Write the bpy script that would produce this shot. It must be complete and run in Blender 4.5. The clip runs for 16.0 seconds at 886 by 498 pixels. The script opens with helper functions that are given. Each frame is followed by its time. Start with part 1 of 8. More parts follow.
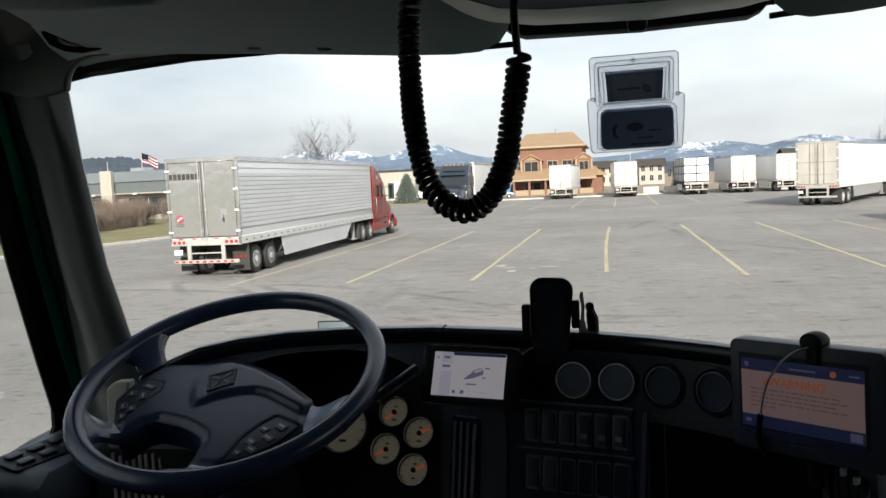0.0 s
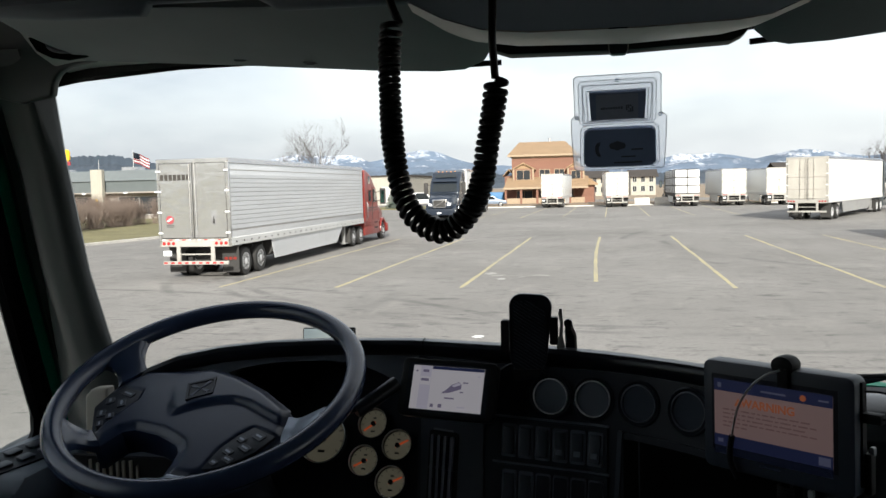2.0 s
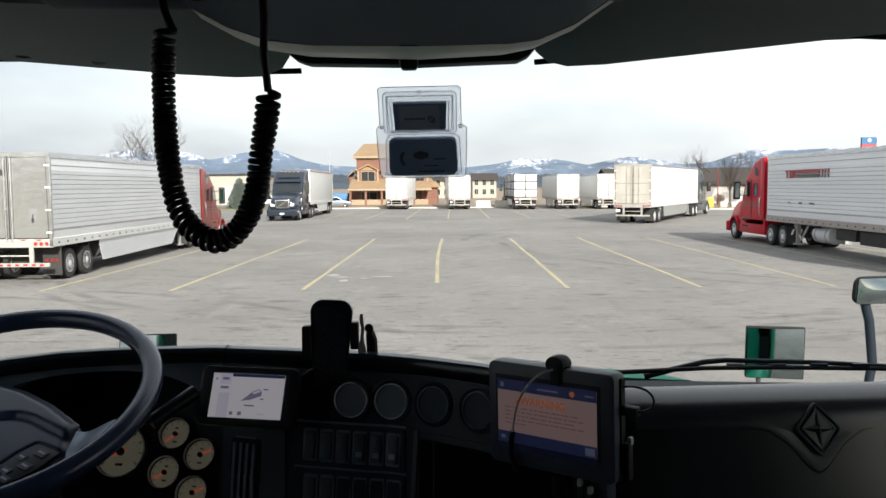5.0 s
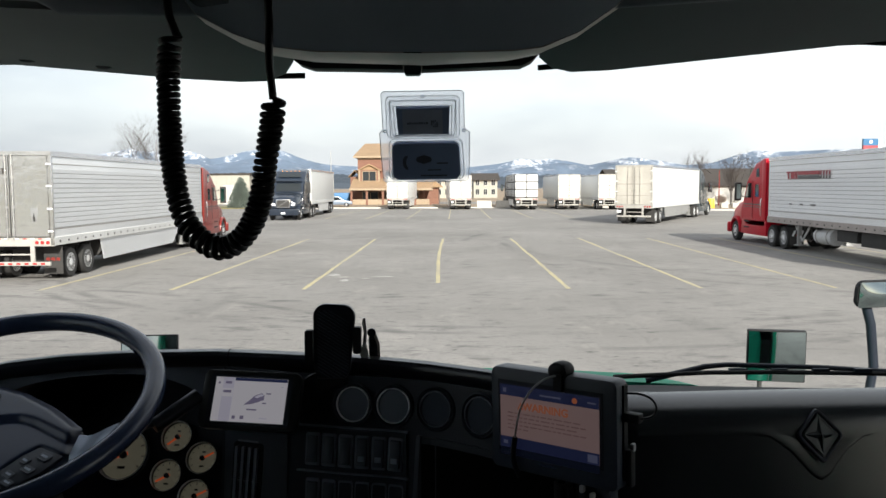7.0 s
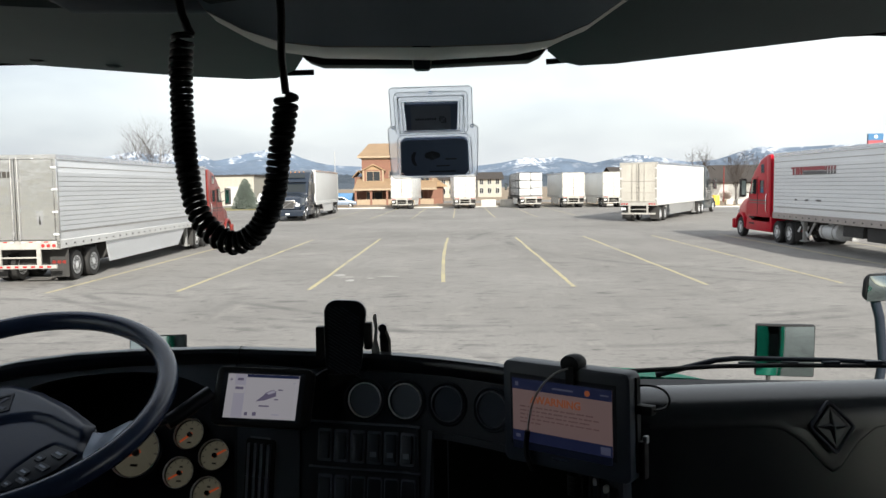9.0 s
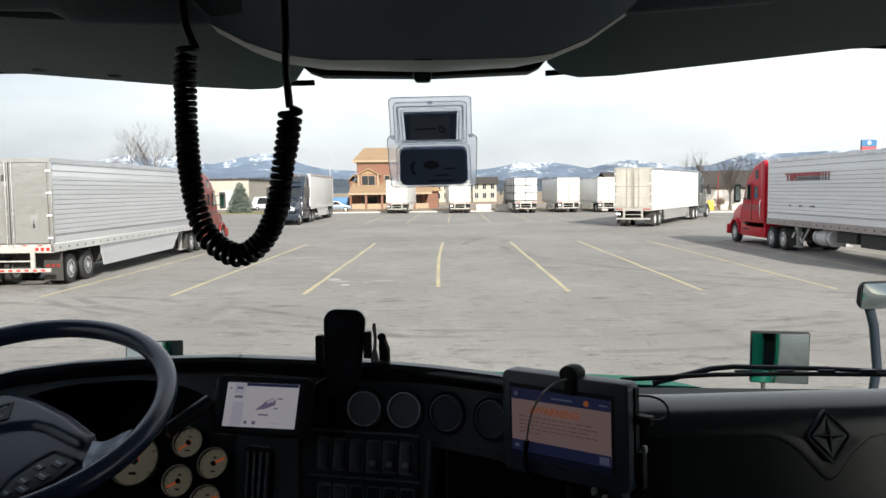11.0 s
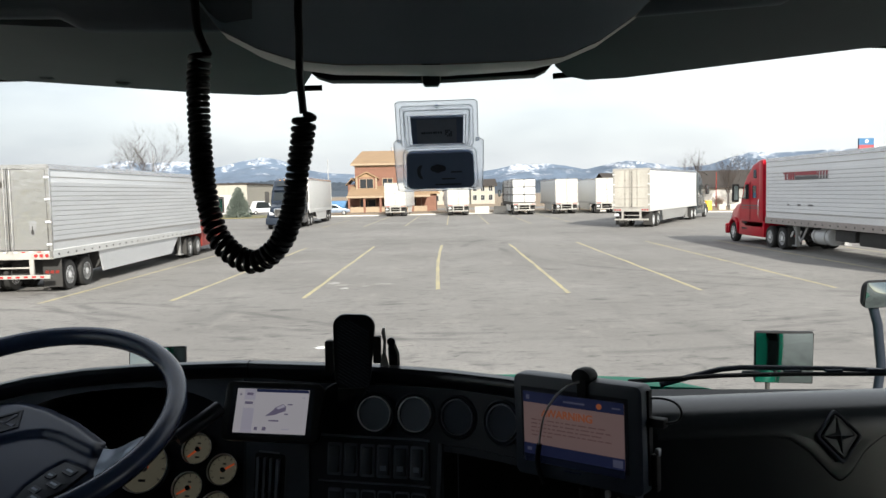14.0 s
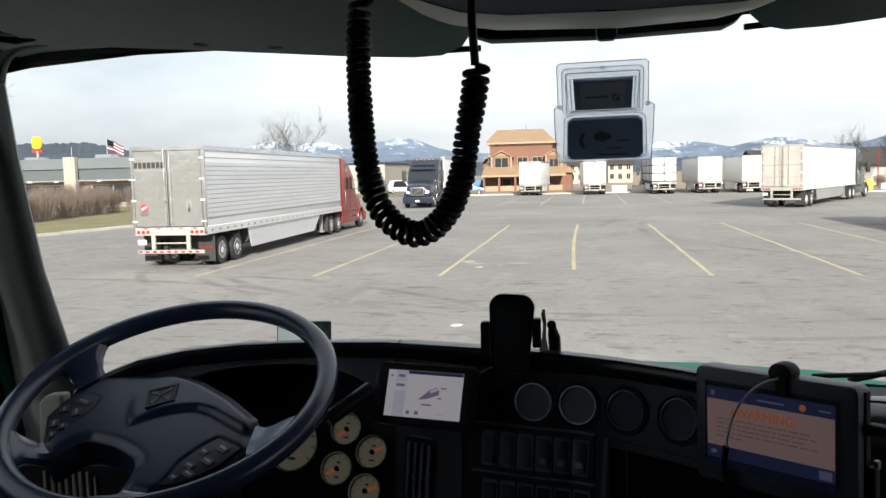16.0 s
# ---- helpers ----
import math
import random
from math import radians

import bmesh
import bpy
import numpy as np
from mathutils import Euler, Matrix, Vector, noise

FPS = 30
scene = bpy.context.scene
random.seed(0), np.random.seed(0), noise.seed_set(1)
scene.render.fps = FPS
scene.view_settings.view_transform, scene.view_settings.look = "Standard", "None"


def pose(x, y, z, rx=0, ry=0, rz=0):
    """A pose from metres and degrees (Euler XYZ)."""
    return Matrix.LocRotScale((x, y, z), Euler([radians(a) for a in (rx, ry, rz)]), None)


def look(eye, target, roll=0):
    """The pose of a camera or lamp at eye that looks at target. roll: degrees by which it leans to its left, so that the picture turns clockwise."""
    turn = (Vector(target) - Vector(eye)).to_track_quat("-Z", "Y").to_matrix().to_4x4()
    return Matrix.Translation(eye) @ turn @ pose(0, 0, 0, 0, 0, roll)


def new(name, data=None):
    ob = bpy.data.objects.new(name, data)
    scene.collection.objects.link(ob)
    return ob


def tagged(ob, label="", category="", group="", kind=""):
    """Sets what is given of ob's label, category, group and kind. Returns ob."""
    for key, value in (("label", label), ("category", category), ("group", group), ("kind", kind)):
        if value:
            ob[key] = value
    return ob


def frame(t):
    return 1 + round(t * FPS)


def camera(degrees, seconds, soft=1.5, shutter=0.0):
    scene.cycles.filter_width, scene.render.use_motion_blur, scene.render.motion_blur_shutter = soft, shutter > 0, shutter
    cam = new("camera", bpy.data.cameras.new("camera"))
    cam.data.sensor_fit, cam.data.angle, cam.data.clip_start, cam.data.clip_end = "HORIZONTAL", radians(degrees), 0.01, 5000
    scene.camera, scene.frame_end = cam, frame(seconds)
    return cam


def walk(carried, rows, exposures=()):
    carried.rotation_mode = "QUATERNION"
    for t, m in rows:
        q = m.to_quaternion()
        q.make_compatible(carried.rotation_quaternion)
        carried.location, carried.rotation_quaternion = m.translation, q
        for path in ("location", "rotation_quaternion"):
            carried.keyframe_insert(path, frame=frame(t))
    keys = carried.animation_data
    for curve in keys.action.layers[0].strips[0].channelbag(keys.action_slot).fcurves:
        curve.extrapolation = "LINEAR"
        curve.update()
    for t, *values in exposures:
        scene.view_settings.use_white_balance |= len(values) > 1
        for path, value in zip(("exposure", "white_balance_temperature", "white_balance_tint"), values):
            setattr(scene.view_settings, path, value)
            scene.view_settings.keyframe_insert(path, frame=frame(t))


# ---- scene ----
cam = camera(57.86, 16.0, soft=1.5)
# seconds, eye x y z, yaw, pitch, lean to the right
ROWS = [
    (0.0, 0.3107, 0.1823, 2.7738, 12.208, -4.780, 2.652),
    (0.5, 0.2955, 0.1843, 2.7773, 16.346, -4.404, 2.676),
    (1.0, 0.3042, 0.1878, 2.7789, 16.372, -4.324, 2.481),
    (1.5, 0.3224, 0.1820, 2.7874, 15.801, -4.265, 1.854),
    (2.0, 0.3275, 0.1772, 2.7872, 11.527, -4.366, 1.348),
    (2.5, 0.3232, 0.1741, 2.7958, 10.646, -4.430, 0.871),
    (3.0, 0.3460, 0.1886, 2.7924, 10.097, -4.543, 0.832),
    (3.5, 0.3882, 0.1780, 2.7841, 4.442, -4.480, 0.675),
    (4.0, 0.3977, 0.1672, 2.7927, 0.895, -4.519, 0.732),
    (6.5, 0.4001, 0.1598, 2.8000, 0.330, -4.325, 0.366),
    (7.0, 0.3956, 0.1610, 2.8042, 0.513, -4.453, 0.242),
    (7.5, 0.3970, 0.1589, 2.8033, 0.633, -4.525, 0.351),
    (8.0, 0.3905, 0.1559, 2.8128, 0.716, -4.509, 0.285),
    (8.5, 0.3893, 0.1570, 2.8130, 0.711, -4.593, 0.283),
    (9.0, 0.3870, 0.1587, 2.7977, 0.847, -4.493, 0.826),
    (11.5, 0.3798, 0.1517, 2.8075, 0.440, -4.165, 0.604),
    (12.0, 0.3816, 0.1568, 2.8055, 0.538, -4.163, 0.693),
    (12.5, 0.3752, 0.1572, 2.8085, 0.558, -4.139, 0.536),
    (13.0, 0.3686, 0.1501, 2.8091, 0.379, -4.103, 0.342),
    (13.5, 0.3572, 0.1522, 2.8121, 0.268, -4.030, 0.260),
    (14.0, 0.3641, 0.1536, 2.8089, 0.380, -4.004, 1.189),
    (14.5, 0.3647, 0.1474, 2.8106, 0.926, -4.000, 1.263),
    (15.0, 0.3612, 0.1449, 2.8133, 1.994, -3.954, 1.098),
    (15.5, 0.3513, 0.1608, 2.7947, 2.397, -4.086, 0.951),
    (16.0, 0.3160, 0.2498, 2.7963, 9.989, -5.279, 1.354),
]
walk(cam, [(t, pose(x, y, z, 0, 0, yaw) @ pose(0, 0, 0, 90 + pitch, 0, 0) @ pose(0, 0, 0, 0, 0, -lean))
           for t, x, y, z, yaw, pitch, lean in ROWS], exposures=[(0, 1.4), (0.6, 1.4), (1.3, 1.48), (2, 1.5), (14.5, 1.5), (16, 1.56)])

# ---- world ----
XC = 0.345                                    # middle of the cab
SUN_DIR = Vector((2.2, -9.0, 4.2)).normalized()  # towards the sun: behind the truck, a little to its right
world = bpy.data.worlds.new("sky")
scene.world = world
world.use_nodes = True
wt = world.node_tree
wt.nodes.clear()


def wnode(kind, **kw):
    n = wt.nodes.new(kind)
    for k, v in kw.items():
        n.inputs[k].default_value = v
    return n


sky = wt.nodes.new("ShaderNodeTexSky")
sky.sky_type = "NISHITA"
sky.sun_disc = False
sky.sun_elevation = math.asin(SUN_DIR.z)
sky.sun_rotation = math.atan2(SUN_DIR.x, SUN_DIR.y)
sky.air_density, sky.dust_density, sky.ozone_density = 1.2, 3.0, 1.0
tc = wt.nodes.new("ShaderNodeTexCoord")
mp = wt.nodes.new("ShaderNodeMapping")
mp.inputs["Scale"].default_value = (1.0, 1.0, 3.2)
n1 = wnode("ShaderNodeTexNoise", Scale=1.9, Detail=8.0, Roughness=0.55)
ramp = wt.nodes.new("ShaderNodeValToRGB")
ramp.color_ramp.elements[0].position, ramp.color_ramp.elements[1].position = 0.30, 0.68
ramp.color_ramp.elements[0].color = (0.238, 0.254, 0.290, 1)
ramp.color_ramp.elements[1].color = (0.455, 0.462, 0.472, 1)
skys = wt.nodes.new("ShaderNodeVectorMath")
skys.operation = "SCALE"
skys.inputs["Scale"].default_value = 0.10
mixc = wt.nodes.new("ShaderNodeMix")
mixc.data_type = "RGBA"
mixc.inputs["Factor"].default_value = 0.85
bg = wt.nodes.new("ShaderNodeBackground")
out = wt.nodes.new("ShaderNodeOutputWorld")
wt.links.new(tc.outputs["Generated"], mp.inputs["Vector"])
wt.links.new(mp.outputs["Vector"], n1.inputs["Vector"])
sx = wt.nodes.new("ShaderNodeSeparateXYZ")
lean_ = wt.nodes.new("ShaderNodeMath")
lean_.operation = "MULTIPLY_ADD"
lean_.inputs[1].default_value = 0.20
wt.links.new(tc.outputs["Generated"], sx.inputs[0])
wt.links.new(sx.outputs["X"], lean_.inputs[0])
wt.links.new(n1.outputs["Fac"], lean_.inputs[2])
wt.links.new(lean_.outputs[0], ramp.inputs["Fac"])
wt.links.new(sky.outputs["Color"], skys.inputs[0])
wt.links.new(skys.outputs["Vector"], mixc.inputs["A"])
wt.links.new(ramp.outputs["Color"], mixc.inputs["B"])
wt.links.new(mixc.outputs["Result"], bg.inputs["Color"])
bg.inputs["Strength"].default_value = 1.0
wt.links.new(bg.outputs["Background"], out.inputs["Surface"])

sun = new("sun", bpy.data.lights.new("sun", "SUN"))
sun.data.energy, sun.data.angle, sun.data.color = 3.0, radians(1.2), (1.0, 0.95, 0.88)
sun.matrix_world = look(SUN_DIR * 100, (0, 0, 0))


# ---- materials ----
def mat(name, base, rough=0.6, metal=0.0, vary=0.25, scale=8.0, bump=0.0, bscale=60.0, spec=0.5, second=None, stretch=(1, 1, 1), spread=0.0):
    """Principled surface whose colour wanders at two scales, with fine relief."""
    m = bpy.data.materials.new(name)
    m.use_nodes = True
    nt = m.node_tree
    b = nt.nodes["Principled BSDF"]
    b.inputs["Roughness"].default_value, b.inputs["Metallic"].default_value = rough, metal
    b.inputs["Specular IOR Level"].default_value = spec
    co = nt.nodes.new("ShaderNodeTexCoord")
    ma = nt.nodes.new("ShaderNodeMapping")
    ma.inputs["Scale"].default_value = stretch
    nt.links.new(co.outputs["Object"], ma.inputs["Vector"])
    big, small = nt.nodes.new("ShaderNodeTexNoise"), nt.nodes.new("ShaderNodeTexNoise")
    for n, s, d in ((big, scale * 0.15, 3), (small, scale, 6)):
        n.inputs["Scale"].default_value, n.inputs["Detail"].default_value = s, d
        nt.links.new(ma.outputs["Vector"], n.inputs["Vector"])
    add = nt.nodes.new("ShaderNodeMath")
    add.operation = "ADD"
    nt.links.new(big.outputs["Fac"], add.inputs[0])
    nt.links.new(small.outputs["Fac"], add.inputs[1])
    if spread:
        oi = nt.nodes.new("ShaderNodeObjectInfo")
        ml = nt.nodes.new("ShaderNodeMath")
        ml.operation = "MULTIPLY_ADD"
        ml.inputs[1].default_value = spread
        nt.links.new(oi.outputs["Random"], ml.inputs[0])
        nt.links.new(add.outputs[0], ml.inputs[2])
        add = ml
    r = nt.nodes.new("ShaderNodeMapRange")
    r.inputs["From Min"].default_value, r.inputs["From Max"].default_value = 0.65, 1.35 + spread
    nt.links.new(add.outputs[0], r.inputs["Value"])
    mx = nt.nodes.new("ShaderNodeMix")
    mx.data_type = "RGBA"
    lo = second or [c * (1 - vary) for c in base]
    mx.inputs["A"].default_value = (*lo, 1)
    mx.inputs["B"].default_value = (*[min(1, c * (1 + vary * 0.4)) for c in base], 1)
    nt.links.new(r.outputs["Result"], mx.inputs["Factor"])
    nt.links.new(mx.outputs["Result"], b.inputs["Base Color"])
    if bump:
        f = nt.nodes.new("ShaderNodeTexNoise")
        f.inputs["Scale"].default_value, f.inputs["Detail"].default_value = bscale, 4
        nt.links.new(co.outputs["Object"], f.inputs["Vector"])
        bp = nt.nodes.new("ShaderNodeBump")
        bp.inputs["Strength"].default_value, bp.inputs["Distance"].default_value = bump, 0.02 if bscale < 100 else 0.001
        nt.links.new(f.outputs["Fac"], bp.inputs["Height"])
        nt.links.new(bp.outputs["Normal"], b.inputs["Normal"])
    return m


def glow(name, color, strength):
    m = bpy.data.materials.new(name)
    m.use_nodes = True
    b = m.node_tree.nodes["Principled BSDF"]
    b.inputs["Base Color"].default_value = (*[c * 0.3 for c in color], 1)
    b.inputs["Roughness"].default_value = 0.25
    b.inputs["Emission Color"].default_value = (*color, 1)
    b.inputs["Emission Strength"].default_value = strength
    return m


def pane_material(name, tint, gloss, rough=0.02, body=0.0, body_color=(0.8, 0.8, 0.8)):
    """Thin clear sheet: light passes straight on, with a little gloss and, if wanted, a milky body."""
    m = bpy.data.materials.new(name)
    m.use_nodes = True
    nt = m.node_tree
    nt.nodes.clear()
    o = nt.nodes.new("ShaderNodeOutputMaterial")
    t, g, mx = nt.nodes.new("ShaderNodeBsdfTransparent"), nt.nodes.new("ShaderNodeBsdfGlossy"), nt.nodes.new("ShaderNodeMixShader")
    t.inputs["Color"].default_value = (*tint, 1)
    g.inputs["Roughness"].default_value = rough
    mx.inputs["Fac"].default_value = gloss
    nt.links.new(t.outputs[0], mx.inputs[1])
    nt.links.new(g.outputs[0], mx.inputs[2])
    last = mx
    if body:
        d, m2 = nt.nodes.new("ShaderNodeBsdfTranslucent"), nt.nodes.new("ShaderNodeMixShader")
        d.inputs["Color"].default_value = (*body_color, 1)
        m2.inputs["Fac"].default_value = body
        nt.links.new(mx.outputs[0], m2.inputs[1])
        nt.links.new(d.outputs[0], m2.inputs[2])
        last = m2
    nt.links.new(last.outputs[0], o.inputs["Surface"])
    return m


def asphalt_material():
    """Old grey asphalt: aggregate, pale worn patches, dark oil streaks along the bays, hairline cracks, tyre arcs."""
    m = bpy.data.materials.new("old_asphalt")
    m.use_nodes = True
    nt = m.node_tree
    b = nt.nodes["Principled BSDF"]
    b.inputs["Roughness"].default_value = 0.9
    b.inputs["Specular IOR Level"].default_value = 0.2
    co = nt.nodes.new("ShaderNodeTexCoord")

    def noise_at(s, scl, detail=5, rough=0.55):
        mp_ = nt.nodes.new("ShaderNodeMapping")
        mp_.inputs["Scale"].default_value = scl
        n = nt.nodes.new("ShaderNodeTexNoise")
        n.inputs["Scale"].default_value, n.inputs["Detail"].default_value, n.inputs["Roughness"].default_value = s, detail, rough
        nt.links.new(co.outputs["Object"], mp_.inputs["Vector"])
        nt.links.new(mp_.outputs["Vector"], n.inputs["Vector"])
        return n

    def rng(n, a, c, lo=0.0, hi=1.0):
        r = nt.nodes.new("ShaderNodeMapRange")
        for k, v in (("From Min", a), ("From Max", c), ("To Min", lo), ("To Max", hi)):
            r.inputs[k].default_value = v
        nt.links.new(n.outputs[0], r.inputs["Value"])
        return r

    def blend(a, c, fac):
        x = nt.nodes.new("ShaderNodeMix")
        x.data_type = "RGBA"
        for key, v in (("A", a), ("B", c)):
            if isinstance(v, tuple):
                x.inputs[key].default_value = (*v, 1)
            else:
                nt.links.new(v.outputs["Result"], x.inputs[key])
        nt.links.new(fac.outputs[0], x.inputs["Factor"])
        return x

    base = blend((0.194, 0.184, 0.172), (0.254, 0.242, 0.227), rng(noise_at(0.12, (1, 1, 1)), 0.35, 0.65))
    base = blend(base, (0.345, 0.325, 0.295), rng(noise_at(0.9, (1, 0.5, 1), 8, 0.7), 0.54, 0.70, 0, 0.40))
    base = blend(base, (0.085, 0.083, 0.080), rng(noise_at(1.1, (0.55, 1.4, 1), 6, 0.7), 0.575, 0.67, 0, 0.7))
    base = blend(base, (0.10, 0.098, 0.094), rng(noise_at(0.35, (1.2, 0.25, 1), 5, 0.7), 0.58, 0.75, 0, 0.5))
    base = blend(base, (0.09, 0.088, 0.085), rng(noise_at(14.0, (1, 1, 1), 3, 0.8), 0.55, 0.8, 0, 0.6))
    base = blend(base, (0.10, 0.098, 0.095), rng(noise_at(2.6, (0.5, 1.5, 1), 7, 0.72), 0.575, 0.63, 0, 0.7))
    base = blend(base, (0.34, 0.33, 0.31), rng(noise_at(4.3, (0.7, 1.2, 1), 6, 0.75), 0.58, 0.70, 0, 0.28))
    base = blend(base, (0.065, 0.064, 0.062), rng(noise_at(2.1, (0.75, 1.5, 1), 7, 0.75), 0.605, 0.64, 0, 0.8))
    base = blend(base, (0.12, 0.115, 0.108), rng(noise_at(7.0, (1, 1, 1), 6, 0.8), 0.54, 0.66, 0, 0.6))
    base = blend(base, (0.34, 0.325, 0.30), rng(noise_at(9.0, (1, 1, 1), 5, 0.8), 0.60, 0.72, 0, 0.35))
    vor = nt.nodes.new("ShaderNodeTexVoronoi")
    vor.feature = "DISTANCE_TO_EDGE"
    vor.inputs["Scale"].default_value = 0.16
    wob, vm = noise_at(0.7, (1, 1, 1), 4), nt.nodes.new("ShaderNodeVectorMath")
    vm.operation = "MULTIPLY_ADD"
    vm.inputs[1].default_value = (2.2, 2.2, 0)
    nt.links.new(wob.outputs["Color"], vm.inputs[0])
    nt.links.new(co.outputs["Object"], vm.inputs[2])
    nt.links.new(vm.outputs[0], vor.inputs["Vector"])
    base = blend(base, (0.05, 0.05, 0.05), rng(vor, 0.0008, 0.003, 0.22, 0.0))
    base = blend(base, (0.075, 0.074, 0.072), rng(noise_at(0.5, (0.7, 1.5, 1), 7, 0.75), 0.60, 0.70, 0, 0.6))
    for cx, cy, rad, wid in ((2.0, 31.0, 15.0, 0.16), (2.0, 31.0, 15.7, 0.14), (2.0, 31.0, 17.2, 0.16), (-16.0, 4.0, 17.5, 0.16), (-16.0, 4.0, 19.2, 0.16), (24.0, 40.0, 21.0, 0.2), (24.0, 40.0, 22.9, 0.2)):
        ds, sb, ab = nt.nodes.new("ShaderNodeVectorMath"), nt.nodes.new("ShaderNodeMath"), nt.nodes.new("ShaderNodeMath")
        ds.operation, sb.operation, ab.operation = "DISTANCE", "SUBTRACT", "ABSOLUTE"
        ds.inputs[1].default_value = (cx, cy, 0)
        sb.inputs[1].default_value = rad
        nt.links.new(co.outputs["Object"], ds.inputs[0])
        nt.links.new(ds.outputs["Value"], sb.inputs[0])
        nt.links.new(sb.outputs[0], ab.inputs[0])
        soft, patch, both = rng(ab, wid * 0.5, wid * 1.3, 0.5, 0.0), rng(noise_at(0.3, (1, 1, 1), 3), 0.46, 0.6), nt.nodes.new("ShaderNodeMath")
        both.operation = "MULTIPLY"
        nt.links.new(soft.outputs[0], both.inputs[0])
        nt.links.new(patch.outputs[0], both.inputs[1])
        base = blend(base, (0.09, 0.088, 0.085), both)
    nt.links.new(base.outputs["Result"], b.inputs["Base Color"])
    bp = nt.nodes.new("ShaderNodeBump")
    bp.inputs["Strength"].default_value, bp.inputs["Distance"].default_value = 0.35, 0.02
    nt.links.new(noise_at(30, (1, 1, 1), 4).outputs["Fac"], bp.inputs["Height"])
    nt.links.new(bp.outputs["Normal"], b.inputs["Normal"])
    return m


def worn_paint(name, color, under, amount=0.5):
    """Road paint rubbed away in flecks down to the asphalt."""
    m = mat(name, color, 0.8, vary=0.2, scale=6, second=under, stretch=(1, 0.35, 1))
    return m


M = {}
M["asphalt"] = asphalt_material()
M["yellow_paint"] = worn_paint("yellow_road_paint", (0.44, 0.375, 0.195), (0.26, 0.24, 0.19))
M["grass"] = mat("winter_grass", (0.185, 0.165, 0.075), 0.95, vary=0.4, scale=2.2, bump=0.6, bscale=40)
M["dirt"] = mat("dry_dirt_verge", (0.27, 0.205, 0.14), 0.95, vary=0.3, scale=1.5, bump=0.6, bscale=30)
M["concrete"] = mat("weathered_concrete", (0.50, 0.48, 0.44), 0.85, vary=0.25, scale=2, bump=0.3, bscale=40)
M["trailer_white"] = mat("white_trailer_skin", (0.72, 0.72, 0.70), 0.38, vary=0.12, scale=1.2, stretch=(1, 1, 0.3))
M["trailer_ribbed"] = mat("ribbed_aluminium_white", (0.78, 0.78, 0.78), 0.4, 0.0, vary=0.12, scale=1.4, stretch=(0.2, 0.2, 2.5))
M["trailer_grey"] = mat("grey_trailer_skin", (0.55, 0.55, 0.54), 0.45, vary=0.15, scale=1.0, stretch=(1, 1, 0.3))
M["dirty_door"] = mat("dented_dirty_white_door", (0.46, 0.435, 0.385), 0.5, vary=0.3, scale=1.3, bump=0.9, bscale=2.2, stretch=(1, 1, 0.35))
M["rod_grey"] = mat("dull_grey_steel_rod", (0.31, 0.29, 0.26), 0.55, 0.3, vary=0.25, scale=5)
M["trailer_alu"] = mat("ribbed_bare_aluminium", (0.61, 0.62, 0.635), 0.34, 0.25, vary=0.14, scale=1.4, stretch=(0.2, 0.2, 2.5))
M["skirt_grey"] = mat("dull_aluminium_skirt", (0.30, 0.30, 0.295), 0.4, 0.3, vary=0.2, scale=1.5)
M["rail_brown"] = mat("dusty_brown_grey_rail", (0.36, 0.315, 0.29), 0.6, vary=0.25, scale=3)
M["rim_bright"] = mat("polished_rim", (0.80, 0.80, 0.81), 0.28, 0.45, vary=0.15, scale=6)
M["dented"] = mat("dented_white_door", (0.66, 0.63, 0.57), 0.35, vary=0.22, scale=1.6, bump=0.9, bscale=2.2)
M["stainless"] = mat("stainless_door", (0.74, 0.735, 0.715), 0.17, 0.9, vary=0.10, scale=1.2, bump=1.0, bscale=1.5, stretch=(1, 1, 0.5))
M["alu"] = mat("brushed_aluminium", (0.74, 0.74, 0.75), 0.24, 0.9, vary=0.12, scale=6)
M["chrome"] = mat("chrome", (0.78, 0.78, 0.80), 0.10, 1.0, vary=0.05)
M["white_frame"] = mat("white_painted_steel", (0.37, 0.355, 0.325), 0.5, vary=0.3, scale=5)
M["rubber"] = mat("tyre_rubber", (0.022, 0.021, 0.020), 0.85, vary=0.3, scale=10, bump=0.3, bscale=60)
M["chassis"] = mat("dusty_black_chassis", (0.035, 0.033, 0.031), 0.75, vary=0.35, scale=5)
M["red_cab"] = mat("red_truck_paint", (0.46, 0.006, 0.020), 0.36, vary=0.1, scale=2, spec=0.18)
M["rust_red"] = mat("brick_red_truck_paint", (0.21, 0.024, 0.018), 0.28, vary=0.15, scale=2)
M["navy_cab"] = mat("dark_navy_truck_paint", (0.017, 0.024, 0.037), 0.2, vary=0.2, scale=2)
M["slate_cab"] = mat("slate_grey_truck_paint", (0.05, 0.06, 0.065), 0.25, vary=0.2, scale=2)
M["truck_glass"] = mat("tinted_truck_glass", (0.02, 0.024, 0.026), 0.06, vary=0.1)
M["red_lens"] = mat("red_lens", (0.36, 0.03, 0.03), 0.25, vary=0.1)
M["amber_lens"] = mat("amber_lens", (0.7, 0.25, 0.03), 0.25, vary=0.1)
M["clear_lens"] = mat("clear_lens", (0.6, 0.6, 0.62), 0.15, vary=0.1)
M["plate_white"] = mat("number_plate_white", (0.7, 0.72, 0.72), 0.4, vary=0.1)
M["sign_red"] = mat("red_sign_vinyl", (0.33, 0.045, 0.055), 0.5, vary=0.25, scale=5)
M["sign_grey"] = mat("dark_grey_vinyl", (0.09, 0.085, 0.085), 0.5, vary=0.2, scale=5)
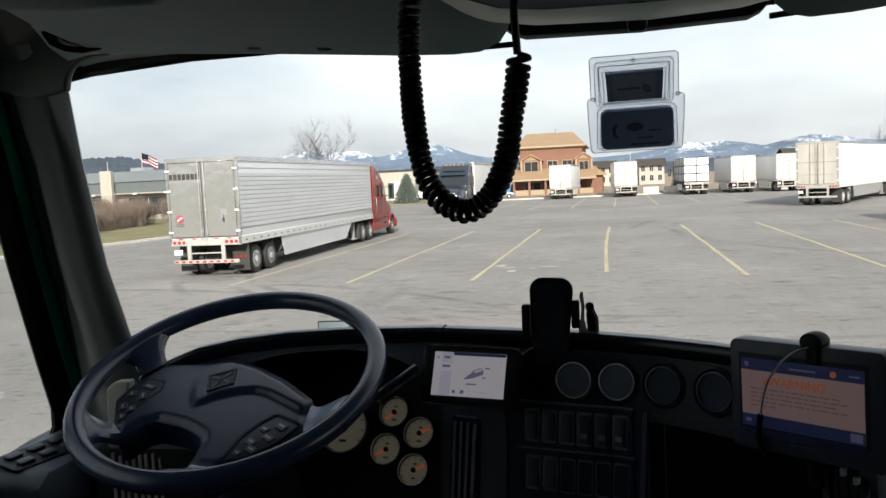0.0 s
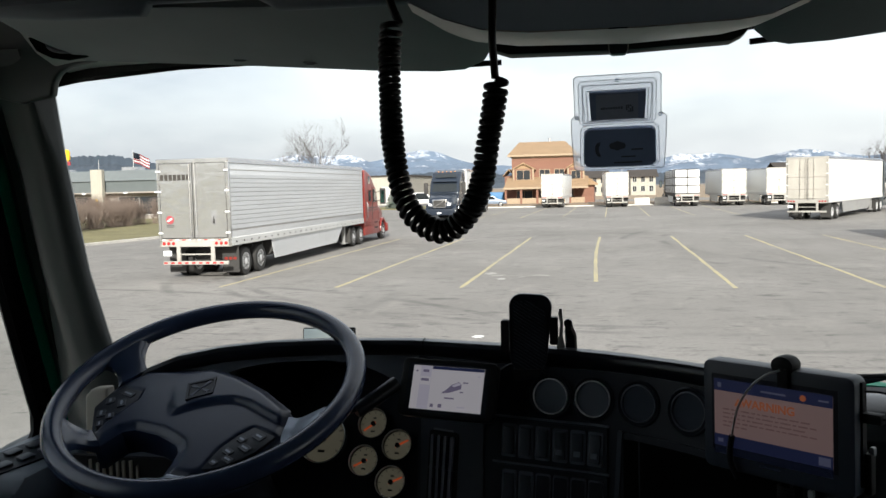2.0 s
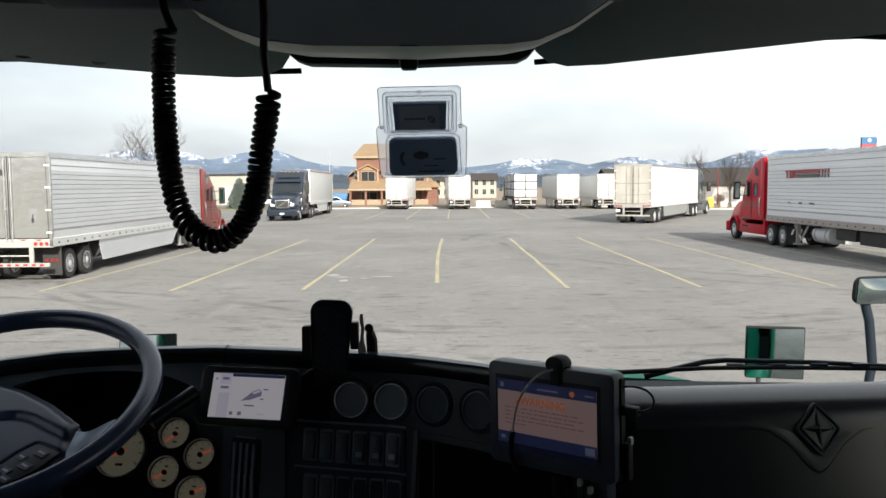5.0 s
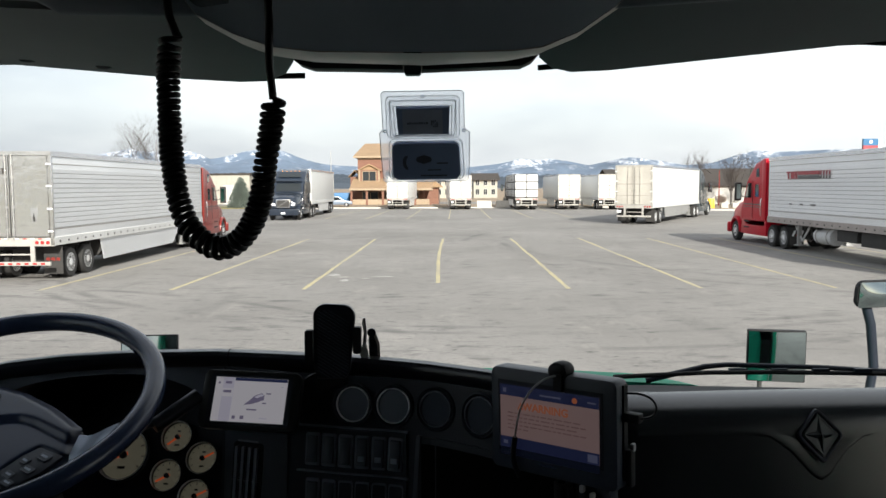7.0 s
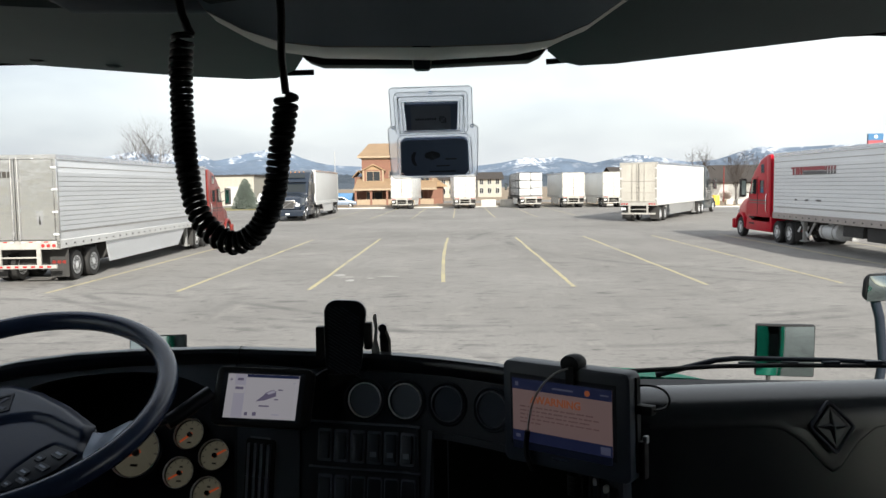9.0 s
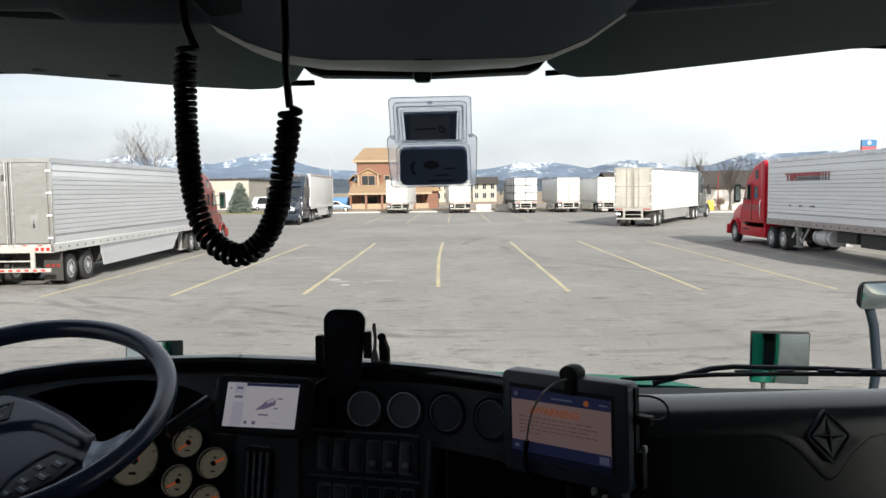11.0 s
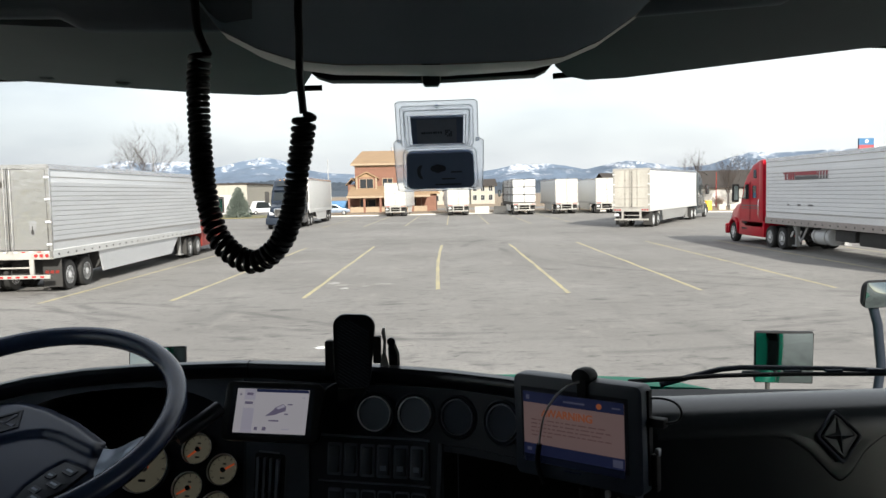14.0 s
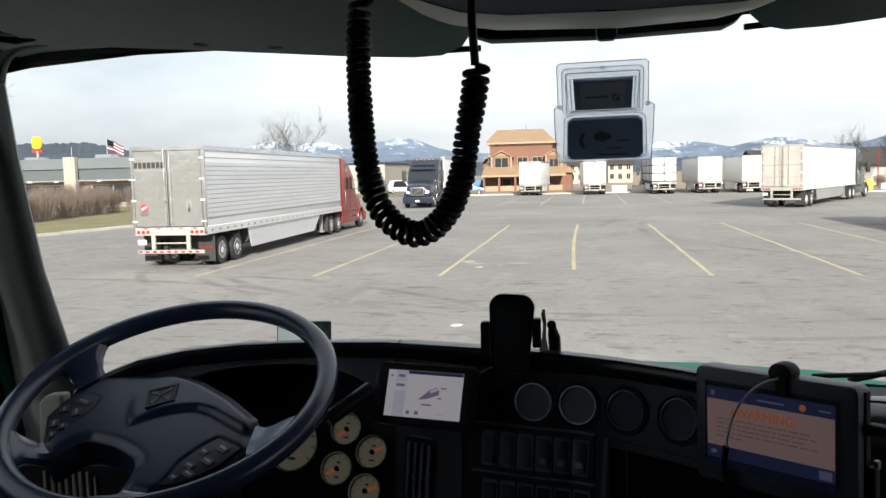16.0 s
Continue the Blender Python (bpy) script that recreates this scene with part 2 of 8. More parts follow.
M["puddle"] = mat("wet_grey_asphalt", (0.26, 0.26, 0.26), 0.5, vary=0.3, scale=3, bump=0.15, bscale=8)
M["sign_blue"] = mat("blue_sign_panel", (0.02, 0.12, 0.26), 0.4, vary=0.1)
M["sign_white"] = mat("white_sign_panel", (0.75, 0.75, 0.75), 0.5, vary=0.08)
M["sign_yellow"] = mat("yellow_sign_panel", (0.85, 0.50, 0.02), 0.4, vary=0.08)
M["yellow_bin"] = mat("yellow_plastic", (0.75, 0.47, 0.05), 0.5, vary=0.12)
M["tarp"] = mat("white_wrapped_load", (0.58, 0.58, 0.57), 0.55, vary=0.15, scale=2, bump=0.8, bscale=3)
M["strap"] = mat("dark_webbing", (0.04, 0.035, 0.03), 0.8, vary=0.2)
M["brick_wall"] = mat("rust_brown_siding", (0.20, 0.098, 0.066), 0.85, vary=0.2, scale=2, stretch=(0.3, 0.3, 4))
M["tan_roof"] = mat("tan_shingles", (0.30, 0.20, 0.115), 0.9, vary=0.2, scale=4, stretch=(1, 1, 3))
M["tan_wall"] = mat("tan_stucco", (0.40, 0.36, 0.29), 0.9, vary=0.12, scale=2)
M["cream_wall"] = mat("cream_metal_siding", (0.35, 0.33, 0.28), 0.7, vary=0.12, scale=3, stretch=(6, 6, 0.2))
M["white_wall"] = mat("white_painted_wall", (0.44, 0.43, 0.41), 0.8, vary=0.1, scale=2)
M["blue_wall"] = mat("pale_blue_grey_siding", (0.36, 0.40, 0.43), 0.8, vary=0.1, scale=2)
M["grey_wall"] = mat("grey_green_metal_fascia", (0.095, 0.110, 0.112), 0.7, vary=0.12, scale=2)
M["parapet_grey"] = mat("pale_blue_grey_parapet", (0.135, 0.155, 0.165), 0.7, vary=0.12, scale=2)
M["grey_wall_low"] = mat("brown_grey_shopfront", (0.30, 0.27, 0.24), 0.8, vary=0.3, scale=1)
M["dark_roof"] = mat("dark_brown_shingles", (0.048, 0.039, 0.033), 0.95, vary=0.25, scale=4)
M["window_dark"] = mat("dark_window_glass", (0.03, 0.034, 0.038), 0.08, vary=0.2)
M["trim_tan"] = mat("tan_trim", (0.33, 0.25, 0.17), 0.8, vary=0.12)
M["bark"] = mat("grey_bark", (0.10, 0.09, 0.084), 0.95, vary=0.3, scale=6)
M["bark_dark"] = mat("dark_wet_bark", (0.07, 0.058, 0.052), 0.95, vary=0.3, scale=5)
M["twig"] = mat("bare_twigs", (0.105, 0.093, 0.088), 0.95, vary=0.3, scale=4)
M["shrub"] = mat("bare_brown_shrub", (0.26, 0.20, 0.165), 0.95, vary=0.35, scale=3)
M["willow"] = mat("golden_willow_twigs", (0.45, 0.30, 0.09), 0.95, vary=0.3, scale=3)
M["spruce"] = mat("blue_spruce_needles", (0.115, 0.140, 0.115), 0.9, vary=0.4, scale=3)
M["pole"] = mat("galvanised_pole", (0.42, 0.42, 0.42), 0.5, 0.4, vary=0.1)
M["car_silver"] = mat("silver_blue_car_paint", (0.17, 0.21, 0.27), 0.35, 0.2, vary=0.1)
M["car_white"] = mat("white_car_paint", (0.7, 0.7, 0.7), 0.2, vary=0.05)
M["blue_tarp"] = mat("blue_cover", (0.05, 0.16, 0.32), 0.6, vary=0.2)
# the cab's own surfaces; the dash and wheel blacks hold skylight's blue in their base
M["dash_black"] = mat("black_dash_vinyl", (0.009, 0.011, 0.016), 0.30, vary=0.2, scale=14, bump=0.12, bscale=700, spec=0.5)
M["dash_grey"] = mat("charcoal_dash_plastic", (0.048, 0.056, 0.073), 0.42, vary=0.15, scale=12, bump=0.2, bscale=600)
M["panel_black"] = mat("black_panel_plastic", (0.017, 0.022, 0.033), 0.46, vary=0.2, scale=14, bump=0.12, bscale=800, spec=0.3)
M["wheel_black"] = mat("worn_black_leather", (0.028, 0.042, 0.080), 0.22, vary=0.3, scale=18, bump=0.2, bscale=500)
M["hub_grey"] = mat("dark_blue_grey_wheel_plastic", (0.014, 0.025, 0.056), 0.32, vary=0.15, scale=16, bump=0.12, bscale=700, spec=0.5)
M["spoke_grey"] = mat("satin_grey_spoke", (0.30, 0.34, 0.41), 0.34, 0.3, vary=0.12, scale=16)
M["visor_dark"] = mat("dark_slate_visor_vinyl", (0.105, 0.120, 0.135), 0.7, vary=0.12, scale=9, bump=0.2, bscale=500)
M["visor_grey"] = mat("grey_green_visor_vinyl", (0.215, 0.235, 0.240), 0.7, vary=0.12, scale=9, bump=0.2, bscale=500)
M["headliner"] = mat("grey_headliner", (0.19, 0.21, 0.22), 0.85, vary=0.12, scale=12, bump=0.25, bscale=400)
M["face_grey"] = mat("mid_grey_console_plastic", (0.43, 0.51, 0.58), 0.5, vary=0.12, scale=9, bump=0.2, bscale=500)
M["console_grey"] = mat("slate_overhead_console", (0.155, 0.180, 0.205), 0.6, vary=0.12, scale=9, bump=0.2, bscale=500)
M["passenger_grey"] = mat("greenish_charcoal_plastic", (0.0125, 0.0155, 0.0180), 0.27, vary=0.15, scale=10, bump=0.08, bscale=450, spec=0.6)
M["pillar"] = mat("dark_pillar_trim", (0.042, 0.050, 0.048), 0.42, vary=0.15, scale=9, bump=0.2, bscale=500)
M["seal"] = mat("black_rubber_seal", (0.011, 0.011, 0.012), 0.6, vary=0.2, spec=0.25)
# truck green, its base lifted to make up for little light on the door edge
M["green_paint"] = mat("deep_green_truck_paint", (0.018, 0.44, 0.25), 0.15, vary=0.08, scale=3)
# same truck green, darker and duller against a pale sky sheen on the hood
M["hood_green"] = mat("dulled_green_hood_paint", (0.012, 0.24, 0.145), 0.5, vary=0.12, scale=3, spec=0.04)
# faint emission on dials and needles replaces daylight missing in the recess
M["cream_dial"] = glow("glowing_cream_dial", (0.62, 0.58, 0.42), 0.024)
M["needle"] = glow("glowing_orange_needle", (0.95, 0.16, 0.05), 0.07)
M["dial_ink"] = mat("black_dial_print", (0.02, 0.02, 0.02), 0.6, vary=0.1)
M["door_grey"] = mat("blue_grey_door_plastic", (0.105, 0.130, 0.160), 0.5, vary=0.15, scale=10, bump=0.2, bscale=500)
# near-black colour stands in for the shade inside openings
M["void"] = mat("opening_shade_black", (0.004, 0.004, 0.004), 0.95, vary=0.1, spec=0.05)
M["lip_grey"] = mat("pale_warm_grey_plastic", (0.50, 0.48, 0.44), 0.5, vary=0.1, scale=9, bump=0.2, bscale=500)
M["rib_grey"] = mat("ribbed_dark_plastic", (0.165, 0.180, 0.22), 0.30, vary=0.1)
M["gauge_black"] = mat("black_blank_gauge", (0.070, 0.080, 0.100), 0.7, vary=0.1, scale=20, spec=0.15)
M["gauge_dark"] = mat("dark_blank_gauge", (0.14, 0.155, 0.18), 0.45, vary=0.1, scale=20, spec=0.3)
M["bezel"] = mat("satin_bezel_ring", (0.84, 0.85, 0.88), 0.25, 0.0, vary=0.1)
M["cord"] = mat("black_coiled_cord", (0.008, 0.008, 0.009), 0.45, vary=0.2, spec=0.25)
M["tablet_case"] = mat("dark_grey_tablet_case", (0.044, 0.054, 0.074), 0.42, vary=0.12, scale=16, bump=0.15, bscale=500)
M["gps_case"] = mat("black_navigator_case", (0.014, 0.014, 0.015), 0.35, vary=0.1)
M["screen_white"] = glow("lit_pale_screen", (0.80, 0.77, 0.83), 0.098)
M["screen_side"] = glow("lit_lavender_screen", (0.68, 0.65, 0.78), 0.095)
M["screen_dark"] = glow("lit_navy_screen", (0.03, 0.04, 0.11), 0.10)
M["screen_ink"] = glow("screen_grey_ink", (0.25, 0.22, 0.34), 0.10)
M["screen_pink"] = glow("lit_salmon_screen", (0.64, 0.43, 0.42), 0.042)
M["screen_blue"] = glow("lit_blue_screen_bar", (0.07, 0.09, 0.26), 0.026)
M["screen_orange"] = glow("lit_orange_letters", (0.72, 0.22, 0.10), 0.060)
M["screen_low"] = glow("dark_screen_edge", (0.025, 0.035, 0.085), 0.02)
M["screen_grey"] = glow("grey_screen_text", (0.44, 0.27, 0.26), 0.04)
M["screen_dim"] = glow("dim_screen_marks", (0.26, 0.28, 0.46), 0.04)
M["device"] = mat("dark_slate_transponder", (0.20, 0.27, 0.43), 0.5, vary=0.12, scale=20)
M["device_label"] = mat("grey_blue_label", (0.32, 0.37, 0.48), 0.6, vary=0.15, scale=60)
M["device_ink"] = mat("faint_black_print", (0.06, 0.07, 0.09), 0.5, vary=0.1)
M["white_cable"] = mat("pale_grey_cable", (0.40, 0.40, 0.41), 0.4, vary=0.1)
M["mount_metal"] = mat("grey_metal_bracket", (0.62, 0.62, 0.60), 0.35, 0.5, vary=0.15)
M["mirror"] = mat("mirror_glass", (0.88, 0.89, 0.90), 0.015, 1.0, vary=0.02)
M["hood_mirror_glass"] = mat("tinted_mirror_glass", (0.27, 0.32, 0.33), 0.06, 1.0, vary=0.12)
M["windshield"] = pane_material("windshield_glass", (0.95, 0.97, 0.96), 0.02)
M["clear_plastic"] = pane_material("clear_moulded_plastic", (0.95, 0.96, 0.975), 0.08, 0.12, 0.26, (0.93, 0.94, 0.96))
# grey drawn along clear plastic edges, for the dark they show by refraction
M["plastic_edge"] = mat("edge_refraction_grey", (0.42, 0.44, 0.48), 0.4, vary=0.15, scale=40)
M["groove"] = mat("grey_panel_groove", (0.30, 0.30, 0.30), 0.6, vary=0.25, scale=4)
M["beige_trim"] = mat("pale_beige_plastic", (0.42, 0.39, 0.33), 0.6, vary=0.12, scale=9, bump=0.15, bscale=500)
M["header_grey"] = mat("pale_grey_header_lining", (0.40, 0.41, 0.39), 0.7, vary=0.1, scale=10, bump=0.2, bscale=400)
M["paper"] = mat("white_paper_scrap", (0.75, 0.75, 0.73), 0.8, vary=0.1, scale=20)
M["scuff"] = mat("flaked_white_road_paint", (0.34, 0.33, 0.31), 0.85, vary=0.35, scale=9, second=(0.25, 0.24, 0.22))
M["seat"] = mat("dark_grey_seat_cloth", (0.05, 0.05, 0.055), 0.9, vary=0.2, scale=20)


# ---- building helpers ----
def box(bm, x0, x1, y0, y1, z0, z1, m=None):
    """A box between two corners, turned by m if given. Returns its vertices."""
    vs = bmesh.ops.create_cube(bm, size=1.0)["verts"]
    t = Matrix.Translation(((x0 + x1) / 2, (y0 + y1) / 2, (z0 + z1) / 2)) @ Matrix.Diagonal((x1 - x0, y1 - y0, z1 - z0, 1))
    bmesh.ops.transform(bm, matrix=(m @ t) if m else t, verts=vs)
    return vs


def cyl(bm, r, h, m, seg=24, r2=None):
    """A closed cylinder or cone along its own z, centred, at the pose m."""
    return bmesh.ops.create_cone(bm, cap_ends=True, segments=seg, radius1=r, radius2=r if r2 is None else r2, depth=h, matrix=m)["verts"]


def soften(bm, width, seg=2, angle=0.5):
    edges = [e for e in bm.edges if len(e.link_faces) == 2 and e.calc_face_angle(0) > angle]
    bmesh.ops.bevel(bm, geom=edges, offset=width, segments=seg, affect="EDGES", profile=0.6, clamp_overlap=True)


def prism(bm, pts, lo, hi, axis="x", m=None):
    """Extrude a closed outline. axis x: points are (y, z); y: (x, z); z: (x, y)."""
    put = {"x": lambda p, v: (v, p[0], p[1]), "y": lambda p, v: (p[0], v, p[1]), "z": lambda p, v: (p[0], p[1], v)}[axis]
    a, b = [bm.verts.new(put(p, lo)) for p in pts], [bm.verts.new(put(p, hi)) for p in pts]
    n = len(pts)
    faces = [bm.faces.new(a), bm.faces.new(b)] + [bm.faces.new((a[i], a[(i + 1) % n], b[(i + 1) % n], b[i])) for i in range(n)]
    bmesh.ops.recalc_face_normals(bm, faces=faces)
    if m:
        bmesh.ops.transform(bm, matrix=m, verts=a + b)
    return a + b


def tube(bm, pts, r, seg=8, r1=None, closed=False):
    """A round bar along points; r may taper to r1."""
    pts = [Vector(p) for p in pts]
    n, rings, side = len(pts), [], None
    for i, p in enumerate(pts):
        if closed:
            d = pts[(i + 1) % n] - pts[i - 1]
        else:
            d = pts[min(i + 1, n - 1)] - pts[max(i - 1, 0)]
        d = d.normalized() if d.length > 1e-9 else Vector((0, 0, 1))
        if side is None:
            side = d.orthogonal().normalized()
        side = side - d * side.dot(d)
        side = side.normalized() if side.length > 1e-6 else d.orthogonal().normalized()
        up = d.cross(side)
        rad = r if r1 is None else r + (r1 - r) * i / max(1, n - 1)
        rings.append([bm.verts.new(p + rad * (math.cos(k * math.tau / seg) * side + math.sin(k * math.tau / seg) * up)) for k in range(seg)])
    for i in range(n if closed else n - 1):
        a, b = rings[i], rings[(i + 1) % n]
        for k in range(seg):
            bm.faces.new((a[k], a[(k + 1) % seg], b[(k + 1) % seg], b[k]))
    if not closed:
        bm.faces.new(rings[0][::-1])
        bm.faces.new(rings[-1])
    return rings


def lathe(bm, prof, m, seg=32, closed=False):
    """Turn a profile of (radius, height) round its own z, at the pose m."""
    rings = [[bm.verts.new(m @ Vector((r * math.cos(k * math.tau / seg), r * math.sin(k * math.tau / seg), h))) for k in range(seg)] for r, h in prof]
    n = len(rings)
    for i in range(n if closed else n - 1):
        a, b = rings[i], rings[(i + 1) % n]
        for k in range(seg):
            bm.faces.new((a[k], a[(k + 1) % seg], b[(k + 1) % seg], b[k]))
    if not closed:
        bm.faces.new(rings[0][::-1])
        bm.faces.new(rings[-1])


def loft(bm, rows, close_ends=True):
    """Skin between rows of points, all the same length, each row an open strip made solid by the rows themselves."""
    vs = [[bm.verts.new(p) for p in row] for row in rows]
    for a, b in zip(vs, vs[1:]):
        for i in range(len(a) - 1):
            bm.faces.new((a[i], a[i + 1], b[i + 1], b[i]))
    if close_ends:
        bm.faces.new(vs[0][::-1])
        bm.faces.new(vs[-1])
    bmesh.ops.recalc_face_normals(bm, faces=bm.faces[:])
    return vs


def rounded(w, h, r, seg=5):
    """Outline of a rectangle w by h with round corners, about its centre."""
    pts = []
    for cx, cy, a0 in ((w / 2 - r, h / 2 - r, 0), (-w / 2 + r, h / 2 - r, 90), (-w / 2 + r, -h / 2 + r, 180), (w / 2 - r, -h / 2 + r, 270)):
        for i in range(seg + 1):
            a = radians(a0 + 90 * i / seg)
            pts.append((cx + r * math.cos(a), cy + r * math.sin(a)))
    return pts


def part(name, bm, material, parent=None, label="", smooth=True, edge=40):
    """Link a bmesh as ONE mesh object under a thing or a part."""
    bmesh.ops.recalc_face_normals(bm, faces=bm.faces[:])
    me = bpy.data.meshes.new(name)
    bm.to_mesh(me)
    bm.free()
    me.materials.append(material)
    if smooth:
        me.shade_smooth()
        me.set_sharp_from_angle(angle=radians(edge))
    ob = new(name, me)
    if parent is not None:
        ob.parent = parent
    if label:
        tagged(ob, label)
    return ob


def again(ob, name, parent, m):
    """Another part on the same mesh."""
    o = new(name, ob.data)
    o.parent = parent
    o.matrix_local = m
    return o


def thing(name, label, category, group="", at=None):
    e = new(name)
    e.empty_display_size = 0.2
    if at is not None:
        e.matrix_world = at
    return tagged(e, label, category, group)


def nb():
    return bmesh.new()


def basis(origin, right, up):
    """A pose from its origin, its x and roughly its y."""
    x = Vector(right).normalized()
    z = x.cross(Vector(up)).normalized()
    y = z.cross(x)
    m = Matrix((x, y, z)).transposed().to_4x4()
    m.translation = origin
    return m


def letters(name, text, size, m, material, parent, depth=0.001, label=""):
    """Raised writing in the built-in font, as a mesh, centred at m and facing its z."""
    cu = bpy.data.curves.new(name, "FONT")
    cu.body, cu.size, cu.extrude, cu.align_x, cu.align_y = text, size, depth, "CENTER", "CENTER"
    cu.offset = size * 0.022
    tmp = bpy.data.objects.new(name, cu)
    me = bpy.data.meshes.new_from_object(tmp)
    bpy.data.objects.remove(tmp)
    bpy.data.curves.remove(cu)
    me.materials.clear()
    me.materials.append(material)
    ob = new(name, me)
    ob.parent = parent
    ob.matrix_local = m
    if label:
        tagged(ob, label)
    return ob


# ---- ground ----
g = nb()
box(g, -4500, 4500, -4500, 4500, -0.5, 0.0)
ground = tagged(part("ground", g, M["asphalt"], smooth=False), "worn grey asphalt truck lot with oil stains", "ground", kind="structure")


def slab(name, outline, z, material, label, category):
    b = nb()
    prism(b, outline, -0.05, z, "z")
    return tagged(part(name, b, material, smooth=False), label, category, kind="structure")


slab("verge_west", [(-60, -60), (-29.6, -60), (-29.6, 30), (-27.4, 47), (-26.8, 75), (-30, 104), (-60, 104)], 0.12, M["grass"], "dry yellow-green winter grass verge behind a kerb", "grass")
slab("verge_north", [(-22, 104.6), (22, 104.6), (30, 108), (30, 125), (-22, 125)], 0.10, M["dirt"], "bare brown dirt verge beyond the lot", "dirt")
slab("field_north", [(-1200, 150), (1200, 150), (1200, 900), (-1200, 900)], 0.05, M["dirt"], "dull brown land behind the buildings", "ground")
slab("verge_east", [(22.2, 104.8), (23.5, 96), (27, 91.5), (34, 90), (110, 84), (110, 130), (30.1, 130), (30.1, 107.6), (22.2, 104.6)], 0.12, M["dirt"], "bare brown strip in front of the motel", "dirt")
slab("lawn_northwest", [(-60, 104.5), (-24, 104.5), (-22, 118), (-60, 118)], 0.10, M["grass"], "patch of green lawn by the spruce", "grass")


def kerb(pts, label):
    k = nb()
    for (xa, ya), (xb, yb) in zip(pts, pts[1:]):
        d = Vector((xb - xa, yb - ya, 0))
        n = max(1, int(d.length / 3))
        for i in range(n):
            c = Vector((xa, ya, 0)) + d * ((i + 0.5) / n)
            box(k, -0.09, 0.09, -d.length / n / 2 + 0.008, d.length / n / 2 - 0.008, -0.05, 0.16, Matrix.Translation(c) @ Matrix.Rotation(math.atan2(-d.x, d.y), 4, "Z"))
    soften(k, 0.02, 1)
    return tagged(part("kerb", k, M["concrete"]), label, "kerb", kind="structure")


kerb([(-29.5, -20), (-29.5, 30), (-27.3, 47), (-26.7, 75), (-29.9, 104)], "pale concrete kerb along the grass verge")
kerb([(-23, 104.3), (21.8, 104.3), (23.2, 95.8), (26.8, 91.2), (34, 89.6), (110, 83.6)], "pale concrete kerb at the lot's far edge")


def line(x0, y0, x1, y1, w=0.11, bow=0.0):
    b = nb()
    d = Vector((x1 - x0, y1 - y0, 0))
    n = 30
    nrm = Vector((-d.y, d.x, 0)).normalized()
    L, R = [], []
    for i in range(n + 1):
        p = Vector((x0, y0, 0.004)) + d * i / n
        j = 0.03 * noise.noise(p * 0.4) + bow * math.sin(math.pi * i / n)
        k_ = 1 + 0.35 * noise.noise(p * 0.8 + Vector((7, 3, 0)))
        L.append(b.verts.new(p + nrm * (w * k_ / 2 + j)))
        R.append(b.verts.new(p - nrm * (w * k_ / 2 - j)))
    for i in range(n):
        b.faces.new((L[i], L[i + 1], R[i + 1], R[i]))
    return tagged(part("parking_line", b, M["yellow_paint"], smooth=False), "worn yellow painted parking bay line on asphalt", "road marking", "parking bay lines", "structure")


S = 3.643
for k in range(-4, 6):
    line(S * k + (0.0 if k else 0.04), 30.0 if k == -4 else 22.0 if k else 23.4, S * k + 0.02, 43.3, 0.125, 0.0 if k else 0.09)
for k in range(-4, 4):
    line(S * k + 0.3, 70.0, S * k + 0.5, 100.5, 0.10)


# ---- lorries ----
def wheel_parts(parent, name, r=0.5, w=0.28, hub=None):
    """One road wheel round the y... axle along x: tyre with a rim under it."""
    b = nb()
    turn = Matrix.Rotation(radians(90), 4, "Y")
    lathe(b, [(r * 0.58, -w / 2), (r * 0.92, -w / 2), (r * 0.99, -w * 0.36), (r, 0), (r * 0.99, w * 0.36), (r * 0.92, w / 2), (r * 0.58, w / 2)], turn, 28)
    tyre = part(name, b, M["rubber"], parent)
    b = nb()
    lathe(b, [(r * 0.59, w * 0.50), (r * 0.57, w * 0.515), (r * 0.54, w * 0.47), (r * 0.40, w * 0.42), (r * 0.26, w * 0.43), (r * 0.22, w * 0.52), (r * 0.12, w * 0.55), (0.01, w * 0.57)], turn, 28)
    lathe(b, [(r * 0.59, -w * 0.50), (r * 0.57, -w * 0.515), (r * 0.54, -w * 0.47), (r * 0.40, -w * 0.42), (r * 0.26, -w * 0.43), (r * 0.22, -w * 0.52), (r * 0.12, -w * 0.55), (0.01, -w * 0.57)], turn, 28)
    for k in range(10):
        a = k * math.tau / 10
        for s in (1, -1):
            cyl(b, r * 0.035, 0.03, Matrix.Translation((s * w * 0.40, r * 0.36 * math.cos(a), r * 0.36 * math.sin(a))) @ turn, 6)
    part("rim", b, hub or M["rim_bright"], tyre, "polished aluminium rim")
    return tyre


def copy_wheel(t, parent, m):
    o = again(t, "wheel", parent, m)
    for c in t.children:
        again(c, "rim", o, Matrix.Identity(4))
    return o


def axle(parent, proto, y, half=1.05, dual=True, r=0.5):
    """Wheels at both ends of an axle; the first made is moved, the rest share its meshes."""
    out = []
    for s in (-1, 1):
        xs = (half, half - 0.32) if dual else (half,)
        for x in xs:
            m = Matrix.Translation((s * x, y, r))
            if proto is None:
                proto = wheel_parts(parent, "wheel", r)
                proto.matrix_local = m
            else:
                copy_wheel(proto, parent, m)
    return proto


